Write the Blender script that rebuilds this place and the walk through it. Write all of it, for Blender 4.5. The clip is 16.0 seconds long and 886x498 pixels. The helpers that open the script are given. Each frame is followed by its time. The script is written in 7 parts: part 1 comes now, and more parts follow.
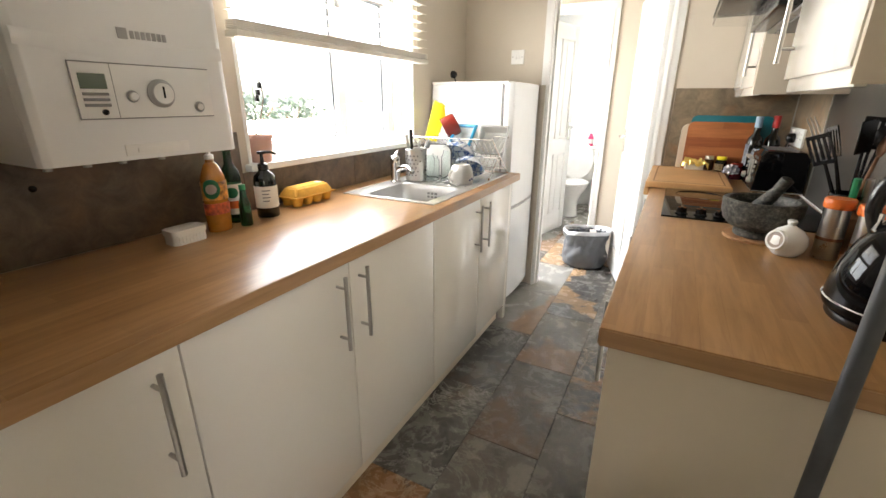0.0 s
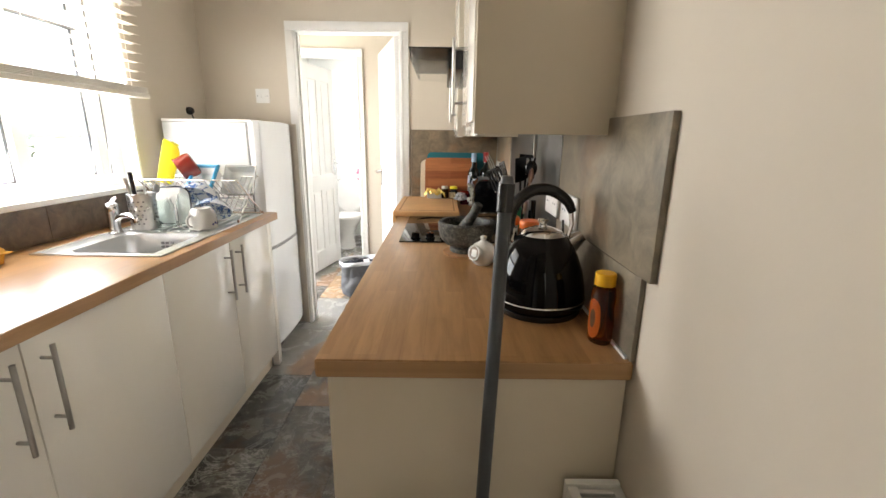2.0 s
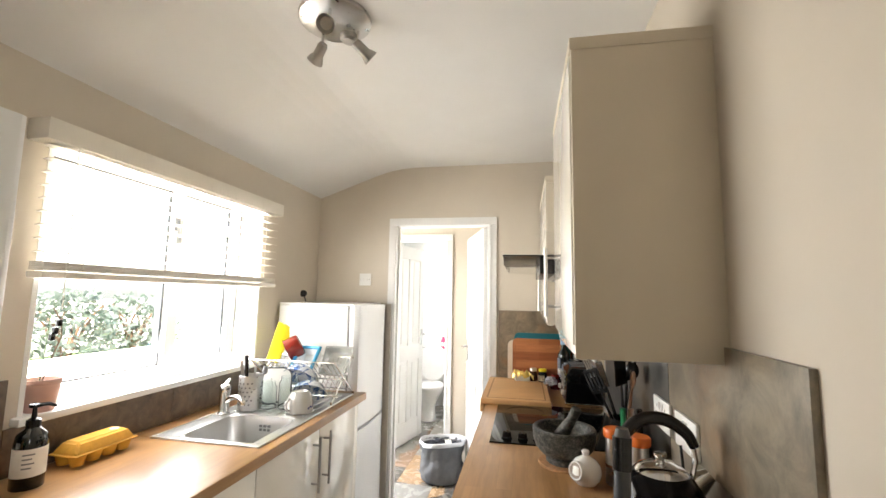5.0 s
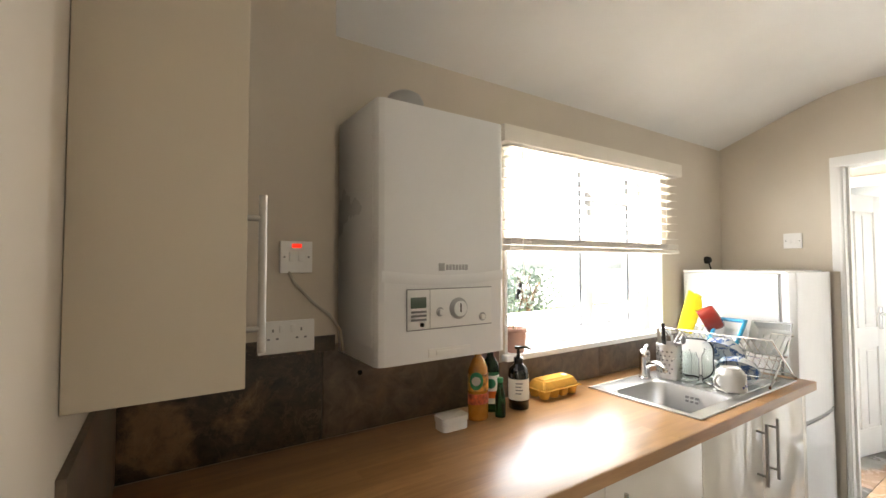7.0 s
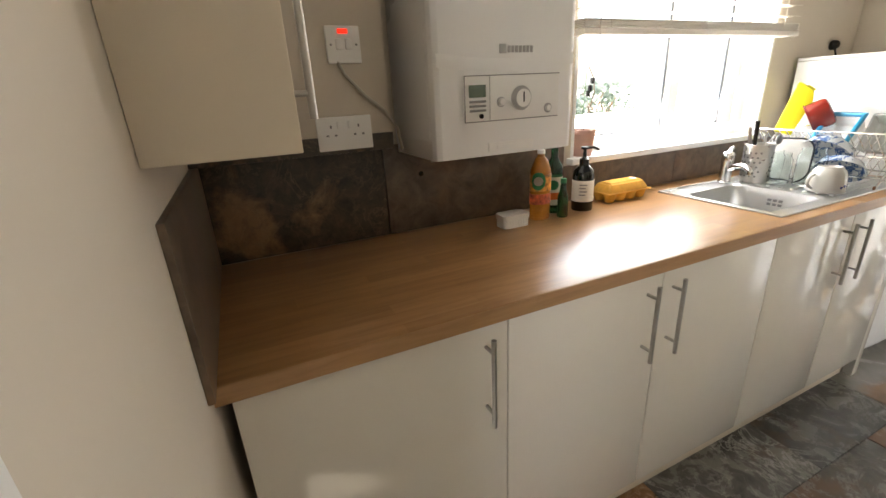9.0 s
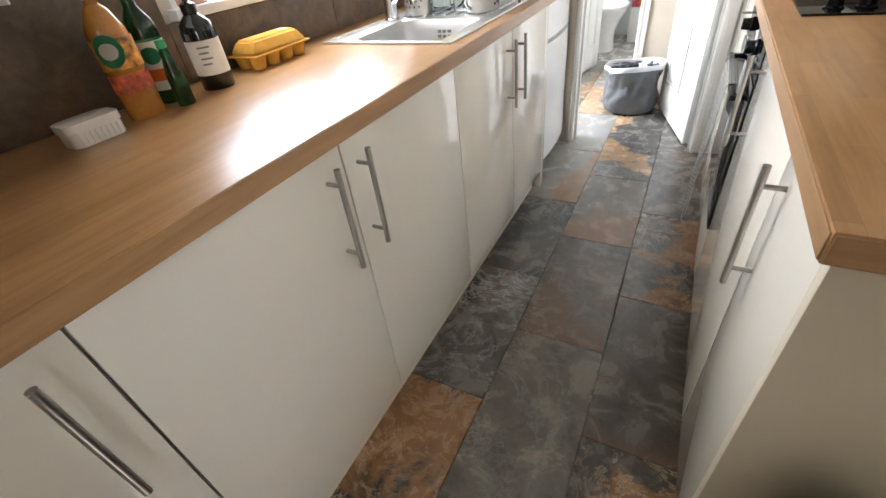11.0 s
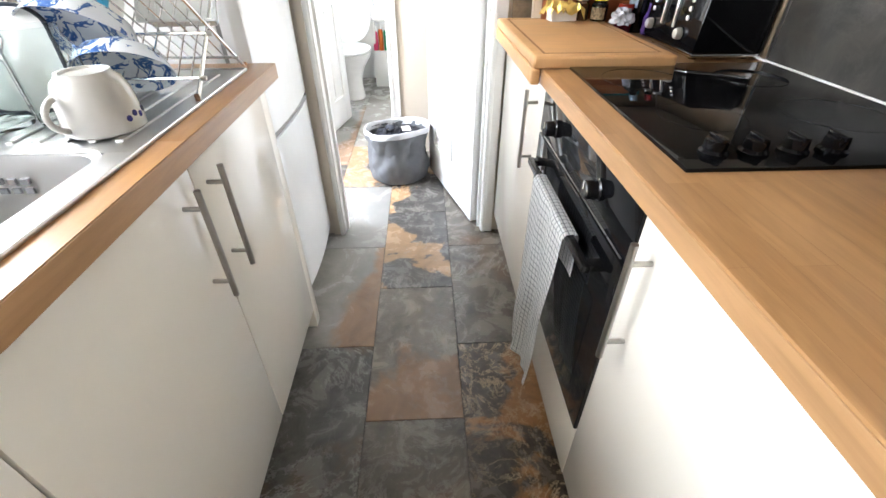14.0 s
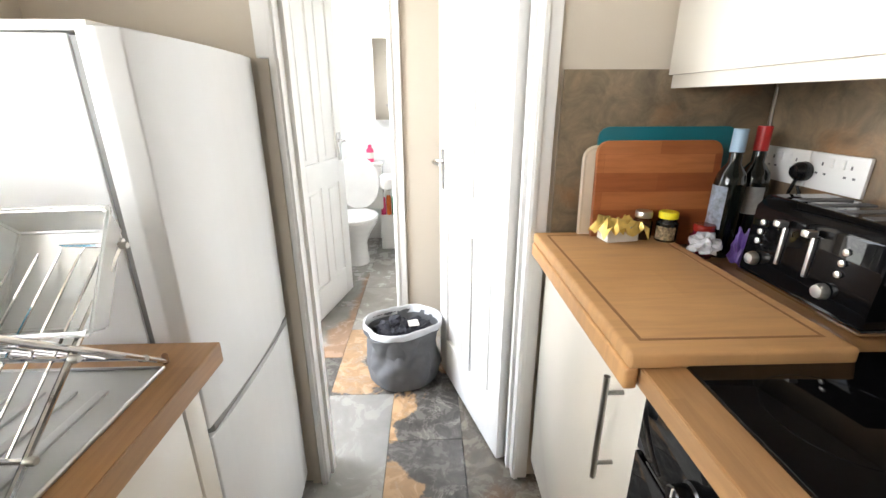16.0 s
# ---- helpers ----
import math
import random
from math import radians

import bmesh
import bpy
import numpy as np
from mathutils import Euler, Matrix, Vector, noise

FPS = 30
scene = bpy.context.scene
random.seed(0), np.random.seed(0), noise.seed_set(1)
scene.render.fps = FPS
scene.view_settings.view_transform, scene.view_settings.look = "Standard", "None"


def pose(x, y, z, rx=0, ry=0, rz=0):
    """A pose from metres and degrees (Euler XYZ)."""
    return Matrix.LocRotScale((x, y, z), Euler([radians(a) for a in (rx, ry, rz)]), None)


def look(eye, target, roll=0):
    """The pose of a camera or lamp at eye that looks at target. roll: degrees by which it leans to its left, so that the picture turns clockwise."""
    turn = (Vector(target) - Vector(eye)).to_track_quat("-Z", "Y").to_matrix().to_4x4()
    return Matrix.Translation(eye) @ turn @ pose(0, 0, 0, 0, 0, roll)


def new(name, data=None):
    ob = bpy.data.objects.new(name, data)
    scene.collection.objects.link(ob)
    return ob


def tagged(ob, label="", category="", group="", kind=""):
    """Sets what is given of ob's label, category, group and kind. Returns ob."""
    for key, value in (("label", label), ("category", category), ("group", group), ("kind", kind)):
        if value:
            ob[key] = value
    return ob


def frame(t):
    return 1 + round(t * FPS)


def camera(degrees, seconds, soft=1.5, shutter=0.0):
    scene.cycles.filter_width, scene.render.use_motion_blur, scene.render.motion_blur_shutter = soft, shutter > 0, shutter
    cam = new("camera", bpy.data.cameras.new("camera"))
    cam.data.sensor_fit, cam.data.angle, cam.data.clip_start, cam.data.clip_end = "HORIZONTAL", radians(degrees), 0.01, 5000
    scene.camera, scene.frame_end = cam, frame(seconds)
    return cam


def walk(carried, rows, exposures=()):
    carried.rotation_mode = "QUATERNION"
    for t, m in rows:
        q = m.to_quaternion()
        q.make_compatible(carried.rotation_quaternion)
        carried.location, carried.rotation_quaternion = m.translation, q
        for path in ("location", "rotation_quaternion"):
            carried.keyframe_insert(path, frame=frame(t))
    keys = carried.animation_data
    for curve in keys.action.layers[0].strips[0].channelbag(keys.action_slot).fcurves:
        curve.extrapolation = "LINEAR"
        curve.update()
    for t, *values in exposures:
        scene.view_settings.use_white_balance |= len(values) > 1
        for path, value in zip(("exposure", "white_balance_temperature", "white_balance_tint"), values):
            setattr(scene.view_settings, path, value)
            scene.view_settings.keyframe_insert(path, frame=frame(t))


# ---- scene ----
cam = camera(92.2, 16.0)
PATH = [
    (0, (0.067, -0.051, 1.303), (-0.813, 1.62, 0.645), 0.3),
    (0.5, (0.112, -0.036, 1.311), (-0.535, 1.759, 0.715), 0.5),
    (1, (0.161, -0.027, 1.319), (-0.254, 1.851, 0.773), 0.4),
    (1.5, (0.223, -0.026, 1.32), (0.097, 1.901, 0.802), 0.5),
    (2, (0.242, -0.036, 1.321), (0.246, 1.9, 0.819), 0.7),
    (2.5, (0.258, -0.037, 1.332), (0.331, 1.906, 0.865), 0.8),
    (3, (0.269, -0.042, 1.354), (0.39, 1.936, 1.079), 0.8),
    (3.2, (0.277, -0.046, 1.382), (0.396, 1.947, 1.252), 0.5),
    (5.3, (0.169, -0.056, 1.463), (-0.394, 1.851, 1.685), 1.2),
    (5.5, (0.146, -0.058, 1.459), (-0.563, 1.8, 1.664), 1.2),
    (6, (0.082, -0.074, 1.456), (-1.011, 1.594, 1.61), 0.9),
    (6.5, (0.039, -0.107, 1.452), (-1.392, 1.286, 1.566), 0.3),
    (7, (0.012, -0.147, 1.443), (-1.658, 0.951, 1.514), -0.1),
    (7.5, (0.0, -0.173, 1.439), (-1.806, 0.686, 1.46), -0.6),
    (8, (-0.006, -0.177, 1.433), (-1.853, 0.585, 1.367), -1.1),
    (8.5, (-0.019, -0.163, 1.396), (-1.845, 0.579, 1.059), -1.8),
    (8.7, (-0.004, -0.154, 1.369), (-1.792, 0.591, 0.872), -2.0),
    (10.8, (-0.129, 0.215, 1.203), (-1.123, 1.488, 0.025), -7.5),
    (11, (-0.151, 0.261, 1.171), (-0.99, 1.621, -0.031), -7.6),
    (11.5, (-0.218, 0.378, 1.162), (-0.766, 1.833, -0.096), -6.1),
    (12, (-0.25, 0.52, 1.171), (-0.615, 2.012, -0.109), -5.7),
    (12.5, (-0.248, 0.626, 1.184), (-0.425, 2.152, -0.096), -4.8),
    (13, (-0.303, 0.778, 1.192), (-0.319, 2.351, -0.042), -2.8),
    (13.5, (-0.325, 0.937, 1.194), (-0.272, 2.546, 0.007), -1.2),
    (14, (-0.297, 1.120, 1.178), (-0.230, 2.730, -0.004), -0.1),
    (14.5, (-0.284, 1.248, 1.179), (-0.238, 2.866, 0.004), 0.8),
    (15, (-0.313, 1.396, 1.175), (-0.268, 3.029, 0.021), 1.0),
    (15.5, (-0.346, 1.581, 1.229), (-0.292, 3.324, 0.251), -0.2),
    (16, (-0.327, 1.684, 1.301), (-0.263, 3.57, 0.64), -0.1),
]
walk(cam, [(t, look(eye, target, roll)) for t, eye, target, roll in PATH], exposures=[(0.0, 3.35, 6700, 10), (1.5, 3.32, 6700, 10), (2.6, 3.18, 6650, 10), (3.2, 3.18, 6650, 10), (5.3, 3.3, 6700, 10), (8.7, 3.3, 6700, 10), (10.8, 3.42, 6200, 10), (12.0, 3.8, 6020, 10), (14.5, 3.75, 6020, 10), (16.0, 3.22, 6380, 10)])

# ---- world and light ----
XR = 0.615                      # long right wall
world = bpy.data.worlds.new("sky")
scene.world = world
world.use_nodes = True
wn = world.node_tree
sky = wn.nodes.new("ShaderNodeTexSky")
sky.sky_type = "NISHITA"
sky.sun_disc = False
sky.sun_elevation, sky.sun_rotation = radians(50), radians(141)
sky.air_density, sky.dust_density = 1.0, 3.0
wn.links.new(sky.outputs["Color"], wn.nodes["Background"].inputs["Color"])
wn.nodes["Background"].inputs["Strength"].default_value = 0.15


def area(name, eye, target, sx, sy, watts, color=(1, 1, 1)):
    data = bpy.data.lights.new(name, "AREA")
    data.shape, data.size, data.size_y, data.energy, data.color = "RECTANGLE", sx, sy, watts, color
    ob = new(name, data)
    ob.matrix_world = look(eye, target)
    return ob


sun = bpy.data.lights.new("sun", "SUN")
sun.energy, sun.angle, sun.color = 5.0, radians(0.6), (1.0, 0.95, 0.88)
new("sun", sun).matrix_world = look((0, 0, 0), (-0.45, 0.55, -0.85))
area("window_daylight", (-1.355, 1.60, 1.52), (0.0, 1.60, 1.25), 1.12, 0.84, 4.7, (1.0, 0.99, 0.97))
area("lobby_daylight", (-1.44, 3.37, 1.15), (0.0, 3.37, 0.7), 0.72, 1.7, 5.0, (1.0, 0.99, 0.98))
area("bathroom_daylight", (-1.46, 5.0, 1.7), (0.0, 5.0, 1.1), 0.7, 0.7, 2.8, (1.0, 0.99, 0.98))
# added fill, no hall window is known; lifts the east-facing cabinet fronts
area("hall_fill", (XR + 0.06, -1.175, 1.45), (-0.7, -0.4, 1.0), 0.6, 0.85, 0.30, (1.0, 0.93, 0.83))


# ---- materials ----
def lin(r, g, b):
    return (r, g, b, 1)


def tree(name):
    m = bpy.data.materials.new(name)
    m.use_nodes = True
    return m, m.node_tree.nodes, m.node_tree.links, m.node_tree.nodes["Principled BSDF"]


def mapping(n, l, scale, coord="Object"):
    tc = n.new("ShaderNodeTexCoord")
    mp = n.new("ShaderNodeMapping")
    mp.inputs["Scale"].default_value = scale
    l.new(tc.outputs[coord], mp.inputs["Vector"])
    return mp


def noise_tex(n, l, vec, scale, detail=4, rough=0.55, dist=0.0):
    t = n.new("ShaderNodeTexNoise")
    t.inputs["Scale"].default_value, t.inputs["Detail"].default_value = scale, detail
    t.inputs["Roughness"].default_value, t.inputs["Distortion"].default_value = rough, dist
    if vec is not None:
        l.new(vec, t.inputs["Vector"])
    return t


def ramp(n, l, fac, stops):
    r = n.new("ShaderNodeValToRGB")
    while len(r.color_ramp.elements) < len(stops):
        r.color_ramp.elements.new(0.5)
    for e, (p, c) in zip(r.color_ramp.elements, stops):
        e.position, e.color = p, c
    l.new(fac, r.inputs["Fac"])
    return r


def mix(n, l, fac, a, b, mode="MIX"):
    m = n.new("ShaderNodeMix")
    m.data_type, m.blend_type = "RGBA", mode
    for sock, v in ((m.inputs[0], fac), (m.inputs[6], a), (m.inputs[7], b)):
        if isinstance(v, (int, float, tuple)):
            sock.default_value = v
        else:
            l.new(v, sock)
    return m.outputs[2]


def bump(n, l, p, height, strength, dist=0.002):
    b = n.new("ShaderNodeBump")
    b.inputs["Strength"].default_value, b.inputs["Distance"].default_value = strength, dist
    l.new(height, b.inputs["Height"])
    l.new(b.outputs["Normal"], p.inputs["Normal"])


def plain(name, color, rough=0.5, metal=0.0, vary=0.06, scale=8.0, grain=250.0, relief=0.05, coat=0.0, spec=0.5, trans=0.0):
    """A surface of one paint or stuff, with soft stains and a fine grain."""
    m, n, l, p = tree(name)
    mp = mapping(n, l, (1, 1, 1))
    big = noise_tex(n, l, mp.outputs["Vector"], scale, 5)
    dark = tuple(c * (1 - vary * 2) for c in color[:3]) + (1,)
    light = tuple(min(1, c * (1 + vary)) for c in color[:3]) + (1,)
    c = ramp(n, l, big.outputs["Fac"], [(0.3, dark), (0.7, light)])
    l.new(c.outputs["Color"], p.inputs["Base Color"])
    fine = noise_tex(n, l, mp.outputs["Vector"], grain, 3)
    rr = n.new("ShaderNodeMapRange")
    rr.inputs["To Min"].default_value, rr.inputs["To Max"].default_value = rough * 0.85, min(1, rough * 1.2)
    l.new(big.outputs["Fac"], rr.inputs["Value"])
    l.new(rr.outputs["Result"], p.inputs["Roughness"])
    p.inputs["Metallic"].default_value = metal
    p.inputs["Coat Weight"].default_value = coat
    p.inputs["Coat Roughness"].default_value = 0.06
    p.inputs["Specular IOR Level"].default_value = spec
    p.inputs["Transmission Weight"].default_value = trans
    if relief:
        bump(n, l, p, fine.outputs["Fac"], relief)
    return m


def staves(name, along=1, width=0.046, length=0.36, tones=None, rough=0.24, rows="X", grain=0.75):
    """Oak laminate of glued staves that run along one axis."""
    m, n, l, p = tree(name)
    tc = n.new("ShaderNodeTexCoord")
    sep = n.new("ShaderNodeSeparateXYZ")
    l.new(tc.outputs["Object"], sep.inputs[0])
    com = n.new("ShaderNodeCombineXYZ")
    l.new(sep.outputs["Y" if along == 1 else "X"], com.inputs["X"])
    l.new(sep.outputs[rows if along == 1 or rows == "Z" else "Y"], com.inputs["Y"])
    br = n.new("ShaderNodeTexBrick")
    br.inputs["Scale"].default_value = 1.0
    br.inputs["Brick Width"].default_value, br.inputs["Row Height"].default_value = length, width
    br.inputs["Mortar Size"].default_value, br.inputs["Mortar Smooth"].default_value = 0.0004, 0.6
    br.inputs["Bias"].default_value = 0.0
    a, b, c = tones or ((0.355, 0.188, 0.075, 1), (0.440, 0.245, 0.104, 1), (0.320, 0.168, 0.068, 1))
    br.inputs["Color1"].default_value, br.inputs["Color2"].default_value, br.inputs["Mortar"].default_value = a, b, c
    l.new(com.outputs[0], br.inputs["Vector"])
    mp = n.new("ShaderNodeMapping")
    mp.inputs["Scale"].default_value = (3.2, 34, 34)
    l.new(com.outputs[0], mp.inputs["Vector"])
    g = noise_tex(n, l, mp.outputs["Vector"], 1.6, 6, 0.62, 0.4)
    gr = ramp(n, l, g.outputs["Fac"], [(0.32, (0.74, 0.70, 0.65, 1)), (0.60, (1.04, 1.04, 1.03, 1))])
    col = mix(n, l, grain, br.outputs["Color"], gr.outputs["Color"], "MULTIPLY")
    big = noise_tex(n, l, tc.outputs["Object"], 2.5, 3)
    bc = ramp(n, l, big.outputs["Fac"], [(0.3, (0.86, 0.85, 0.83, 1)), (0.7, (1.05, 1.05, 1.05, 1))])
    col = mix(n, l, 1.0, col, bc.outputs["Color"], "MULTIPLY")
    l.new(col, p.inputs["Base Color"])
    r = n.new("ShaderNodeMapRange")
    r.inputs["To Min"].default_value, r.inputs["To Max"].default_value = rough * 0.8, rough * 1.25
    l.new(g.outputs["Fac"], r.inputs["Value"])
    l.new(r.outputs["Result"], p.inputs["Roughness"])
    bump(n, l, p, g.outputs["Fac"], 0.08, 0.001)
    return m


def slate(name, per_object, base, rust, pale, rough=0.36, rust_from=0.55, scale=2.6, lie=(0, 0, 0), edge=0.045, veins=0.22, clouds=1.0):
    """Cleft slate: grey ground, rust clouds, pale veins; each piece reads another part of it."""
    m, n, l, p = tree(name)
    tc = n.new("ShaderNodeTexCoord")
    vec = tc.outputs["Object"]
    rnd = None
    if per_object:
        oi = n.new("ShaderNodeObjectInfo")
        mul = n.new("ShaderNodeMath")
        mul.operation = "MULTIPLY"
        mul.inputs[1].default_value = 37.0
        l.new(oi.outputs["Random"], mul.inputs[0])
        add = n.new("ShaderNodeVectorMath")
        l.new(vec, add.inputs[0])
        l.new(mul.outputs[0], add.inputs[1])
        here, vec, rnd = vec, add.outputs[0], oi.outputs["Random"]
    a = noise_tex(n, l, vec, scale, 8, 0.6, 0.35)
    b = noise_tex(n, l, vec, scale * 4.5, 8, 0.65, 0.6)
    c = noise_tex(n, l, vec, 140, 3)
    dark = tuple(v * (1 - 0.65 * clouds) for v in base[:3]) + (1,)
    light = tuple(v * (1 + k * clouds) for v, k in zip(base[:3], (0.75, 0.7, 0.6))) + (1,)
    ground = ramp(n, l, b.outputs["Fac"], [(0.30, dark), (0.5, base), (0.70, light)])
    cloud = a.outputs["Fac"]
    if any(lie):        # rust gathers towards one side of the tile
        dot = n.new("ShaderNodeVectorMath")
        dot.operation = "DOT_PRODUCT"
        dot.inputs[1].default_value = lie
        l.new(here, dot.inputs[0])
        plus = n.new("ShaderNodeMath")
        l.new(cloud, plus.inputs[0])
        l.new(dot.outputs["Value"], plus.inputs[1])
        cloud = plus.outputs[0]
    mask = ramp(n, l, cloud, [(rust_from, (0, 0, 0, 1)), (rust_from + edge, (1, 1, 1, 1))])
    fac = mask.outputs["Color"]
    rc = ramp(n, l, b.outputs["Fac"], [(0.3, tuple(v * 0.55 for v in rust[:3]) + (1,)), (0.65, rust)])
    col = mix(n, l, fac, ground.outputs["Color"], rc.outputs["Color"])
    w = noise_tex(n, l, vec, scale * 2.2, 7, 0.72, 0.7)
    vein = ramp(n, l, w.outputs["Fac"], [(0.465, (0, 0, 0, 1)), (0.5, (veins, veins, veins, 1)), (0.515, (0, 0, 0, 1))])
    patch = ramp(n, l, a.outputs["Color"], [(0.40, (0.1, 0.1, 0.1, 1)), (0.58, (1, 1, 1, 1))])
    some = mix(n, l, 1.0, vein.outputs["Color"], patch.outputs["Color"], "MULTIPLY")
    col = mix(n, l, some, col, pale)
    if rnd is not None:
        tone = ramp(n, l, rnd, [(0.0, (0.82, 0.84, 0.86, 1)), (0.5, (1.0, 1.0, 1.0, 1)), (1.0, (1.2, 1.18, 1.14, 1))])
        col = mix(n, l, 1.0, col, tone.outputs["Color"], "MULTIPLY")
    l.new(col, p.inputs["Base Color"])
    r = n.new("ShaderNodeMapRange")
    r.inputs["To Min"].default_value, r.inputs["To Max"].default_value = rough * 0.75, rough * 1.3
    l.new(b.outputs["Fac"], r.inputs["Value"])
    l.new(r.outputs["Result"], p.inputs["Roughness"])
    h = mix(n, l, 0.35, b.outputs["Fac"], c.outputs["Fac"])
    bump(n, l, p, h, 0.14, 0.003)
    return m


def glass(name, tint=(1, 1, 1, 1), rough=0.0, ior=1.45):
    m, n, l, p = tree(name)
    p.inputs["Base Color"].default_value = tint
    p.inputs["Transmission Weight"].default_value = 1.0
    p.inputs["Roughness"].default_value = rough
    p.inputs["IOR"].default_value = ior
    return m


def glow(name, color, strength):
    m, n, l, p = tree(name)
    p.inputs["Base Color"].default_value = color
    p.inputs["Emission Color"].default_value = color
    p.inputs["Emission Strength"].default_value = strength
    return m


PAINT = plain("beige_wall_paint", lin(0.63, 0.562, 0.470), 0.75, vary=0.03, scale=2.0, grain=90, relief=0.12)
CEIL = plain("white_ceiling_paint", lin(0.80, 0.79, 0.77), 0.8, vary=0.03, scale=1.6, grain=60, relief=0.15)
WOODWHITE = plain("white_gloss_woodwork", lin(0.82, 0.81, 0.79), 0.35, vary=0.02, scale=5, grain=120, relief=0.05)
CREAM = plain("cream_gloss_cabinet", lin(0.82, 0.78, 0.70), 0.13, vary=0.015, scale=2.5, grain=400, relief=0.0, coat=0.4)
# matt cream, toned down and warmed to carry the end panels' shade
CREAMMATT = plain("cream_matt_shaded", lin(0.68, 0.60, 0.48), 0.4, vary=0.02, scale=3, grain=300, relief=0.02)
OAK = staves("oak_worktop", grain=0.8, rough=0.30)
OAKEDGE = staves("oak_edging", 1, 0.2, 3.0, ((0.43, 0.25, 0.117, 1), (0.46, 0.27, 0.127, 1), (0.43, 0.25, 0.117, 1)), 0.34, "Z", grain=0.7)
BOARDWOOD = staves("chopping_board_wood", 0, 0.13, 1.9, ((0.58, 0.325, 0.135, 1), (0.63, 0.36, 0.155, 1), (0.56, 0.31, 0.125, 1)), 0.5, grain=0.5)
REDWOOD = staves("red_board_wood", 0, 0.05, 0.3, ((0.30, 0.080, 0.025, 1), (0.52, 0.19, 0.065, 1), (0.28, 0.075, 0.025, 1)), 0.45, "Z")
GREY, TAN, CHALK = lin(0.118, 0.106, 0.090), lin(0.29, 0.175, 0.10), lin(0.40, 0.385, 0.36)
SLATES = [slate("slate_dark", True, lin(0.092, 0.088, 0.080), lin(0.13, 0.10, 0.075), CHALK, 0.26, rust_from=0.54, scale=2.0, veins=0.75),
          slate("slate_rust_end", True, GREY, lin(0.23, 0.14, 0.082), CHALK, 0.26, rust_from=0.55, scale=2.2, lie=(0.1, -0.75, 0), edge=0.07, veins=0.2),
          slate("slate_rust", True, lin(0.060, 0.052, 0.044), lin(0.30, 0.165, 0.078), lin(0.46, 0.36, 0.25), 0.26, rust_from=0.46, scale=3.4, lie=(0.5, 0, 0), veins=0.9),
          # the next two have their ground lightened to carry the lobby's daylight sheen
          slate("slate_daylit", True, lin(0.33, 0.315, 0.29), TAN, lin(0.42, 0.41, 0.39), 0.26, rust_from=0.75, scale=1.5, veins=0.06, clouds=0.3),
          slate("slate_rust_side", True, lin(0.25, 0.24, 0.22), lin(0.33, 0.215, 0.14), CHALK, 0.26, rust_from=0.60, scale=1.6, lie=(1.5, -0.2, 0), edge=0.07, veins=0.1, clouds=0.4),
          slate("slate_gold", True, lin(0.078, 0.075, 0.072), lin(0.44, 0.285, 0.16), CHALK, 0.26, rust_from=0.49, scale=2.6, lie=(-0.25, 0.25, 0), edge=0.022, veins=0.5),
          slate("slate_plain", True, lin(0.112, 0.103, 0.090), lin(0.15, 0.11, 0.078), CHALK, 0.26, rust_from=0.56, scale=1.8, edge=0.1, veins=0.45),
          slate("slate_brown", True, lin(0.098, 0.087, 0.072), lin(0.17, 0.11, 0.072), CHALK, 0.26, rust_from=0.53, scale=2.2, lie=(0, -0.5, 0), edge=0.10, veins=0.35)]
STONE = slate("stone_splashback", False, lin(0.120, 0.088, 0.062), lin(0.20, 0.125, 0.072), lin(0.26, 0.20, 0.14), 0.36, 0.52, 3.4, edge=0.12, veins=0.0, clouds=0.8)
STONE_RUST = slate("rust_stone_splashback", False, lin(0.050, 0.036, 0.024), lin(0.30, 0.175, 0.085), lin(0.40, 0.30, 0.18), 0.36, 0.55, 5.0, edge=0.10, veins=0.25)
STONE_TAN = slate("tan_stone_splashback", False, lin(0.205, 0.155, 0.100), lin(0.34, 0.185, 0.085), lin(0.36, 0.31, 0.24), 0.4, 0.55, 2.8, edge=0.12, veins=0.12, clouds=0.7)
STONE_GREY = slate("grey_stone_splashback", False, lin(0.200, 0.168, 0.124), lin(0.26, 0.165, 0.095), lin(0.30, 0.28, 0.24), 0.34, 0.58, 2.4, edge=0.14, veins=0.10, clouds=0.75)
STONE_DARK = slate("dark_grey_stone_splashback", False, lin(0.050, 0.047, 0.042), lin(0.085, 0.062, 0.045), lin(0.15, 0.14, 0.125), 0.30, 0.60, 2.0, edge=0.12, veins=0.15, clouds=0.8)
GROUT = plain("dark_grout", lin(0.07, 0.066, 0.06), 0.8)
def speckled(name, dark, light, scale=70):
    """Rough granite: dark and pale grains at two sizes."""
    m, n, l, p = tree(name)
    mp = mapping(n, l, (1, 1, 1))
    a = noise_tex(n, l, mp.outputs["Vector"], scale, 6, 0.7, 0.3)
    v = n.new("ShaderNodeTexVoronoi")
    v.inputs["Scale"].default_value = scale * 2.6
    l.new(mp.outputs["Vector"], v.inputs["Vector"])
    c = ramp(n, l, a.outputs["Fac"], [(0.38, dark), (0.52, tuple((x + y) / 2 for x, y in zip(dark, light))), (0.64, light)])
    g = ramp(n, l, v.outputs["Color"], [(0.2, (0.45, 0.45, 0.45, 1)), (0.8, (1.25, 1.25, 1.22, 1))])
    l.new(mix(n, l, 0.8, c.outputs["Color"], g.outputs["Color"], "MULTIPLY"), p.inputs["Base Color"])
    p.inputs["Roughness"].default_value = 0.6
    bump(n, l, p, a.outputs["Fac"], 0.5, 0.002)
    return m


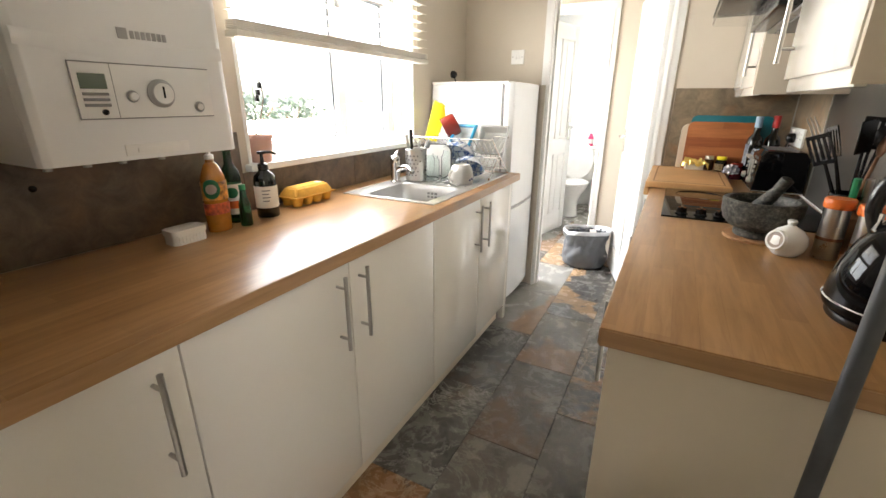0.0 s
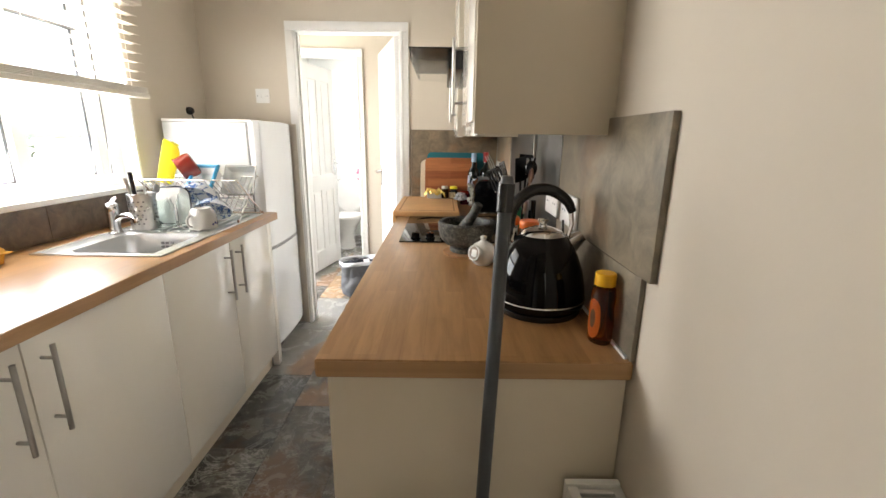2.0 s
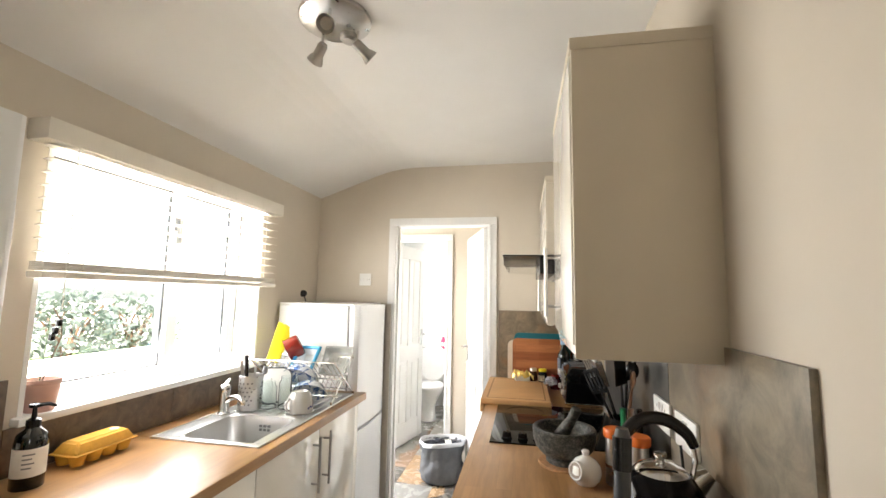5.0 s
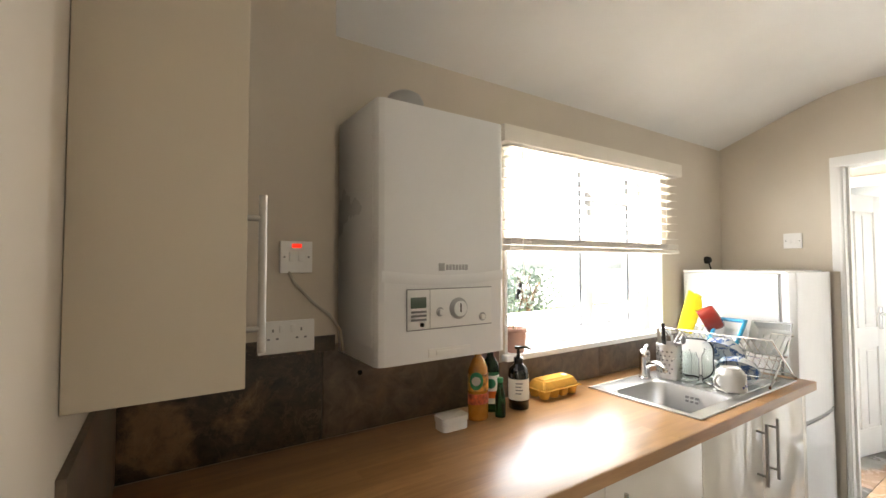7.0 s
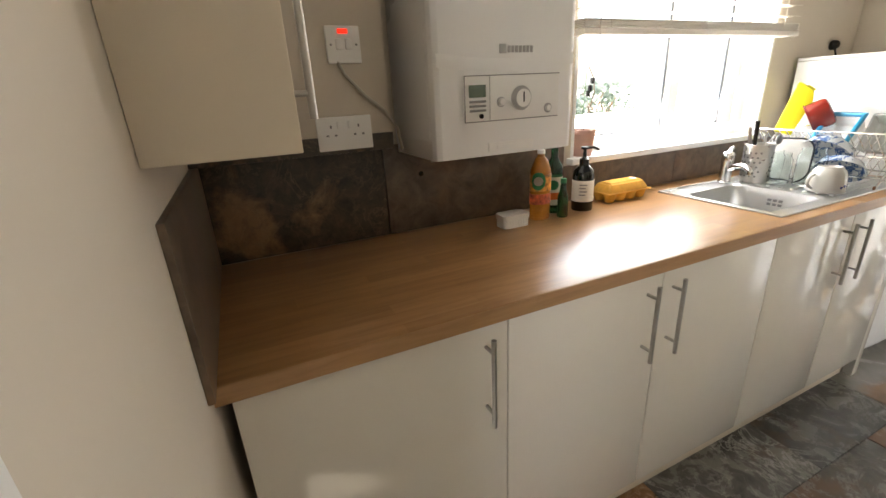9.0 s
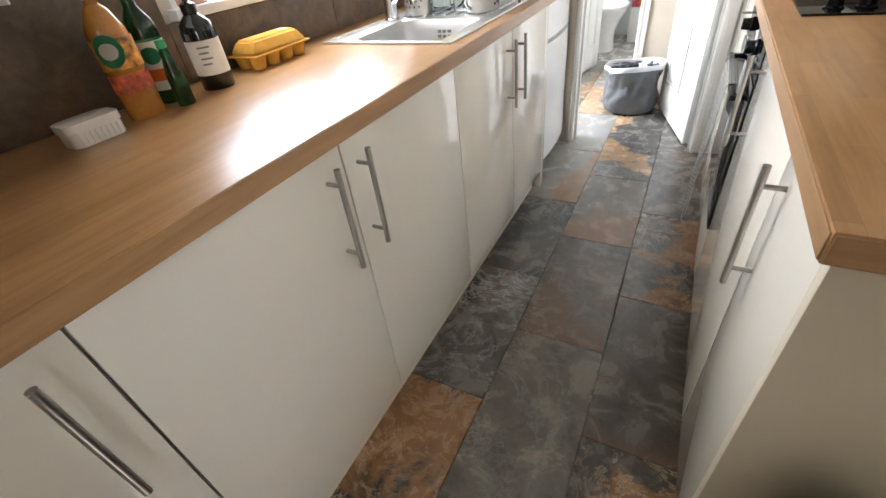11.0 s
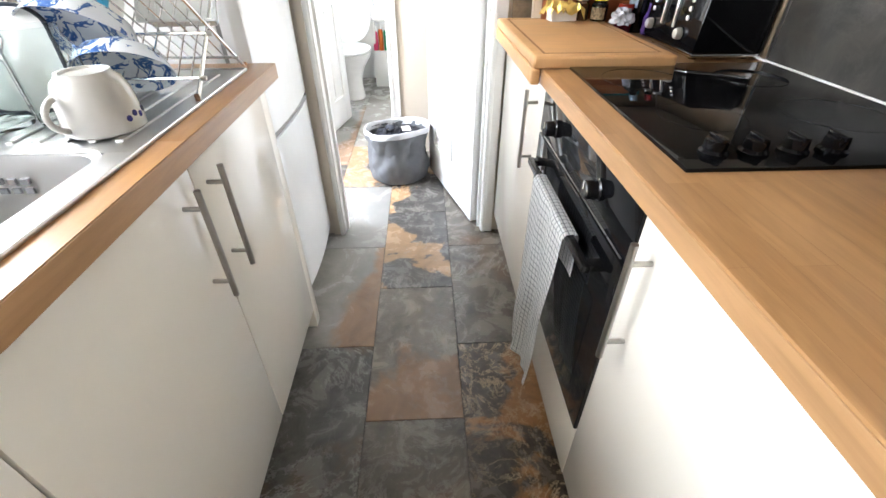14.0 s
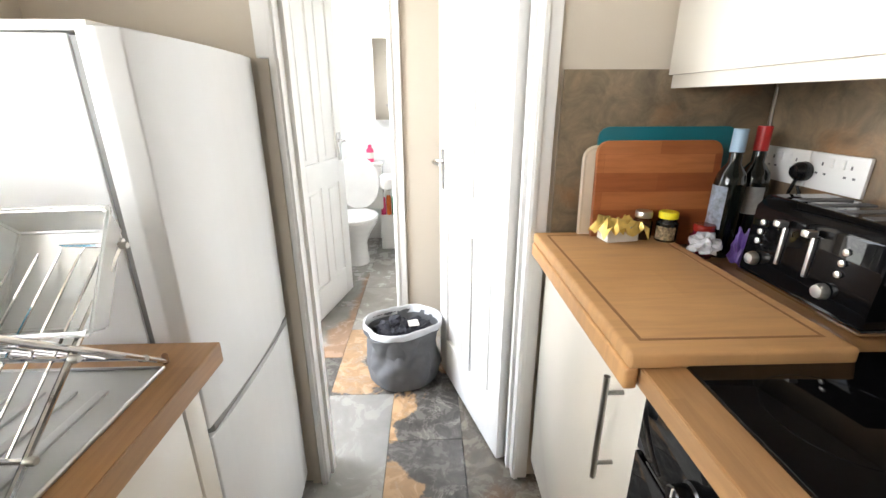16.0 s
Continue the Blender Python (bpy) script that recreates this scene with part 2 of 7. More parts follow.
STEEL = plain("brushed_steel", lin(0.56, 0.55, 0.53), 0.28, 1.0, vary=0.04, scale=30, grain=500, relief=0.03)
CHROME = plain("chrome", lin(0.72, 0.72, 0.72), 0.10, 1.0, vary=0.03, scale=20, relief=0.0)
NICKEL = plain("satin_nickel", lin(0.45, 0.43, 0.40), 0.32, 1.0, vary=0.04, scale=30, relief=0.0)
BLACK = plain("black_plastic", lin(0.008, 0.008, 0.009), 0.24, vary=0.1, scale=20)
BLACKGLOSS = plain("black_gloss", lin(0.004, 0.004, 0.0045), 0.035, vary=0.1, scale=10, relief=0.0, spec=0.2)
GREYPOLE = plain("dark_grey_tube", lin(0.06, 0.065, 0.072), 0.4, vary=0.08, scale=20)
WHITEPL = plain("white_plastic", lin(0.80, 0.79, 0.77), 0.3, vary=0.02, scale=10, relief=0.0)
BOILERW = plain("white_enamel_casing", lin(0.80, 0.80, 0.80), 0.28, vary=0.02, scale=3, relief=0.0)
FRIDGEW = plain("white_fridge_steel", lin(0.82, 0.83, 0.84), 0.22, vary=0.02, scale=3, grain=500, relief=0.03)
GREYPL = plain("grey_plastic", lin(0.22, 0.22, 0.22), 0.4)
MIDGREY = plain("mid_grey_plastic", lin(0.42, 0.42, 0.42), 0.4)
UPVC = plain("white_window_plastic", lin(0.84, 0.84, 0.83), 0.3, vary=0.02, scale=6, relief=0.0)
BLINDM = plain("cream_blind_slat", lin(0.80, 0.75, 0.66), 0.45, vary=0.03, scale=6)
PANE = glass("window_glass")
CORD = plain("grey_cable", lin(0.45, 0.42, 0.36), 0.5)
CERAMIC = plain("white_ceramic", lin(0.82, 0.81, 0.78), 0.12, vary=0.02, scale=20, relief=0.0, coat=0.3)
RUBBER = plain("dark_gap", lin(0.03, 0.03, 0.03), 0.6)


# ---- builders ----
def place_of(ob):
    v = Vector((0, 0, 0))
    while ob:
        v += ob.location
        ob = ob.parent
    return v


def thing(name, at, label, category, group="", kind=""):
    ob = new(name)
    ob.empty_display_size = 0.05
    ob.location = at
    return tagged(ob, label, category, group, kind)


def mesh_of(name, bm, material, origin=(0, 0, 0), smooth=True):
    bmesh.ops.translate(bm, verts=bm.verts, vec=-Vector(origin))
    bmesh.ops.recalc_face_normals(bm, faces=bm.faces)
    me = bpy.data.meshes.new(name)
    bm.to_mesh(me)
    bm.free()
    for one in material if isinstance(material, (list, tuple)) else [material]:
        me.materials.append(one)
    if smooth:
        for f in me.polygons:
            f.use_smooth = True
        me.set_sharp_from_angle(angle=radians(38))
    return me


def part(name, bm, material, parent, label="", shadow=True):
    ob = new(name, mesh_of(name, bm, material, place_of(parent)))
    ob.parent = parent
    ob.visible_shadow = shadow
    return tagged(ob, label) if label else ob


def single(name, bm, material, label, category, group="", kind="", at=None):
    """A thing of one mesh, with its origin at its base."""
    if at is None:
        lo = [min(v.co[i] for v in bm.verts) for i in range(3)]
        hi = [max(v.co[i] for v in bm.verts) for i in range(3)]
        at = ((lo[0] + hi[0]) / 2, (lo[1] + hi[1]) / 2, lo[2])
    ob = new(name, mesh_of(name, bm, material, at))
    ob.location = at
    return tagged(ob, label, category, group, kind)


def box(x0, x1, y0, y1, z0, z1, bevel=0.0, seg=2, bm=None):
    own = bm if bm is not None else bmesh.new()
    r = bmesh.ops.create_cube(own, size=1.0)
    m = Matrix.Translation(((x0 + x1) / 2, (y0 + y1) / 2, (z0 + z1) / 2)) @ Matrix.Diagonal((abs(x1 - x0), abs(y1 - y0), abs(z1 - z0), 1))
    bmesh.ops.transform(own, matrix=m, verts=r["verts"])
    if bevel:
        edges = list({e for v in r["verts"] for e in v.link_edges})
        bmesh.ops.bevel(own, geom=edges, offset=bevel, segments=seg, affect="EDGES", profile=0.6)
    return own


def lathe(profile, at, seg=28, bm=None, axis="z", turn=None):
    """A turned shape from (radius, height) pairs, round an upright axis at `at`."""
    own = bm if bm is not None else bmesh.new()
    rings = []
    m = Matrix.Translation(at)
    if turn is not None:
        m = m @ turn
    elif axis == "x":
        m = m @ Matrix.Rotation(radians(90), 4, "Y")
    elif axis == "y":
        m = m @ Matrix.Rotation(radians(-90), 4, "X")
    for r, h in profile:
        if r < 1e-5:
            rings.append([own.verts.new(m @ Vector((0, 0, h)))])
        else:
            rings.append([own.verts.new(m @ Vector((r * math.cos(2 * math.pi * k / seg), r * math.sin(2 * math.pi * k / seg), h))) for k in range(seg)])
    for a, b in zip(rings, rings[1:]):
        for k in range(seg):
            j = (k + 1) % seg
            if len(a) == 1 and len(b) == 1:
                continue
            if len(a) == 1:
                own.faces.new((a[0], b[k], b[j]))
            elif len(b) == 1:
                own.faces.new((a[k], a[j], b[0]))
            else:
                own.faces.new((a[k], a[j], b[j], b[k]))
    for ring, first in ((rings[0], True), (rings[-1], False)):
        if len(ring) > 1:
            own.faces.new(ring if not first else ring[::-1])
    return own


def tube(points, radius, seg=10, bm=None, closed=False):
    """A round rod along a row of points."""
    own = bm if bm is not None else bmesh.new()
    pts = [Vector(p) for p in points]
    rings = []
    up = None
    count = len(pts)
    for i, p in enumerate(pts):
        if closed:
            d = pts[(i + 1) % count] - pts[i - 1]
        else:
            d = pts[min(i + 1, count - 1)] - pts[max(i - 1, 0)]
        d.normalize()
        if up is None:
            up = d.orthogonal().normalized()
        up = (up - d * up.dot(d))
        up = up.normalized() if up.length > 1e-4 else d.orthogonal().normalized()
        side = d.cross(up)
        rad = radius[i] if isinstance(radius, (list, tuple)) else radius
        rings.append([own.verts.new(p + rad * (up * math.cos(2 * math.pi * k / seg) + side * math.sin(2 * math.pi * k / seg))) for k in range(seg)])
    pairs = list(zip(rings, rings[1:])) + ([(rings[-1], rings[0])] if closed else [])
    for a, b in pairs:
        for k in range(seg):
            j = (k + 1) % seg
            own.faces.new((a[k], a[j], b[j], b[k]))
    if not closed:
        own.faces.new(rings[0][::-1])
        own.faces.new(rings[-1])
    return own


def arc(c, r, a0, a1, n, plane="xz"):
    out = []
    for k in range(n + 1):
        a = radians(a0 + (a1 - a0) * k / n)
        u, v = r * math.cos(a), r * math.sin(a)
        out.append({"xz": (c[0] + u, c[1], c[2] + v), "yz": (c[0], c[1] + u, c[2] + v), "xy": (c[0] + u, c[1] + v, c[2])}[plane])
    return out


def smooth_path(points, n=6):
    """A soft curve through a few points."""
    p = [Vector(q) for q in points]
    p = [p[0] * 2 - p[1]] + p + [p[-1] * 2 - p[-2]]
    out = []
    for k in range(1, len(p) - 2):
        for q in range(n):
            u = q / n
            out.append(0.5 * (2 * p[k] + (p[k + 1] - p[k - 1]) * u + (2 * p[k - 1] - 5 * p[k] + 4 * p[k + 1] - p[k + 2]) * u * u + (3 * p[k] - p[k - 1] - 3 * p[k + 1] + p[k + 2]) * u ** 3))
    return out + [p[-2]]


def prism(outline, axis, lo, hi, bm=None, bevel=0.0):
    """An outline of two coordinates drawn out along an axis."""
    own = bm if bm is not None else bmesh.new()
    def at(u, v, w):
        return {"x": (w, u, v), "y": (u, w, v), "z": (u, v, w)}[axis]
    a = [own.verts.new(at(u, v, lo)) for u, v in outline]
    b = [own.verts.new(at(u, v, hi)) for u, v in outline]
    own.faces.new(a)
    own.faces.new(b[::-1])
    for k in range(len(a)):
        j = (k + 1) % len(a)
        own.faces.new((a[k], b[k], b[j], a[j]))
    if bevel:
        bmesh.ops.bevel(own, geom=own.edges[:], offset=bevel, segments=2, affect="EDGES", profile=0.6)
    return own


def structure(name, bm, material, label, category="wall"):
    ob = new(name, mesh_of(name, bm, material, smooth=False))
    return tagged(ob, label, category, kind="structure")


# ---- the room's numbers ----
XL = -1.305                     # window wall
YB, YF = -0.245, 2.88           # alcove's back wall, far wall with the door
XP = -0.645                     # end of the wall cupboard on the back wall
XD = -0.168                     # doorway edge in the back wall
YH = -2.4                       # far end of the hall behind
TOP = 0.91                      # worktops
WL, WR = -0.69, 0.0             # worktop front edges
DL, DR = -0.713, 0.019           # cabinet fronts
YE = 0.70                       # free end of the right-hand worktop
WIN = (1.02, 2.18, 1.075, 1.985)  # window opening y0 y1 z0 z1
DOOR = (-0.70, -0.04, 1.96)     # door opening x0 x1 top
YI, YI2 = 3.85, 3.95            # bathroom wall
IDOOR = (-1.03, -0.51, 1.98)
XBL, XLR, YBB = -1.47, 0.35, 5.75

# ---- setting ----
ground = structure("ground", box(-60, 60, -60, 60, -0.45, -0.35), plain("garden_grass", lin(0.06, 0.10, 0.03), 0.9, vary=0.2, scale=0.5), "grassy garden ground outside the window", "ground")
structure("floor_slab", box(XL - 0.24, XR + 0.19, YB - 0.1, YBB + 0.1, -0.30, -0.004, bm=box(XD - 0.28, XR + 0.19, YH - 0.09, YB - 0.1, -0.30, -0.004)), GROUT, "dark floor bed under slate tiles", "floor")

b = bmesh.new()
y0, y1, z0, z1 = WIN
box(XL - 0.25, XL, YB - 0.12, y0, 0, 2.6, bm=b)
box(XL - 0.25, XL, y1, YF + 0.1, 0, 2.6, bm=b)
box(XL - 0.25, XL, y0, y1, 0, z0, bm=b)
box(XL - 0.25, XL, y0, y1, z1, 2.6, bm=b)
structure("wall_west", b, PAINT, "beige painted wall with the kitchen window")
structure("wall_boxing", box(XL + 0.001, -1.185, YB, 0.266, 1.20, 2.6), PAINT, "beige boxed-out wall beside the boiler")
b = box(XL - 0.25, XD - 0.02, YB - 0.12, YB, 0, 2.6)
box(XD - 0.02, XR, YB - 0.12, YB, 2.0, 2.6, bm=b)
structure("wall_south", b, PAINT, "beige back wall with a switch beside the hall doorway")
structure("wall_hall_west", box(XD - 0.30, XD - 0.18, YH, YB - 0.12, 0, 2.6), PAINT, "pale side wall of the hall")
# the gap at y -1.5 to -0.85 is added, unseen, for the hall fill
b = box(XR, XR + 0.2, -0.85, YF, 0, 2.6)
box(XR, XR + 0.2, YH, -1.5, 0, 2.6, bm=b)
box(XR, XR + 0.2, -1.5, -0.85, 0, 1.0, bm=b)
box(XR, XR + 0.2, -1.5, -0.85, 1.9, 2.6, bm=b)
structure("wall_east", b, PAINT, "beige long wall behind the cooking side")
structure("wall_hall_end", box(XD - 0.30, XR + 0.2, YH - 0.1, YH - 0.001, 0, 2.6), PAINT, "plain wall closing the hall")
b = bmesh.new()
x0, x1, zt = DOOR
box(XL - 0.25, x0 - 0.025, YF, YF + 0.10, 0, 2.6, bm=b)
box(x1 + 0.025, XR + 0.2, YF, YF + 0.10, 0, 2.6, bm=b)
box(x0 - 0.025, x1 + 0.025, YF, YF + 0.10, zt + 0.025, 2.6, bm=b)
structure("wall_north", b, PAINT, "beige far wall with the doorway to the lobby")
# lobby and bathroom
b = bmesh.new()
ix0, ix1, izt = IDOOR
box(XBL - 0.1, ix0 - 0.025, YI, YI2, 0, 2.5, bm=b)
box(ix1 + 0.025, XLR + 0.1, YI, YI2, 0, 2.5, bm=b)
box(ix0 - 0.025, ix1 + 0.025, YI, YI2, izt + 0.025, 2.5, bm=b)
structure("wall_bathroom", b, PAINT, "pale wall between lobby and bathroom")
structure("wall_lobby_east", box(XLR, XLR + 0.1, YF + 0.101, YI - 0.001, 0, 2.5), PAINT, "pale side wall of the lobby")
b = bmesh.new()
box(XBL - 0.2, XBL, YF + 0.101, 3.0, 0, 2.5, bm=b)
box(XBL - 0.2, XBL, 3.75, YI - 0.001, 0, 2.5, bm=b)
box(XBL - 0.2, XBL, 3.0, 3.75, 0, 0.15, bm=b)
box(XBL - 0.2, XBL, 3.0, 3.75, 2.1, 2.5, bm=b)
structure("wall_lobby_west", b, PAINT, "pale side wall of the lobby with a window")
BATHW = plain("bathroom_white", lin(0.80, 0.80, 0.78), 0.3, vary=0.02, scale=3)
b = bmesh.new()
box(XBL - 0.2, XBL, YI2 + 0.001, 4.62, 0, 2.5, bm=b)
box(XBL - 0.2, XBL, 5.38, YBB, 0, 2.5, bm=b)
box(XBL - 0.2, XBL, 4.62, 5.38, 0, 1.3, bm=b)
box(XBL - 0.2, XBL, 4.62, 5.38, 2.1, 2.5, bm=b)
structure("wall_bathroom_west", b, BATHW, "white bathroom side wall with a window")
structure("wall_bathroom_east", box(-0.1, 0.0, YI2 + 0.001, YBB, 0, 2.5), BATHW, "white bathroom side wall")
structure("wall_bathroom_end", box(XBL - 0.2, 0.0, YBB + 0.001, YBB + 0.1, 0, 2.5), BATHW, "white bathroom end wall")
structure("ceiling_lobby", box(XBL - 0.2, XLR + 0.1, YF + 0.1, YBB + 0.1, 2.501, 2.58), CEIL, "white lobby and bathroom ceiling", "ceiling")
# kitchen ceiling: slopes down to the window wall through a soft bend
out = [(XR + 0.1, 2.395), (-0.58, 2.391), (-0.66, 2.385), (-0.73, 2.375), (-0.79, 2.361), (-0.85, 2.343), (-0.92, 2.318)]
out += [(XL - 0.02, 2.172), (XL - 0.02, 2.62), (XR + 0.1, 2.62)]
structure("ceiling", prism(out, "y", YB, YF), CEIL, "white kitchen ceiling sloping down to the window wall", "ceiling")
structure("ceiling_hall", box(XD - 0.3, XR + 0.1, YH - 0.1, YB - 0.12, 2.4, 2.6), CEIL, "white hall ceiling", "ceiling")


# ---- window ----
RUBBER = plain("grey_rubber", lin(0.16, 0.16, 0.165), 0.6)
def kitchen_window():
    t = thing("window_1", (XL - 0.15, 1.6, z0), "white plastic casement window with three lights and bright daylight", "window", kind="structure")
    xf0, xf1 = XL - 0.145, XL - 0.075
    b = bmesh.new()
    box(xf0, xf1, y0, y0 + 0.06, z0, z1, 0.006, bm=b)
    box(xf0, xf1, y1 - 0.06, y1, z0, z1, 0.006, bm=b)
    box(xf0, xf1, y0 + 0.06, y1 - 0.06, z0, z0 + 0.06, 0.006, bm=b)
    box(xf0, xf1, y0 + 0.06, y1 - 0.06, z1 - 0.06, z1, 0.006, bm=b)
    part("window_frame", b, UPVC, t)
    for ym in (1.65, 2.05):
        part("mullion", box(xf0, xf1, ym - 0.03, ym + 0.03, z0 + 0.06, z1 - 0.06, 0.005), UPVC, t)
    # a top light in the middle bay
    part("transom", box(xf0 + 0.004, xf1 - 0.004, 1.68, 2.02, 1.77, 1.82, 0.005), UPVC, t)
    for a, c, d, e in ((y0 + 0.06, 1.62, z0 + 0.06, z1 - 0.06), (1.68, 2.02, z0 + 0.06, 1.77), (1.68, 2.02, 1.82, z1 - 0.06), (2.08, y1 - 0.06, z0 + 0.06, z1 - 0.06)):
        part("pane", box(xf0 + 0.03, xf0 + 0.036, a, c, d, e), PANE, t, shadow=False)
    b = bmesh.new()
    box(xf1, xf1 + 0.012, 1.62, 1.645, 1.74, 1.80, 0.003, bm=b)
    box(xf1 + 0.012, xf1 + 0.03, 1.622, 1.640, 1.68, 1.79, 0.004, bm=b)
    part("window_handle", b, GREYPL, t)
    for ya_, yb_ in ((y0 + 0.06, 1.62), (1.68, 2.02), (2.08, y1 - 0.06)):
        bm_ = bmesh.new()
        for yy in (ya_, yb_):
            box(xf1 - 0.034, xf1 - 0.026, yy - 0.004, yy + 0.004, z0 + 0.06, z1 - 0.06, bm=bm_)
        if ya_ == 1.68:
            box(xf1 - 0.034, xf1 - 0.002, ya_, yb_, 1.764, 1.772, bm=bm_)
        box(xf1 - 0.034, xf1 - 0.026, ya_, yb_, z0 + 0.056, z0 + 0.066, bm=bm_)
        box(xf1 - 0.034, xf1 - 0.026, ya_, yb_, z1 - 0.066, z1 - 0.056, bm=bm_)
        part("gasket", bm_, RUBBER, t, "grey rubber gasket")
    for ya_, yb_ in ((y0 - 0.003, y0 + 0.012), (y1 - 0.012, y1 + 0.003)):
        part("reveal", box(XL - 0.075, XL + 0.002, ya_, yb_, z0, z1 - 0.003), UPVC, t)
    part("reveal", box(XL - 0.075, XL + 0.002, y0, y1, z1 - 0.012, z1 + 0.003), UPVC, t)
    part("window_sill", box(XL - 0.075, XL + 0.035, y0 - 0.02, y1 + 0.02, z0 - 0.022, z0 + 0.003, 0.006), UPVC, t)
    return t


kitchen_window()


def blind():
    t = thing("venetian_blind", (XL + 0.05, 1.6, 1.5), "cream slatted venetian blind half raised over the window", "blind")
    xa, xb = XL + 0.012, XL + 0.075
    ya, yb = 0.985, 2.225
    part("pelmet", box(XL + 0.001, XL + 0.085, ya - 0.035, yb + 0.025, 1.922, 1.99, 0.004), BLINDM, t)
    part("bottom_rail", box(xa, xb, ya, yb, 1.497, 1.518, 0.004), BLINDM, t)
    for k in range(5):
        z = 1.522 + 0.0055 * k
        part("stacked_slat", box(xa + 0.003, xb - 0.003, ya + 0.004, yb - 0.004, z, z + 0.0035), BLINDM, t)
    for k in range(9):
        z = 1.575 + 0.042 * k
        b = prism([(xa + 0.006, z + 0.004), (xa + 0.03, z + 0.0075), (xb - 0.006, z + 0.002), (xb - 0.006, z - 0.0005), (xa + 0.03, z + 0.005), (xa + 0.006, z + 0.0015)], "y", ya + 0.004, yb - 0.004)
        part("slat", b, BLINDM, t)
    for y in (ya + 0.12, 1.6, yb - 0.12):
        for x in (xa + 0.002, xb - 0.002):
            part("ladder_cord", tube([(x, y, 1.52), (x, y, 1.94)], 0.0012, 6), BLINDM, t)
    part("pull_cord", tube([(xb + 0.008, ya + 0.06, 1.94), (xb + 0.009, ya + 0.062, 1.40)], 0.0015, 6), BLINDM, t)
    return t


blind()


# ---- doorways ----
def architrave(name, xa, xb, zt, y, face, w, label, cut=0.0):
    """Moulded trim round a doorway; face -1 looks towards the kitchen."""
    t = thing(name, ((xa + xb) / 2, y, 0), label, "door frame", kind="structure")
    lo = cut
    part("side_trim", box(xa - w, xa, min(y, y + face * 0.016), max(y, y + face * 0.016), lo, zt, 0.004), WOODWHITE, t)
    part("side_trim", box(xb, xb + w, min(y, y + face * 0.016), max(y, y + face * 0.016), 0, zt, 0.004), WOODWHITE, t)
    part("head_trim", box(xa - w, xb + w, min(y, y + face * 0.016), max(y, y + face * 0.016), zt, zt + w, 0.004), WOODWHITE, t)
    part("bead", box(xb + 0.006, xb + 0.02, min(y + face * 0.016, y + face * 0.022), max(y + face * 0.016, y + face * 0.022), 0, zt, 0.002), WOODWHITE, t)
    part("bead", box(xa - 0.02, xa - 0.006, min(y + face * 0.016, y + face * 0.022), max(y + face * 0.016, y + face * 0.022), 0, zt, 0.002), WOODWHITE, t)
    return t


x0, x1, zt = DOOR
fr = architrave("door_frame_1", x0, x1, zt, YF, -1, 0.055, "white moulded door frame between kitchen and lobby", 1.40)
part("lining", box(x0 - 0.025, x0, YF - 0.012, YF + 0.11, 0, zt, 0.002), WOODWHITE, fr)
part("lining", box(x1, x1 + 0.025, YF - 0.012, YF + 0.11, 0, zt, 0.002), WOODWHITE, fr)
part("lining", box(x0, x1, YF - 0.012, YF + 0.11, zt, zt + 0.025, 0.002), WOODWHITE, fr)
part("door_stop", box(x0, x0 + 0.012, YF + 0.03, YF + 0.06, 0, zt), WOODWHITE, fr)
part("door_stop", box(x1 - 0.012, x1, YF + 0.03, YF + 0.06, 0, zt), WOODWHITE, fr)
part("low_strip", box(x0 - 0.055, x0 - 0.026, YF - 0.014, YF, 0, 1.398, 0.002), PAINT, fr, "unpainted beige strip beside the fridge")
x0, x1, zt = IDOOR
fr = architrave("door_frame_2", x0, x1, zt, YI, -1, 0.06, "white moulded frame of the bathroom doorway")
part("lining", box(x0 - 0.025, x0, YI - 0.012, YI2 + 0.01, 0, zt, 0.002), WOODWHITE, fr)
part("lining", box(x1, x1 + 0.025, YI - 0.012, YI2 + 0.01, 0, zt, 0.002), WOODWHITE, fr)
part("lining", box(x0, x1, YI - 0.012, YI2 + 0.01, zt, zt + 0.025, 0.002), WOODWHITE, fr)


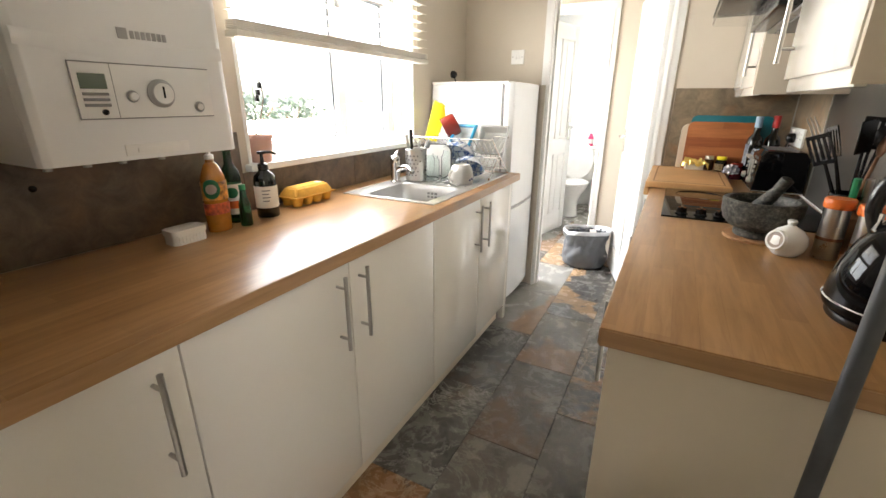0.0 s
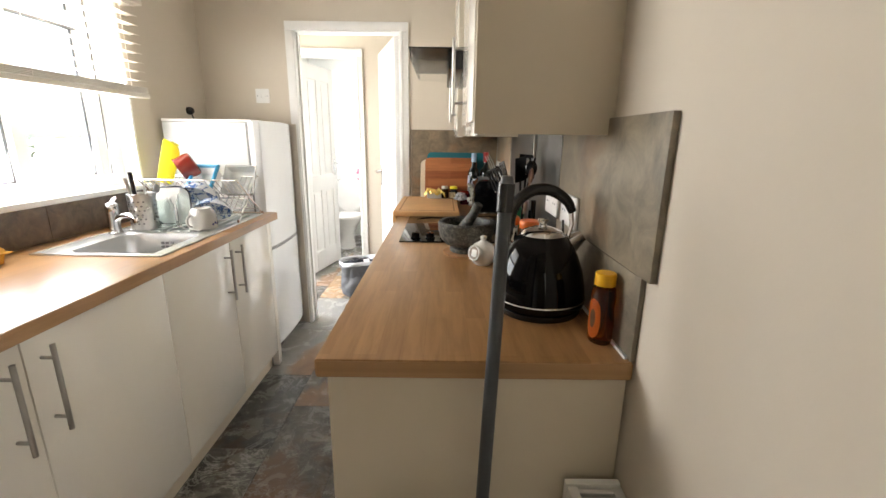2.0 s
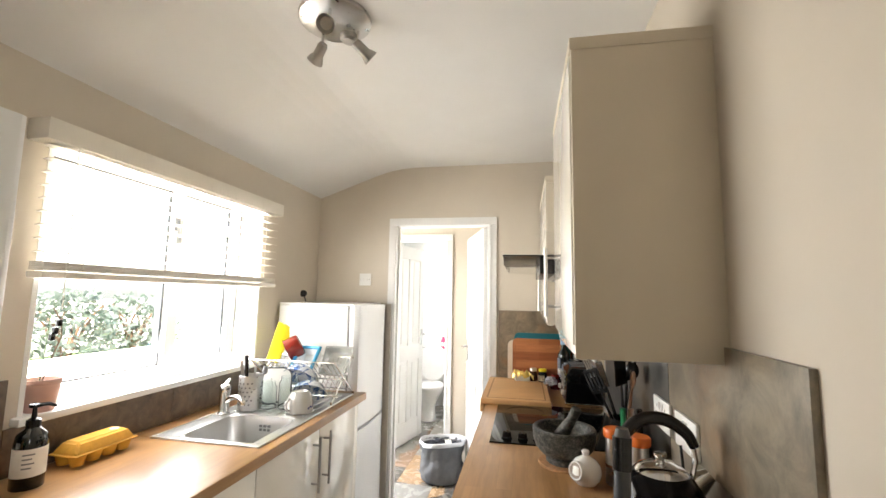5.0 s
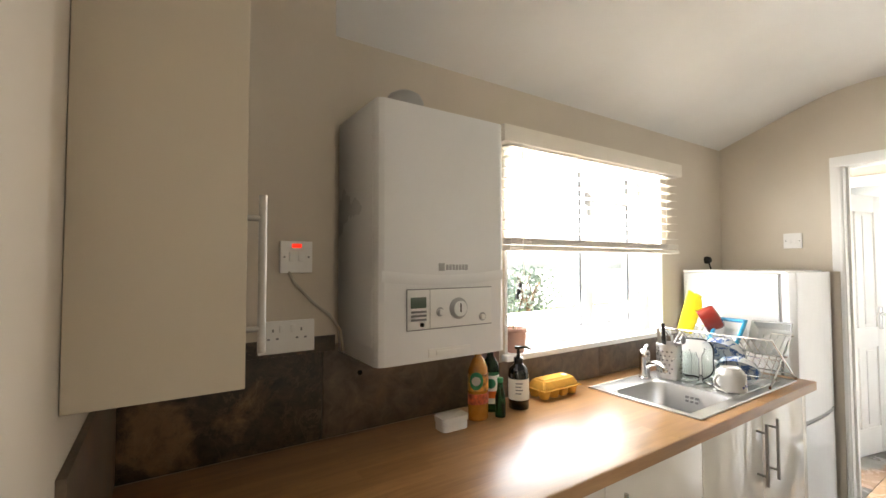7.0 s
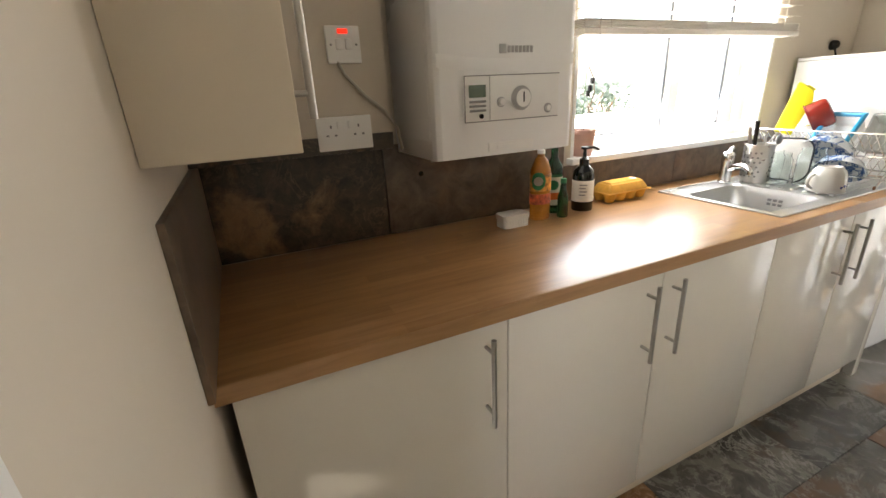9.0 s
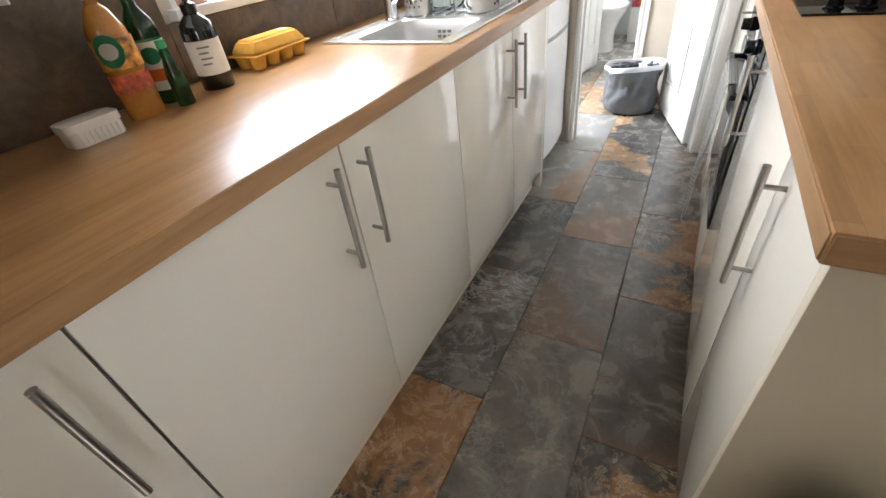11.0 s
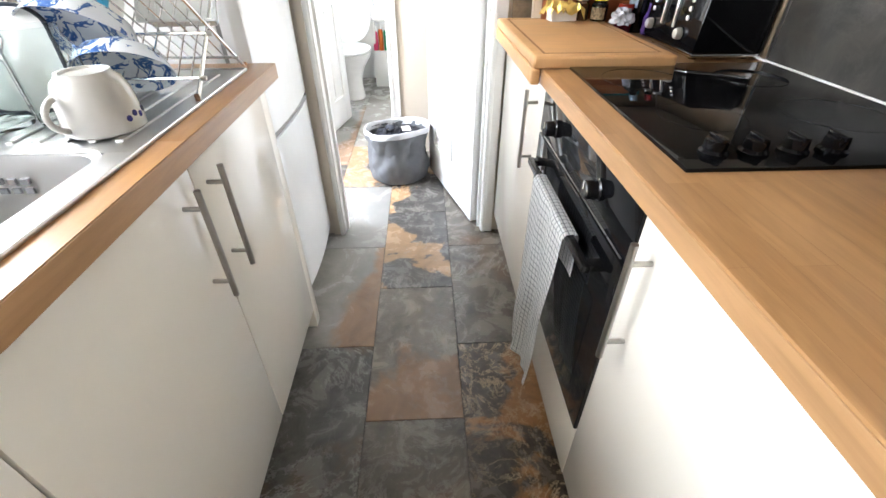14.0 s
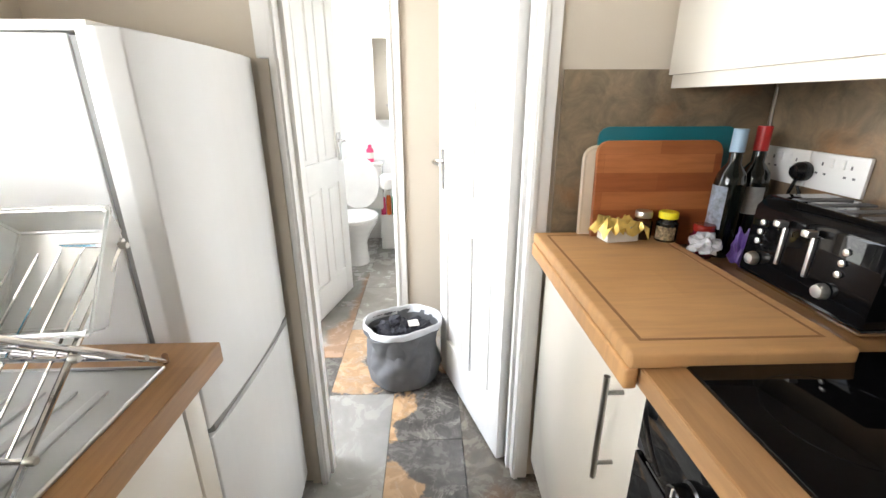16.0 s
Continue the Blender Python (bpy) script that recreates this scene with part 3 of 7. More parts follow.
def panel_door(name, width, height, pose_m, label, handle_side):
    """A white panelled leaf; its hinge is the origin, its width runs along +x, its near face looks to -y."""
    t = new(name)
    th = 0.038
    stile, panels = 0.095, ((0.20, 0.80), (0.95, height - 0.13))
    b = bmesh.new()
    box(0, stile, 0, th, 0.004, height, 0.003, bm=b)
    box(width - stile, width, 0, th, 0.004, height, 0.003, bm=b)
    box(stile, width - stile, 0, th, 0.004, 0.20, 0.003, bm=b)
    box(stile, width - stile, 0, th, 0.80, 0.95, 0.003, bm=b)
    box(stile, width - stile, 0, th, height - 0.13, height, 0.003, bm=b)
    part("leaf_frame", b, WOODWHITE, t)
    mid = width / 2
    part("muntin", box(mid - 0.04, mid + 0.04, 0.001, th - 0.001, 0.20, height - 0.13, 0.002), WOODWHITE, t)
    for za, zb in panels:
        for xa, xb in ((stile, mid - 0.04), (mid + 0.04, width - stile)):
            part("panel", box(xa, xb, 0.011, th - 0.011, za, zb), WOODWHITE, t)
            part("raised_panel", box(xa + 0.025, xb - 0.025, 0.005, th - 0.005, za + 0.025, zb - 0.025, 0.005), WOODWHITE, t)
    for s in (-1, 1):
        yy = 0 if s < 0 else th
        hx = width - 0.06
        b = box(hx - 0.02, hx + 0.02, min(yy, yy + s * 0.008), max(yy, yy + s * 0.008), 0.93, 1.10, 0.003)
        plate = part("handle_plate", b, CHROME, t, "chrome lever plate")
        part("lever", tube([(hx, yy + s * 0.008, 1.05), (hx, yy + s * 0.042, 1.05), (hx - 0.012, yy + s * 0.05, 1.05), (hx - 0.10, yy + s * 0.052, 1.047)], [0.011, 0.009, 0.009, 0.007], 10), CHROME, plate)
    for hz in (0.25, 1.70):
        part("hinge", tube([(-0.003, -0.005, hz), (-0.003, -0.005, hz + 0.09)], 0.006, 8), CHROME, t)
    t.matrix_world = pose_m
    return tagged(t, label, "door", kind="structure")


panel_door("door_1", 0.66, 1.945, pose(-0.048, 2.955, 0.006, 0, 0, 107), "white panelled door standing open into the lobby", 1)
panel_door("door_2", 0.60, 1.96, pose(-1.02, 3.97, 0.006, 0, 0, 77), "white panelled bathroom door standing half open", 1)


# ---- worktops and cabinets ----
def bar_handle(parent, x, y, zt_, side, length=0.235):
    """An upright steel bar handle on two short stubs; side +1 stands off towards +x."""
    b = tube([(x, y, zt_ - length), (x, y, zt_)], 0.006, 12)
    for z in (zt_ - 0.035, zt_ - length + 0.035):
        tube([(x - side * 0.034, y, z), (x, y, z)], 0.0045, 10, bm=b)
    return part("handle", b, NICKEL, parent, "brushed steel bar handle")


def base_unit(side, ya, yb, handle_y, label):
    t = thing("base_cabinet", ((DL - 0.3) if side > 0 else DR + 0.3, (ya + yb) / 2, 0), label, "cabinet", "fitted base cabinets")
    xf = DL if side > 0 else DR
    back = XL + 0.02 if side > 0 else XR - 0.02
    xi = xf - side * 0.021
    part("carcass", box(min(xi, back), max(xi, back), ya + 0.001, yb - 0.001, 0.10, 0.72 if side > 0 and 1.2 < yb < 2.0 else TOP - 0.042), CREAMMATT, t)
    d = part("door", box(min(xf, xf - side * 0.019), max(xf, xf - side * 0.019), ya + 0.002, yb - 0.002, 0.105, TOP - 0.046, 0.0025), CREAM, t, "glossy cream flat door")
    bar_handle(d, xf + side * 0.034, handle_y, 0.838, side, 0.231)
    xp = xf - side * 0.045
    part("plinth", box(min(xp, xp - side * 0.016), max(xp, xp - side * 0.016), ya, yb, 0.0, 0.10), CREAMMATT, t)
    return t


for ya, yb, hy in ((YB + 0.02, 0.342, 0.283), (0.342, 0.842, 0.786), (0.842, 1.352, 0.884), (1.352, 1.820, 1.764), (1.820, 2.24, 1.865)):
    unit = base_unit(1, ya, yb, hy, "glossy cream base cabinet with a steel bar handle")
part("end_post", box(-0.755, -0.72, 2.255, 2.30, 0, 0.865, 0.002), CREAM, unit)
for ya, yb, hy in ((2.24, 2.85, 2.312), (1.036, 1.634, 1.582), (0.741, 1.036, 0.981)):
    unit = base_unit(-1, ya, yb, hy, "glossy cream base cabinet with a steel bar handle")
part("end_panel", box(DR - 0.002, XR - 0.004, YE + 0.018, YE + 0.037, 0.0, TOP - 0.042, 0.002), CREAMMATT, unit, "matt cream end panel")


def left_worktop():
    t = thing("worktop", (-1.0, 1.0, TOP - 0.04), "oak-effect laminate worktop along the window wall", "worktop")
    # cut for the sink bowl
    sy0, sy1, sx0, sx1 = 1.402, 1.80, -1.13, -0.762
    b = bmesh.new()
    box(XL + 0.012, WL, YB, sy0, TOP - 0.04, TOP, 0.004, bm=b)
    box(XL + 0.012, WL, sy1, 2.335, TOP - 0.04, TOP, 0.004, bm=b)
    box(XL + 0.012, sx0, sy0 - 0.004, sy1 + 0.004, TOP - 0.04, TOP - 0.0005, bm=b)
    box(sx1, WL - 0.0005, sy0 - 0.004, sy1 + 0.004, TOP - 0.04, TOP - 0.0005, 0.0, bm=b)
    part("slab", b, OAK, t)
    part("edging", box(WL - 0.0005, WL + 0.0015, YB, 2.335, TOP - 0.0385, TOP - 0.002, 0.0006, 1), OAKEDGE, t, "oak-effect edging strip")
    part("end_cap", box(XL + 0.013, WL, 2.3345, 2.3365, TOP - 0.0385, TOP - 0.002, 0.0006, 1), OAKEDGE, t)
    return t


left_worktop()
t = thing("worktop", (0.3, 1.8, TOP - 0.04), "oak-effect laminate worktop on the cooking side", "worktop")
part("slab", box(WR, XR - 0.004, YE, 2.862, TOP - 0.04, TOP, 0.005), OAK, t)
part("edging", box(WR - 0.0015, WR + 0.0005, YE + 0.003, 2.862, TOP - 0.036, TOP - 0.004, 0.0006, 1), OAKEDGE, t, "oak-effect edging strip")
part("end_cap", box(WR + 0.003, XR - 0.004, YE - 0.0015, YE + 0.0005, TOP - 0.036, TOP - 0.004, 0.0006, 1), OAKEDGE, t, "darker oak-effect end strip")


# ---- splashbacks ----
def splash(name, boxes, label, stone=None):
    t = thing(name, (0, 0, 0), label, "splashback", kind="structure")
    for bx in boxes:
        part("panel", box(*bx, 0.0015), stone or STONE, t)
    return t


splash("splashback_west", [(XL, XL + 0.011, 0.27, 0.978, TOP, 1.195), (XL, XL + 0.011, 0.98, 1.6, TOP, 1.05), (XL, XL + 0.011, 1.602, 2.34, TOP, 1.05)], "brown stone-effect splashback under the window")
splash("splashback_boxing", [(XL, XL + 0.011, YB, 0.268, TOP, 1.199), (-1.1845, -1.178, YB, 0.268, 1.198, 1.243)], "dark stone-effect splashback with rust blotches beside the boiler", STONE_RUST)
splash("splashback_alcove", [(XL + 0.012, XP + 0.003, YB, YB + 0.011, TOP, 1.198)], "dark stone-effect splashback on the alcove's back wall")
splash("splashback_east", [(XR - 0.013, XR, 0.665, 1.29, 1.08, 1.368), (XR - 0.011, XR, 0.70, 1.3, TOP, 1.078)], "grey and tan stone-effect splashback panels", STONE_GREY)
sp = splash("splashback_hob", [(XR - 0.011, XR, 1.302, 2.278, TOP, 1.368)], "dark grey stone-effect splashback behind the hob", STONE_DARK)
part("joint_strip", box(XR - 0.014, XR - 0.001, 2.279, 2.287, TOP, 1.366, 0.001), STEEL, sp, "pale metal joint strip")
part("sealant", box(XR - 0.019, XR - 0.0115, YE + 0.01, 2.862, TOP, TOP + 0.006, 0.002), WOODWHITE, sp, "white sealant bead along the worktop")
splash("splashback_corner", [(XR - 0.011, XR, 2.288, 2.868, TOP, 1.368)], "tan and grey stone-effect splashback panel behind the toaster", STONE_TAN)
splash("splashback_north", [(0.03, XR - 0.013, YF - 0.012, YF, TOP, 1.375)], "brown stone-effect splashback on the far wall", STONE_TAN)


# ---- fridge ----
def fridge():
    t = thing("fridge_freezer", (-1.02, 2.61, 0), "white fridge freezer with two doors and grey edge trim", "fridge")
    ya, yb = 2.362, 2.862
    part("cabinet", box(XL + 0.02, -0.832, ya + 0.004, yb - 0.004, 0.03, 1.392, 0.006), FRIDGEW, t)
    part("top_cover", box(XL + 0.02, -0.80, ya + 0.002, yb - 0.002, 1.393, 1.408, 0.004), WHITEPL, t)
    part("seal", box(-0.8315, -0.819, ya + 0.008, yb - 0.008, 0.06, 1.388), GREYPL, t, "grey door seal")
    for za, zb, nm in ((0.690, 1.40, "fridge_door"), (0.07, 0.668, "freezer_door")):
        out = [(-0.818, ya), (-0.79, ya)]
        for k in range(9):
            s = k / 8
            out.append((-0.762 + 0.012 * math.sin(math.pi * s), ya + 0.012 + (yb - ya - 0.024) * s))
        out += [(-0.79, yb), (-0.818, yb)]
        part(nm, prism(out, "z", za, zb, bevel=0.003), FRIDGEW, t, "white fridge door")
    part("grip", prism([(-0.81, ya + 0.004), (-0.764, ya + 0.03), (-0.756, yb - 0.03), (-0.81, yb - 0.004)], "z", 0.669, 0.689), GREYPL, t, "grey recessed grip between the doors")
    part("kick_plate", box(-0.85, -0.83, ya + 0.02, yb - 0.02, 0.0, 0.06), GREYPL, t)
    return t


fridge()


# ---- boiler ----
def boiler():
    t = thing("boiler", (-1.16, 0.54, 1.17), "white wall-hung gas boiler with a dial and display", "boiler")
    xf, ya, yb, za, zb = -1.01, 0.320, 0.760, 1.172, 1.889
    out = [(XL + 0.001, ya), (xf - 0.02, ya), (xf - 0.006, ya + 0.006), (xf, ya + 0.02), (xf, yb - 0.02), (xf - 0.006, yb - 0.006), (xf - 0.02, yb), (XL + 0.001, yb)]
    part("casing", prism(out, "z", za, zb, bevel=0.002), BOILERW, t)
    # brow moulding over the control panel
    b = bmesh.new()
    n = 16
    tops, bots = [], []
    for k in range(n + 1):
        s = k / n
        y = ya + 0.012 + (yb - ya - 0.024) * s
        z = 1.412 - 0.014 * math.sin(math.pi * s)
        tops.append(((xf, y, z + 0.014), (xf + 0.004, y, z)))
        bots.append((xf, y, z - 0.016))
    for k in range(n):
        v = [b.verts.new(p) for p in (tops[k][0], tops[k + 1][0], tops[k + 1][1], tops[k][1])]
        b.faces.new(v)
        v = [b.verts.new(p) for p in (tops[k][1], tops[k + 1][1], bots[k + 1], bots[k])]
        b.faces.new(v)
    bmesh.ops.remove_doubles(b, verts=b.verts, dist=1e-5)
    part("brow", b, BOILERW, t)
    pan = part("control_panel", box(xf, xf + 0.004, 0.405, 0.70, 1.262, 1.374, 0.0015), WHITEPL, t)
    b = bmesh.new()
    for z in (1.2625, 1.3735):
        box(xf + 0.003, xf + 0.0048, 0.405, 0.70, z - 0.0012, z + 0.0012, bm=b)
    box(xf + 0.003, xf + 0.0048, 0.4045, 0.4065, 1.262, 1.374, bm=b)
    box(xf + 0.003, xf + 0.0048, 0.478, 0.479, 1.262, 1.374, bm=b)
    tagged(part("panel_line", b, GREYPL, pan), kind="stuff")
    part("display", box(xf + 0.004, xf + 0.006, 0.417, 0.466, 1.322, 1.352, 0.0008), plain("pale_display", lin(0.13, 0.17, 0.13), 0.15), pan, "grey-green display")
    for z in (1.312, 1.301, 1.29):
        part("button", box(xf + 0.004, xf + 0.007, 0.418, 0.466, z - 0.003, z + 0.003, 0.001), GREYPL, pan)
    part("button", lathe([(0.006, 0), (0.006, 0.004), (0.004, 0.006), (0, 0.006)], (xf + 0.004, 0.452, 1.276), 14, axis="x"), BLACK, pan)
    d = part("dial", lathe([(0.031, 0), (0.031, 0.004), (0.027, 0.008), (0.0255, 0.010), (0.0245, 0.012), (0, 0.012)], (xf + 0.004, 0.575, 1.315), 32, axis="x"), MIDGREY, pan, "grey-ringed pressure dial")
    part("dial_face", lathe([(0.0225, 0), (0.0225, 0.002), (0, 0.0022)], (xf + 0.0155, 0.575, 1.315), 28, axis="x"), WHITEPL, d)
    part("needle", box(xf + 0.0174, xf + 0.0184, 0.573, 0.577, 1.305, 1.33), BLACK, d)
    part("knob", lathe([(0.009, 0), (0.009, 0.008), (0.007, 0.01), (0, 0.01)], (xf + 0.004, 0.512, 1.308), 18, axis="x"), WHITEPL, pan)
    part("knob", lathe([(0.008, 0), (0.008, 0.006), (0, 0.006)], (xf + 0.004, 0.664, 1.285), 18, axis="x"), WHITEPL, pan)
    b = bmesh.new()
    for y in (0.512, 0.664):
        lathe([(0.013, 0), (0.013, 0.001), (0.011, 0.001), (0.011, 0)], (xf + 0.0042, y, 1.308 if y < 0.6 else 1.285), 20, b, axis="x")
    tagged(part("knob_ring", b, MIDGREY, pan), kind="stuff")
    # maker's plate as a plain grey bar with a square mark
    b = box(xf, xf + 0.002, 0.510, 0.530, 1.424, 1.446, 0.001)
    for k in range(7):
        box(xf, xf + 0.002, 0.535 + 0.0115 * k, 0.5435 + 0.0115 * k, 1.426, 1.442, 0.001, bm=b)
    part("name_plate", b, MIDGREY, t, "grey name plate")
    b = box(xf, xf + 0.003, 0.475, 0.62, 1.182, 1.206, 0.001)
    box(xf + 0.002, xf + 0.005, 0.50, 0.595, 1.188, 1.199, 0.001, bm=b)
    part("flap", b, WHITEPL, t)
    part("flue", lathe([(0.066, 0), (0.066, 0.02), (0.06, 0.024), (0.06, 0.06), (0.05, 0.08), (0.03, 0.092), (0, 0.095)], (-1.16, 0.48, zb), 32), MIDGREY, t, "grey flue elbow on top")
    part("seam", box(XL + 0.002, xf - 0.03, ya - 0.0008, ya, za + 0.05, zb - 0.02), BOILERW, t)
    for y in (0.40, 0.48, 0.56, 0.66):
        part("pipe_stub", tube([(-1.21, y, za), (-1.21, y, za - 0.03)], 0.009, 10), NICKEL, t)
    return t


boiler()


# ---- wall cupboards ----
def wall_cupboard(x0, x1, y0, y1, z0, z1, fronts, label):
    """A cream wall cupboard on the right-hand wall; fronts: (ya, yb, za, zb, handle y or None, handle z)."""
    t = thing("wall_cupboard", ((x0 + x1) / 2, (y0 + y1) / 2, z0), label, "cupboard", "cream wall cupboards")
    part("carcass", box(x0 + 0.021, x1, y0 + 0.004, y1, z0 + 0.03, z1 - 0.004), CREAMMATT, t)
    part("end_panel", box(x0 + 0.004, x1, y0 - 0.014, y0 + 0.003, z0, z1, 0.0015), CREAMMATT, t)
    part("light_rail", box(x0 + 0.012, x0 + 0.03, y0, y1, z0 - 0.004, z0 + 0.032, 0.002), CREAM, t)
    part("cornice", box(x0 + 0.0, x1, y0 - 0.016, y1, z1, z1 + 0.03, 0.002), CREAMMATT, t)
    for ya, yb, za, zb, hy, hz in fronts:
        d = part("door", box(x0, x0 + 0.019, ya + 0.002, yb - 0.002, za, zb, 0.0025), CREAM, t, "glossy cream flat door")
        if hy:
            bar_handle(d, x0 - 0.032, hy, hz, -1)
    return t


wall_cupboard(0.305, XR - 0.001, 0.945, 1.50, 1.332, 2.045, [(0.945, 1.50, 1.36, 2.04, 1.455, 1.635)], "cream glossy wall cupboard beside the extractor")
wall_cupboard(0.305, XR - 0.001, 2.115, 2.87, 1.332, 2.045, [(2.115, 2.87, 1.36, 2.04, 2.15, 1.635)], "cream glossy wall cupboard in the far corner")


def alcove_cupboard():
    t = thing("wall_cupboard", (-0.9, -0.15, 1.28), "tall cream wall cupboard in the alcove beside the passage", "cupboard", "cream wall cupboards")
    part("carcass", box(-1.183, XP - 0.021, YB + 0.001, -0.065, 1.276, 2.30), CREAMMATT, t)
    part("end_panel", box(XP - 0.02, XP - 0.002, YB + 0.001, -0.047, 1.268, 2.30, 0.0015), CREAMMATT, t)
    d = part("door", box(-1.163, XP - 0.021, -0.064, -0.046, 1.272, 2.298, 0.002), CREAM, t)
    b = tube([(XP - 0.026, -0.022, 1.312), (XP - 0.026, -0.022, 1.547)], 0.006, 12)
    for z in (1.347, 1.512):
        tube([(XP - 0.026, -0.046, z), (XP - 0.026, -0.022, z)], 0.0045, 10, bm=b)
    part("handle", b, NICKEL, d, "brushed steel bar handle")
    return t


alcove_cupboard()


fr = thing("door_frame_3", (XD, YB, 0), "white trim of the hall doorway", "door frame", kind="structure")
part("side_trim", box(XD - 0.028, XD, YB, YB + 0.012, 0, 2.0, 0.003), WOODWHITE, fr)
part("lining", box(XD - 0.02, XD + 0.002, YB - 0.12, YB - 0.001, 0, 2.0, 0.002), WOODWHITE, fr)

# ---- more materials ----
KSTEEL = plain("sink_steel", lin(0.55, 0.55, 0.54), 0.36, 1.0, vary=0.04, scale=8, relief=0.0)
ORANGE = plain("orange_plastic", lin(0.75, 0.16, 0.02), 0.35)
YELLOW = plain("yellow_plastic", lin(0.82, 0.72, 0.02), 0.4)
EGGBOX = plain("yellow_card", lin(0.70, 0.37, 0.05), 0.85, vary=0.08, scale=30, grain=300, relief=0.3)
RED = plain("red_enamel", lin(0.22, 0.016, 0.009), 0.2, coat=0.3)
TEAL = plain("teal_plastic", lin(0.01, 0.16, 0.20), 0.4)
BLUE = plain("sky_blue_plastic", lin(0.03, 0.32, 0.55), 0.35)
GREENB = glass("green_glass", (0.02, 0.16, 0.05, 1), 0.03)
DARKB = plain("dark_bottle", lin(0.006, 0.008, 0.007), 0.08, vary=0.1, relief=0.0, coat=0.3)
AMBER = glass("amber_honey", (0.35, 0.07, 0.005, 1), 0.02)
CLEAR = glass("clear_glass", (0.92, 0.96, 0.95, 1), 0.02, 1.2)
PAPER = plain("white_label", lin(0.78, 0.75, 0.68), 0.6)
GRANITE = speckled("dark_granite", lin(0.022, 0.023, 0.022), lin(0.13, 0.125, 0.105))
CORK = plain("cork_mat", lin(0.42, 0.22, 0.10), 0.8, vary=0.15, scale=60)
TERRA = plain("pink_pot", lin(0.58, 0.36, 0.29), 0.7)
FABRIC = plain("grey_felt", lin(0.125, 0.128, 0.135), 0.95, vary=0.12, scale=12, grain=500, relief=0.4)
LINER = plain("pale_plastic_liner", lin(0.52, 0.53, 0.55), 0.4, vary=0.06, scale=20)
CLOTHES = plain("dark_clothes", lin(0.025, 0.026, 0.035), 0.9, vary=0.2, scale=25, relief=0.4)
FOIL = plain("gold_foil", lin(0.80, 0.58, 0.16), 0.35, 0.6, vary=0.1, scale=40)
LEAF = plain("leaf_green", lin(0.05, 0.10, 0.03), 0.5)
BARK = plain("stem_brown", lin(0.12, 0.07, 0.04), 0.8)
PINK = plain("pink_plastic", lin(0.70, 0.05, 0.16), 0.4)
GREENP = plain("green_plastic", lin(0.02, 0.25, 0.10), 0.4)
BROWNW = plain("brown_wood", lin(0.20, 0.09, 0.04), 0.5, vary=0.15, scale=40)
BEIGEPL = plain("ivory_plastic", lin(0.72, 0.62, 0.48), 0.4)
MIRROR = plain("mirror_glass", lin(0.9, 0.9, 0.9), 0.03, 1.0, vary=0.0, relief=0.0)
NEON = glow("red_neon", (1.0, 0.03, 0.01, 1), 0.12)
FRUITY = plain("orange_soap", lin(0.62, 0.27, 0.045), 0.15, vary=0.12, scale=30, trans=0.35, relief=0.0)


def checked(name, step=0.019):
    """White cotton woven with a dark grid."""
    m, n, l, p = tree(name)
    uv = n.new("ShaderNodeTexCoord")
    br = n.new("ShaderNodeTexBrick")
    br.offset = 0.0
    br.inputs["Scale"].default_value = 1.0
    br.inputs["Brick Width"].default_value, br.inputs["Row Height"].default_value = step, step
    br.inputs["Mortar Size"].default_value, br.inputs["Mortar Smooth"].default_value = 0.0011, 0.4
    br.inputs["Color1"].default_value = br.inputs["Color2"].default_value = (0.84, 0.84, 0.83, 1)
    br.inputs["Mortar"].default_value = (0.10, 0.105, 0.125, 1)
    l.new(uv.outputs["UV"], br.inputs["Vector"])
    l.new(br.outputs["Color"], p.inputs["Base Color"])
    p.inputs["Roughness"].default_value = 0.95
    fine = noise_tex(n, l, uv.outputs["Object"], 700, 2)
    bump(n, l, p, fine.outputs["Fac"], 0.3, 0.001)
    return m


def blue_pattern(name):
    m, n, l, p = tree(name)
    mp = mapping(n, l, (1, 1, 1))
    v = noise_tex(n, l, mp.outputs["Vector"], 30, 4, 0.55, 1.0)
    # white ground greyed so the colour carries the bowls' backlit shade
    c = ramp(n, l, v.outputs["Fac"], [(0.50, (0.56, 0.59, 0.62, 1)), (0.53, (0.03, 0.08, 0.24, 1)), (0.60, (0.07, 0.14, 0.32, 1)), (0.63, (0.56, 0.59, 0.62, 1))])
    l.new(c.outputs["Color"], p.inputs["Base Color"])
    p.inputs["Roughness"].default_value = 0.12
    return m


TOWELM = checked("checked_towel", 0.0155)
DELFT = blue_pattern("blue_patterned_china")


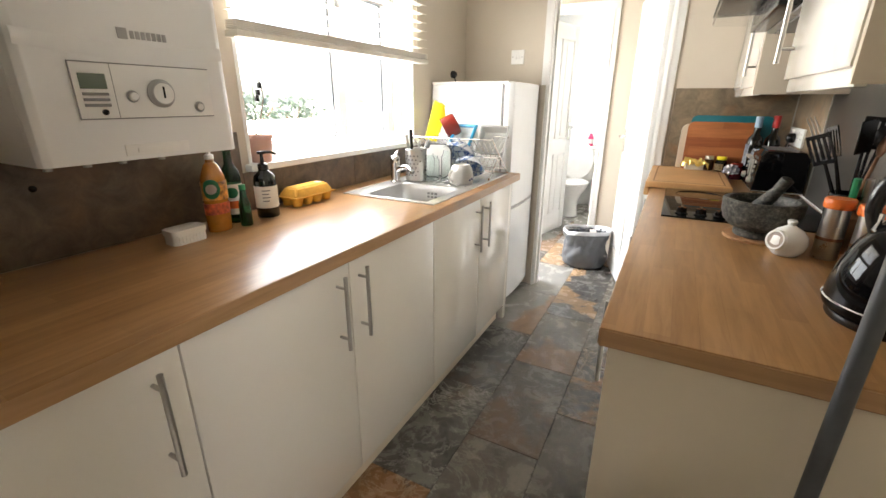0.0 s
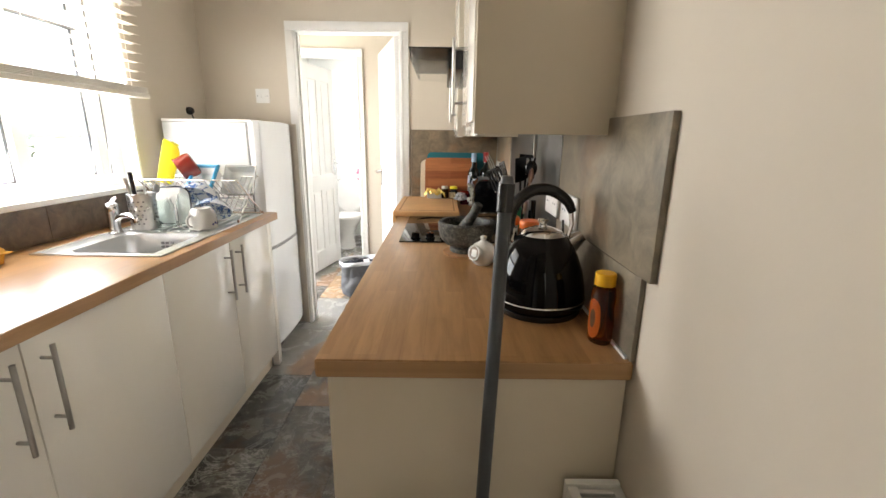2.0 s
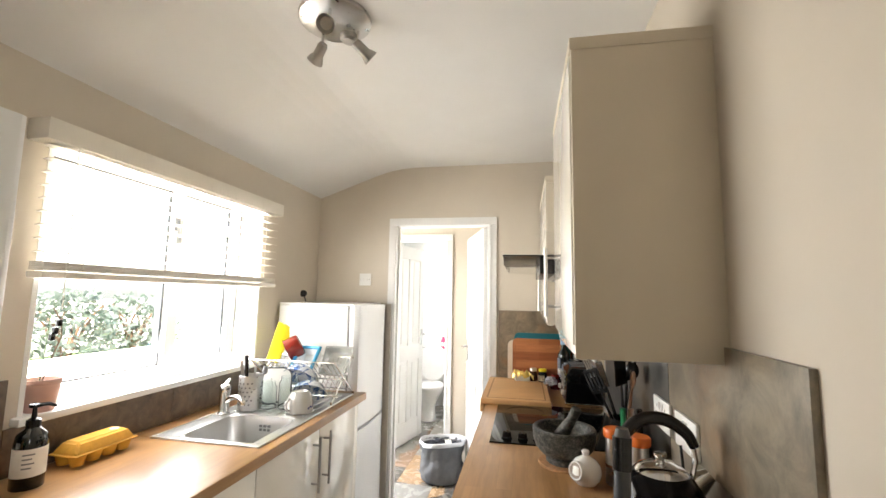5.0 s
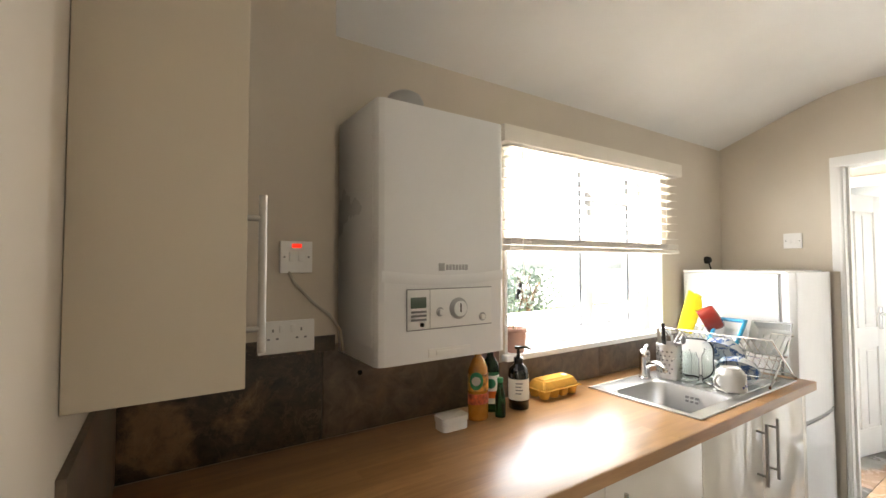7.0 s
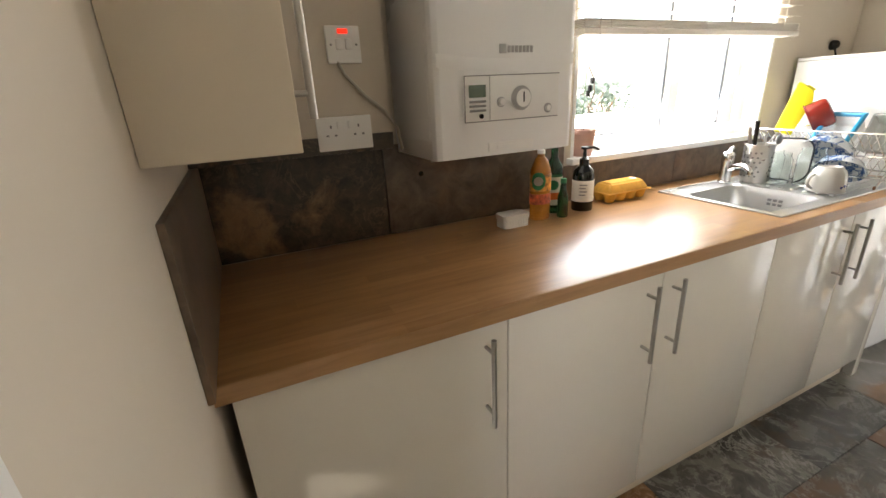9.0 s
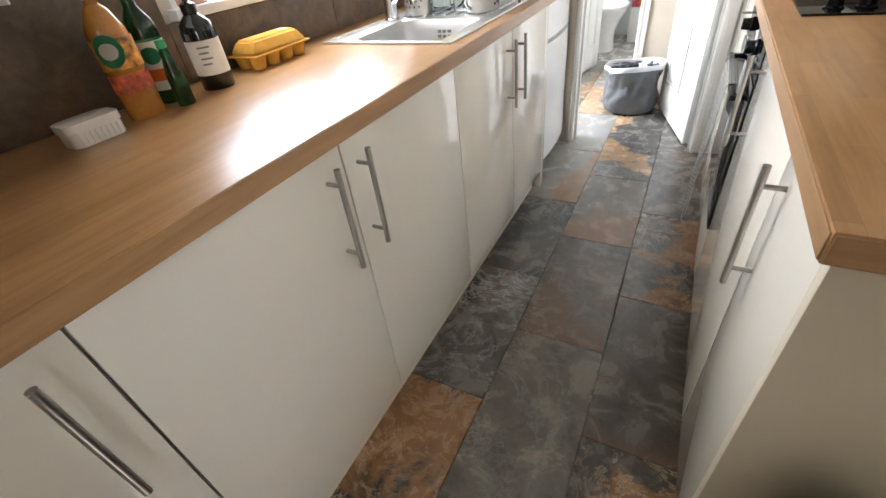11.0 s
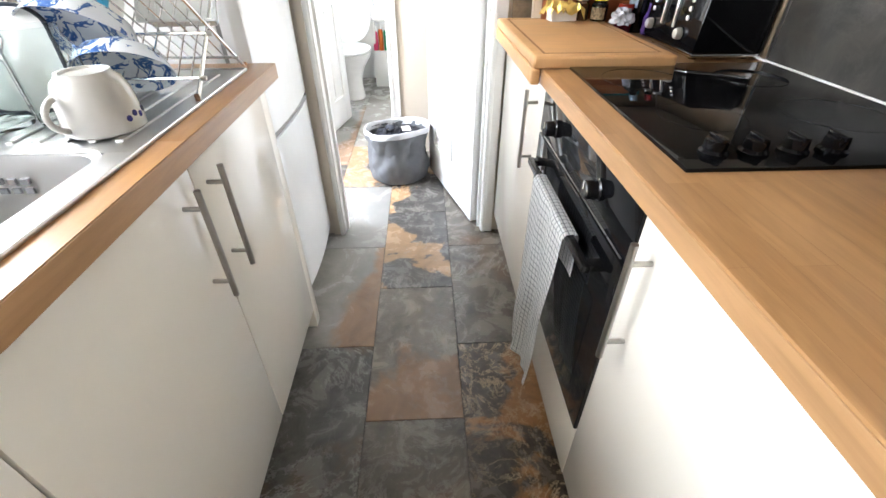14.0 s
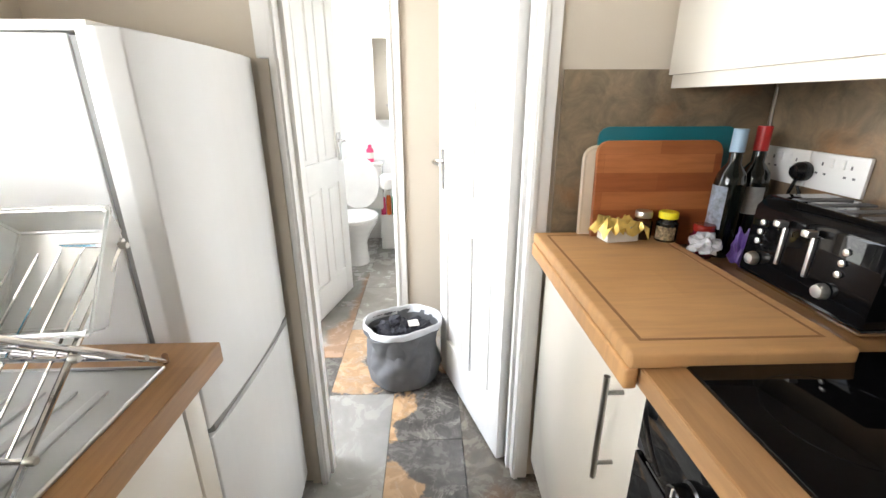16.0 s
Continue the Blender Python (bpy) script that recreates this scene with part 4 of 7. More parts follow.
# ---- sink ----
def sink():
    t = thing("sink", (-0.955, 1.82, TOP), "stainless steel sink with bowl and drainer", "sink")
    xa, xb, ya, yb = -1.19, -0.738, 1.392, 2.255
    bx0, bx1, by0, by1 = -1.10, -0.785, 1.428, 1.752
    z = TOP + 0.003
    # flat deck with a rolled rim, bowl sunk through it
    b = bmesh.new()
    box(xa, xb, ya, by0, TOP - 0.001, z, 0.0014, bm=b)
    box(xa, bx0, by0, by1, TOP - 0.001, z, bm=b)
    box(bx1, xb, by0, by1, TOP - 0.001, z, bm=b)
    box(xa, xb, by1, yb, TOP - 0.001, z, 0.0014, bm=b)
    part("deck", b, KSTEEL, t)
    part("rim", tube([(xa, ya, z), (xb, ya, z), (xb, yb, z), (xa, yb, z)], 0.004, 8, closed=True), KSTEEL, t)
    b = bmesh.new()
    def loop(x0_, x1_, y0_, y1_, zz, r, n=5):
        pts = []
        for cx, cy, a0 in ((x1_ - r, y1_ - r, 0), (x0_ + r, y1_ - r, 90), (x0_ + r, y0_ + r, 180), (x1_ - r, y0_ + r, 270)):
            for k in range(n + 1):
                a = radians(a0 + 90 * k / n)
                pts.append(b.verts.new((cx + r * math.cos(a), cy + r * math.sin(a), zz)))
        return pts
    loops = [loop(bx0 - 0.012, bx1 + 0.012, by0 - 0.012, by1 + 0.012, z + 0.0005, 0.055), loop(bx0, bx1, by0, by1, z - 0.004, 0.05), loop(bx0 + 0.006, bx1 - 0.006, by0 + 0.006, by1 - 0.006, z - 0.03, 0.05),
             loop(bx0 + 0.016, bx1 - 0.016, by0 + 0.016, by1 - 0.016, z - 0.13, 0.055), loop(bx0 + 0.05, bx1 - 0.05, by0 + 0.05, by1 - 0.05, z - 0.152, 0.05)]
    for a, c in zip(loops, loops[1:]):
        for k in range(len(a)):
            j = (k + 1) % len(a)
            b.faces.new((a[k], a[j], c[j], c[k]))
    b.faces.new(loops[-1])
    part("bowl", b, KSTEEL, t)
    part("waste", lathe([(0.03, 0), (0.03, 0.003), (0.02, 0.004), (0.018, 0.001), (0, 0.001)], (-0.95, 1.59, z - 0.152), 24), CHROME, t)
    for k in range(3):
        for j in range(2):
            part("overflow_slot", box(-0.965 + 0.02 * k, -0.953 + 0.02 * k, by1 - 0.0125, by1 - 0.006, z - 0.045 - 0.016 * j, z - 0.036 - 0.016 * j), RUBBER, t)
    for k in range(9):
        x = -1.13 + 0.043 * k
        part("drainer_rib", box(x - 0.007, x + 0.007, 1.792, 2.20, z - 0.0005, z + 0.0045, 0.0028, 2), KSTEEL, t)
    return t


sink()


def mixer_tap():
    t = thing("mixer_tap", (-1.145, 1.735, TOP + 0.003), "chrome kitchen mixer tap behind the sink", "tap")
    c = (-1.145, 1.735)
    base = TOP + 0.003
    part("body", lathe([(0.027, 0), (0.027, 0.006), (0.023, 0.010), (0.022, 0.085), (0.024, 0.090), (0.024, 0.118), (0.020, 0.128), (0.010, 0.133), (0, 0.134)], (*c, base), 28), CHROME, t)
    part("spout", tube(smooth_path([(c[0] + 0.014, c[1] - 0.004, base + 0.060), (c[0] + 0.045, c[1] - 0.012, base + 0.078), (c[0] + 0.085, c[1] - 0.022, base + 0.082), (c[0] + 0.112, c[1] - 0.029, base + 0.070), (c[0] + 0.116, c[1] - 0.030, base + 0.054)], 4), 0.0115, 12), CHROME, t)
    part("lever", tube([(c[0], c[1], base + 0.126), (c[0] - 0.006, c[1] + 0.020, base + 0.138), (c[0] - 0.012, c[1] + 0.045, base + 0.146)], [0.009, 0.008, 0.006], 10), CHROME, t)
    return t


mixer_tap()


def cutlery_caddy():
    cx, cy, r, h = -1.085, 1.836, 0.053, 0.155
    z = TOP + 0.007
    t = thing("cutlery_caddy", (cx, cy, z), "perforated steel cutlery caddy full of utensils", "utensil holder")
    part("cup", lathe([(0.0, 0.002), (r - 0.002, 0.002), (r - 0.0015, h), (r, h + 0.001), (r + 0.001, h), (r, 0.0), (0.0, 0.0)], (cx, cy, z), 36), STEEL, t)
    for row in range(6):
        for k in range(16):
            a = 2 * math.pi * (k + 0.5 * (row % 2)) / 18
            m = Matrix.Rotation(a, 4, "Z") @ Matrix.Translation((r - 0.0008, 0, 0.028 + row * 0.019)) @ Matrix.Rotation(radians(90), 4, "Y")
            part("hole", lathe([(0.0042, 0), (0.0042, 0.0022), (0, 0.0022)], (cx, cy, z), 8, turn=m), RUBBER, t)
    part("spatula", box(-0.013, 0.013, -0.006, 0.006, 0.0, 0.255, 0.005), BLACK, t).matrix_local = pose(0.020, -0.004, 0.01, -4, -9, 30)
    part("knife_handle", tube([(cx - 0.02, cy, z + 0.01), (cx - 0.034, cy - 0.034, z + 0.225)], [0.006, 0.008], 8), STEEL, t)
    part("knife_handle", tube([(cx, cy - 0.012, z + 0.02), (cx - 0.006, cy - 0.028, z + 0.15), (cx - 0.008, cy - 0.034, z + 0.25)], [0.004, 0.008, 0.009], 8), BLACK, t, "black knife handle")
    part("fork", tube([(cx + 0.01, cy + 0.02, z + 0.01), (cx - 0.005, cy + 0.035, z + 0.19)], 0.005, 8), STEEL, t)
    b = tube([(cx + 0.02, cy + 0.01, z + 0.01), (cx + 0.04, cy + 0.04, z + 0.16)], 0.004, 8)
    bmesh.ops.create_uvsphere(b, u_segments=12, v_segments=8, radius=0.018, matrix=Matrix.Translation((cx + 0.043, cy + 0.045, z + 0.172)) @ Matrix.Diagonal((0.6, 1, 1.1, 1)))
    part("spoon", b, GREYPL, t)
    part("whisk_handle", tube([(cx - 0.01, cy - 0.015, z + 0.01), (cx - 0.012, cy - 0.02, z + 0.215)], 0.007, 8), CHROME, t)
    return t


cutlery_caddy()


def jar(name, at, r, h, label, lid=None, mat_=None):
    t = thing(name, at, label, "jar")
    part("glass", lathe([(0, 0.0), (r * 0.94, 0), (r, 0.006), (r, h * 0.8), (r * 0.8, h * 0.9), (r * 0.8, h), (r * 0.75, h), (r * 0.75, h * 0.9), (r * 0.94, h * 0.79), (r * 0.94, 0.008), (0, 0.006)], at, 28), mat_ or CLEAR, t, shadow=mat_ is not None)
    if lid:
        part("lid", lathe([(r * 0.86, 0), (r * 0.88, 0.004), (r * 0.88, 0.014), (r * 0.8, 0.017), (0, 0.017)], (at[0], at[1], at[2] + h), 28), lid, t)
    return t


jar("glass_jar", (-1.008, 1.862, TOP + 0.0078), 0.040, 0.122, "clear glass jar drying on the drainer")
jar("glass_tumbler", (-0.915, 1.890, TOP + 0.0078), 0.048, 0.148, "clear ribbed glass jug drying on the drainer")
jar("glass_jar", (-1.08, 1.945, TOP + 0.007), 0.04, 0.12, "clear glass jar drying on the drainer")


# white glaze greyed: the mug's shade against the window is in its colour
MUGSHADE = plain("shaded_white_glaze", lin(0.45, 0.435, 0.40), 0.12, vary=0.03, scale=20, relief=0.0, coat=0.3)


def mug():
    at = (-0.832, 1.846, TOP + 0.0078)
    t = thing("mug", at, "white glazed mug with blue flowers, upside down on the drainer", "mug")
    part("cup", lathe([(0.056, 0), (0.059, 0.003), (0.059, 0.022), (0.055, 0.062), (0.048, 0.080), (0.040, 0.087), (0.038, 0.092), (0.032, 0.092), (0.030, 0.088), (0, 0.087)], at, 36), MUGSHADE, t)
    d = Vector((-0.35, -0.94, 0)).normalized()
    pts = []
    for k in range(11):
        a = radians(-75 + 150 * k / 10)
        pts.append(Vector(at) + d * (0.052 + 0.029 * math.cos(a)) + Vector((0, 0, 0.040 + 0.026 * math.sin(a))))
    part("ear", tube(pts, 0.005, 10), MUGSHADE, t)
    for k in range(5):
        a = radians(-20 + 13 * k)
        p = Vector((at[0] + 0.0582 * math.cos(a), at[1] + 0.0582 * math.sin(a), at[2] + 0.022 + 0.005 * (k % 2)))
        m = Matrix.Rotation(a, 4, "Z") @ Matrix.Rotation(radians(90), 4, "Y")
        part("flower", lathe([(0.0055, 0), (0.005, 0.001), (0, 0.0014)], p, 8, turn=m), plain("flower_blue", lin(0.03, 0.03, 0.16), 0.2) if k == 0 else bpy.data.materials["flower_blue"], t)
    return t


mug()


# ---- dish rack: two crossing wire planes ----
def dish_rack():
    t = thing("dish_rack", (-0.98, 2.13, TOP), "folding chrome wire dish rack standing over the drainer", "dish rack")
    x_front, x_back = -0.75, -1.225
    fa, fb, ta, tb = (2.004, TOP + 0.003), (2.274, TOP + 0.003), (2.258, 1.12), (2.012, 1.12)
    mid = lambda a, c, s: (a[0] + (c[0] - a[0]) * s, a[1] + (c[1] - a[1]) * s)
    for x in (x_front, x_back):
        part("leg", tube([(x, *fa), (x, *mid(fa, ta, 0.5)), (x, *ta)], 0.0042, 8), CHROME, t)
        part("leg", tube([(x + 0.006, *fb), (x + 0.006, *mid(fb, tb, 0.5)), (x + 0.006, *tb)], 0.0042, 8), CHROME, t)
        for f in (fa, fb):
            part("foot", lathe([(0.0048, 0), (0.0048, 0.014), (0.003, 0.016), (0, 0.016)], (x + (0 if f is fa else 0.006), f[0], TOP + 0.0002 if f is fb else TOP + 0.0002), 10), BROWNW, t)
    for s, a, c in ((0.16, fa, ta), (0.49, fa, ta), (0.97, fa, ta), (0.16, fb, tb), (0.97, fb, tb)):
        y, zz = mid(a, c, s)
        part("rail", tube([(x_front + 0.004, y, zz), (x_back - 0.004, y, zz)], 0.0036, 8), CHROME, t)
        part("joint", lathe([(0.0052, -0.005), (0.0052, 0.004), (0.004, 0.006), (0, 0.006)], (x_front + 0.005, y, zz), 10, axis="x"), NICKEL, t)
    n = 17
    for a, c in ((fa, ta), (fb, tb)):
        for k in range(n):
            x = x_front - 0.02 - (x_front - x_back - 0.04) * k / (n - 1)
            p, q = mid(a, c, 0.16), mid(a, c, 0.97)
            part("wire", tube([(x, *p), (x, *q)], 0.0019, 6), CHROME, t)
    return t


dish_rack()


def bowl(name, at, r, h, tilt, material, label):
    t = lathe([(r * 0.4, 0), (r * 0.45, 0.006), (r * 0.8, h * 0.4), (r, h), (r * 0.97, h), (r * 0.77, h * 0.44), (r * 0.4, 0.012), (0, 0.01)], (0, 0, 0), 36)
    ob = new(name, mesh_of(name, t, material))
    ob.matrix_world = pose(*at, *tilt)
    return tagged(ob, label, "bowl")


bowl("bowl", (-0.93, 2.07, 1.075), 0.095, 0.065, (140, 6, 0), DELFT, "white china bowl with blue pattern in the dish rack")
bowl("bowl", (-0.875, 2.035, 1.01), 0.085, 0.055, (142, -4, 8), DELFT, "white china bowl with blue pattern in the dish rack")
bowl("bowl", (-1.10, 2.06, 1.055), 0.07, 0.05, (160, 0, 0), DELFT, "small patterned bowl in the dish rack")
pan = single("red_bowl", lathe([(0, 0), (0.046, 0), (0.056, 0.006), (0.06, 0.018), (0.06, 0.075), (0.063, 0.077), (0.063, 0.081), (0.057, 0.08), (0.056, 0.02), (0.045, 0.008), (0, 0.007)], (0, 0, 0), 40), RED, "dark red enamel bowl propped in the dish rack", "bowl")
pan.matrix_world = pose(-1.005, 2.15, 1.19, 118, 0, -62)


def tub(name, size, m, body_m, rim_m, label):
    """A rectangular plastic box with a rim, lying open."""
    t = new(name)
    w, d, h = size
    b = bmesh.new()
    rings = [[(-w / 2 * s, -d / 2 * s, z), (w / 2 * s, -d / 2 * s, z), (w / 2 * s, d / 2 * s, z), (-w / 2 * s, d / 2 * s, z)] for s, z in ((0.86, 0), (1.0, h), (1.05, h), (1.05, h + 0.004), (0.97, h + 0.004), (0.83, 0.004))]
    vs = [[b.verts.new(p) for p in r] for r in rings]
    for a, c in zip(vs, vs[1:]):
        for k in range(4):
            b.faces.new((a[k], a[(k + 1) % 4], c[(k + 1) % 4], c[k]))
    b.faces.new(vs[0])
    b.faces.new(vs[-1])
    bmesh.ops.bevel(b, geom=b.edges[:], offset=0.003, segments=2, affect="EDGES")
    part("body", b, body_m, t)
    if rim_m:
        rim = tube([(-w / 2 * 1.03, -d / 2 * 1.03, h + 0.004), (w / 2 * 1.03, -d / 2 * 1.03, h + 0.004), (w / 2 * 1.03, d / 2 * 1.03, h + 0.004), (-w / 2 * 1.03, d / 2 * 1.03, h + 0.004)], 0.011, 8, closed=True)
        part("clip_rim", rim, rim_m, t)
    t.matrix_world = m
    return tagged(t, label, "food box")


def drying_tray():
    t = new("baking_tray")
    w, h, r, out = 0.15, 0.165, 0.045, []
    for cx, cz, a0 in ((w / 2 - r, h - r, 0), (r - w / 2, h - r, 90), (r - w / 2, r, 180), (w / 2 - r, r, 270)):
        for k in range(7):
            a = radians(a0 + 15 * k)
            out.append((cx + r * math.cos(a), cz + r * math.sin(a)))
    part("sheet", prism(out, "y", 0.0, 0.005, bevel=0.001), CERAMIC, t)
    part("rim", tube([(u, 0.0025, v) for u, v in out], 0.0042, 8, closed=True), plain("dark_rim", lin(0.03, 0.035, 0.045), 0.3), t, "dark rolled rim")
    t.matrix_world = pose(-1.03, 1.955, TOP + 0.012, -8, 0, 22)
    return tagged(t, "small white enamel tray with a dark rim, standing to dry", "tray")


drying_tray()
CLEARBOX = plain("cloudy_plastic", lin(0.80, 0.82, 0.81), 0.22, vary=0.03, scale=20, trans=0.55, relief=0.0)
tub("food_box", (0.15, 0.16, 0.05), pose(-0.815, 2.225, 1.075, 55, 0, 5), CLEARBOX, None, "cloudy clear plastic food box leaning in the dish rack")
tub("food_box", (0.12, 0.12, 0.06), pose(-0.945, 2.15, 1.085, 52, 0, -6), WHITEPL, BLUE, "white food box with a blue clip rim in the dish rack")


def yellow_jug():
    b = prism([(-0.035, 0), (0.035, 0), (0.042, 0.16), (0.025, 0.20), (-0.04, 0.22)], "y", -0.022, 0.022, bevel=0.010)
    t = new("cutting_mat")
    part("sheet", b, YELLOW, t)
    part("hang_loop", tube([(-0.02, 0, 0.195), (0.0, 0.0, 0.21), (0.03, 0, 0.2)], 0.004, 8), YELLOW, t)
    t.matrix_world = pose(-1.175, 2.15, 1.085, 0, 16, 28)
    return tagged(t, "bright yellow plastic scoop leaning in the dish rack", "kitchen scoop")


yellow_jug()


# ---- bottles on the window side ----
def bottle(name, at, profile, material, label, bands=(), cap=None, seg=28, category="bottle", squash=1.0):
    """bands: (height from, to, radius, material); cap: (profile, height, material)."""
    t = thing(name, at, label, category)
    def sq(b):
        for v in b.verts:
            v.co.x = at[0] + (v.co.x - at[0]) * squash
        return b
    part("body", sq(lathe(profile, at, seg)), material, t)
    for za, zb, r, m in bands:
        part("label", sq(lathe([(r, za), (r, zb), (r - 0.002, zb), (r - 0.002, za)], at, seg)), m, t)
    if cap:
        part("cap", lathe(cap[0], (at[0], at[1], at[2] + cap[1]), 20), cap[2], t)
    return t


z = TOP
bottle("washing_up_bottle", (-1.17, 0.775, z), [(0, 0), (0.036, 0), (0.038, 0.004), (0.039, 0.06), (0.036, 0.085), (0.039, 0.11), (0.037, 0.17), (0.022, 0.205), (0.013, 0.213), (0.013, 0.222), (0, 0.222)], FRUITY,
       "orange washing-up liquid bottle with a printed label", [(0.055, 0.09, 0.0398, plain("coral_print", lin(0.62, 0.11, 0.035), 0.4, vary=0.4, scale=60)), (0.10, 0.155, 0.0399, plain("amber_print", lin(0.66, 0.30, 0.05), 0.4, vary=0.45, scale=60))], ([(0.013, 0), (0.013, 0.012), (0.006, 0.016), (0.006, 0.03), (0, 0.03)], 0.222, WHITEPL), squash=0.72)
bottle("oil_bottle", (-1.215, 0.868, z), [(0, 0), (0.03, 0), (0.031, 0.004), (0.031, 0.15), (0.028, 0.17), (0.013, 0.195), (0.012, 0.235), (0, 0.235)], GREENB,
       "green glass bottle with a cream and orange label", [(0.03, 0.13, 0.0315, PAPER), (0.05, 0.075, 0.0322, ORANGE)], ([(0.014, 0), (0.014, 0.02), (0, 0.021)], 0.235, BLACK))
bottle("small_green_bottle", (-1.143, 0.852, z), [(0, 0), (0.018, 0), (0.019, 0.003), (0.018, 0.07), (0.011, 0.095), (0.009, 0.12), (0, 0.122)], GREENB, "small dark green glass bottle", (), ([(0.0105, 0), (0.0105, 0.016), (0, 0.017)], 0.118, GREENP))


def soap_pump():
    at = (-1.178, 0.972, z)
    t = bottle("soap_pump_bottle", at, [(0, 0), (0.036, 0), (0.038, 0.003), (0.038, 0.125), (0.034, 0.145), (0.018, 0.16), (0.014, 0.165), (0, 0.165)], DARKB, "black pump soap bottle with a white label", [(0.035, 0.11, 0.0385, PAPER)])
    b = lathe([(0.017, 0.163), (0.017, 0.182), (0.011, 0.186), (0.007, 0.188), (0.005, 0.215), (0.014, 0.217), (0.014, 0.226), (0, 0.227)], at, 20)
    tube([(at[0], at[1], at[2] + 0.222), (at[0] + 0.02, at[1] + 0.02, at[2] + 0.223), (at[0] + 0.032, at[1] + 0.034, at[2] + 0.215)], [0.006, 0.005, 0.004], 8, bm=b)
    part("pump", b, BLACK, t)
    return t


soap_pump()


def soap_dish():
    at = (-1.152, 0.650, z)
    t = thing("soap_dish", at, "small white ribbed soap box with a lid", "dish")
    dx, dy, r = 0.032, 0.052, 0.014
    def rounded(k, z0_, z1_, bev):
        out = []
        for cx, cy, a0 in ((dx - r, dy - r, 0), (r - dx, dy - r, 90), (r - dx, r - dy, 180), (dx - r, r - dy, 270)):
            for q in range(6):
                a = radians(a0 + 18 * q)
                out.append((at[0] + k * (cx + r * math.cos(a)), at[1] + k * (cy + r * math.sin(a))))
        return prism(out, "z", at[2] + z0_, at[2] + z1_, bevel=bev)
    part("tray", rounded(0.94, 0.0, 0.026, 0.0015), CERAMIC, t)
    part("lid", rounded(1.0, 0.0265, 0.043, 0.003), CERAMIC, t)
    for q in range(8):
        y = at[1] - 0.036 + 0.0102 * q
        part("rib", box(at[0] + dx * 0.94 - 0.0005, at[0] + dx * 0.94 + 0.0015, y - 0.002, y + 0.002, z + 0.004, z + 0.024, 0.0005, 1), CERAMIC, t)
    return t


soap_dish()


def egg_box():
    t = thing("egg_box", (-1.215, 1.215, z), "yellow card egg box with moulded cups", "egg box")
    ya, yb, xa, xb = 1.095, 1.305, -1.268, -1.165
    for i in range(4):
        for j in range(2):
            part("cup", lathe([(0.014, 0), (0.018, 0.002), (0.0258, 0.034), (0, 0.034)], (xa + 0.026 + 0.05 * j, ya + 0.027 + 0.052 * i, z), 12), EGGBOX, t)
    part("flange", box(xa - 0.004, xb + 0.004, ya - 0.004, yb + 0.004, z + 0.034, z + 0.038, 0.001), EGGBOX, t)
    b = bmesh.new()
    lo = [(xa, ya), (xb, ya), (xb, yb), (xa, yb)]
    hi = [(xa + 0.02, ya + 0.02), (xb - 0.02, ya + 0.02), (xb - 0.02, yb - 0.02), (xa + 0.02, yb - 0.02)]
    va = [b.verts.new((*p, z + 0.038)) for p in lo]
    vb = [b.verts.new((*p, z + 0.073)) for p in hi]
    for k in range(4):
        b.faces.new((va[k], va[(k + 1) % 4], vb[(k + 1) % 4], vb[k]))
    b.faces.new(vb)
    b.faces.new(va)
    bmesh.ops.bevel(b, geom=b.edges[:], offset=0.007, segments=3, affect="EDGES")
    part("lid", b, EGGBOX, t)
    part("sticker", lathe([(0.014, 0), (0.014, 0.0012), (0, 0.0012)], (-1.213, 1.26, z + 0.0725), 18), PAPER, t)
    return t


egg_box()


def orchid():
    at = (XL - 0.018, 1.09, WIN[2] + 0.003)
    t = thing("potted_orchid", at, "bare orchid stem in a pink pot on the sill", "potted plant")
    part("pot", lathe([(0, 0), (0.036, 0), (0.038, 0.004), (0.048, 0.085), (0.051, 0.087), (0.051, 0.10), (0.047, 0.10), (0.044, 0.085), (0, 0.085)], at, 28), TERRA, t)
    part("soil", lathe([(0.044, 0.085), (0.03, 0.09), (0, 0.091)], at, 20), BARK, t)
    part("stem", tube([(at[0], at[1], at[2] + 0.09), (at[0] + 0.005, at[1] + 0.02, at[2] + 0.17), (at[0] + 0.005, at[1] + 0.04, at[2] + 0.23), (at[0] + 0.005, at[1] + 0.035, at[2] + 0.28), (at[0], at[1] + 0.01, at[2] + 0.325)], 0.0022, 6), BARK, t)
    for dz, dy in ((0.25, 0.02), (0.275, 0.03), (0.23, 0.012)):
        part("clip", box(at[0] - 0.004, at[0] + 0.008, at[1] + dy - 0.006, at[1] + dy + 0.008, at[2] + dz - 0.012, at[2] + dz + 0.01, 0.002), BLACK, t)
    part("cane", tube([(at[0] - 0.01, at[1], at[2] + 0.08), (at[0] - 0.01, at[1] + 0.012, at[2] + 0.31)], 0.0018, 6), LEAF, t)
    return t


orchid()


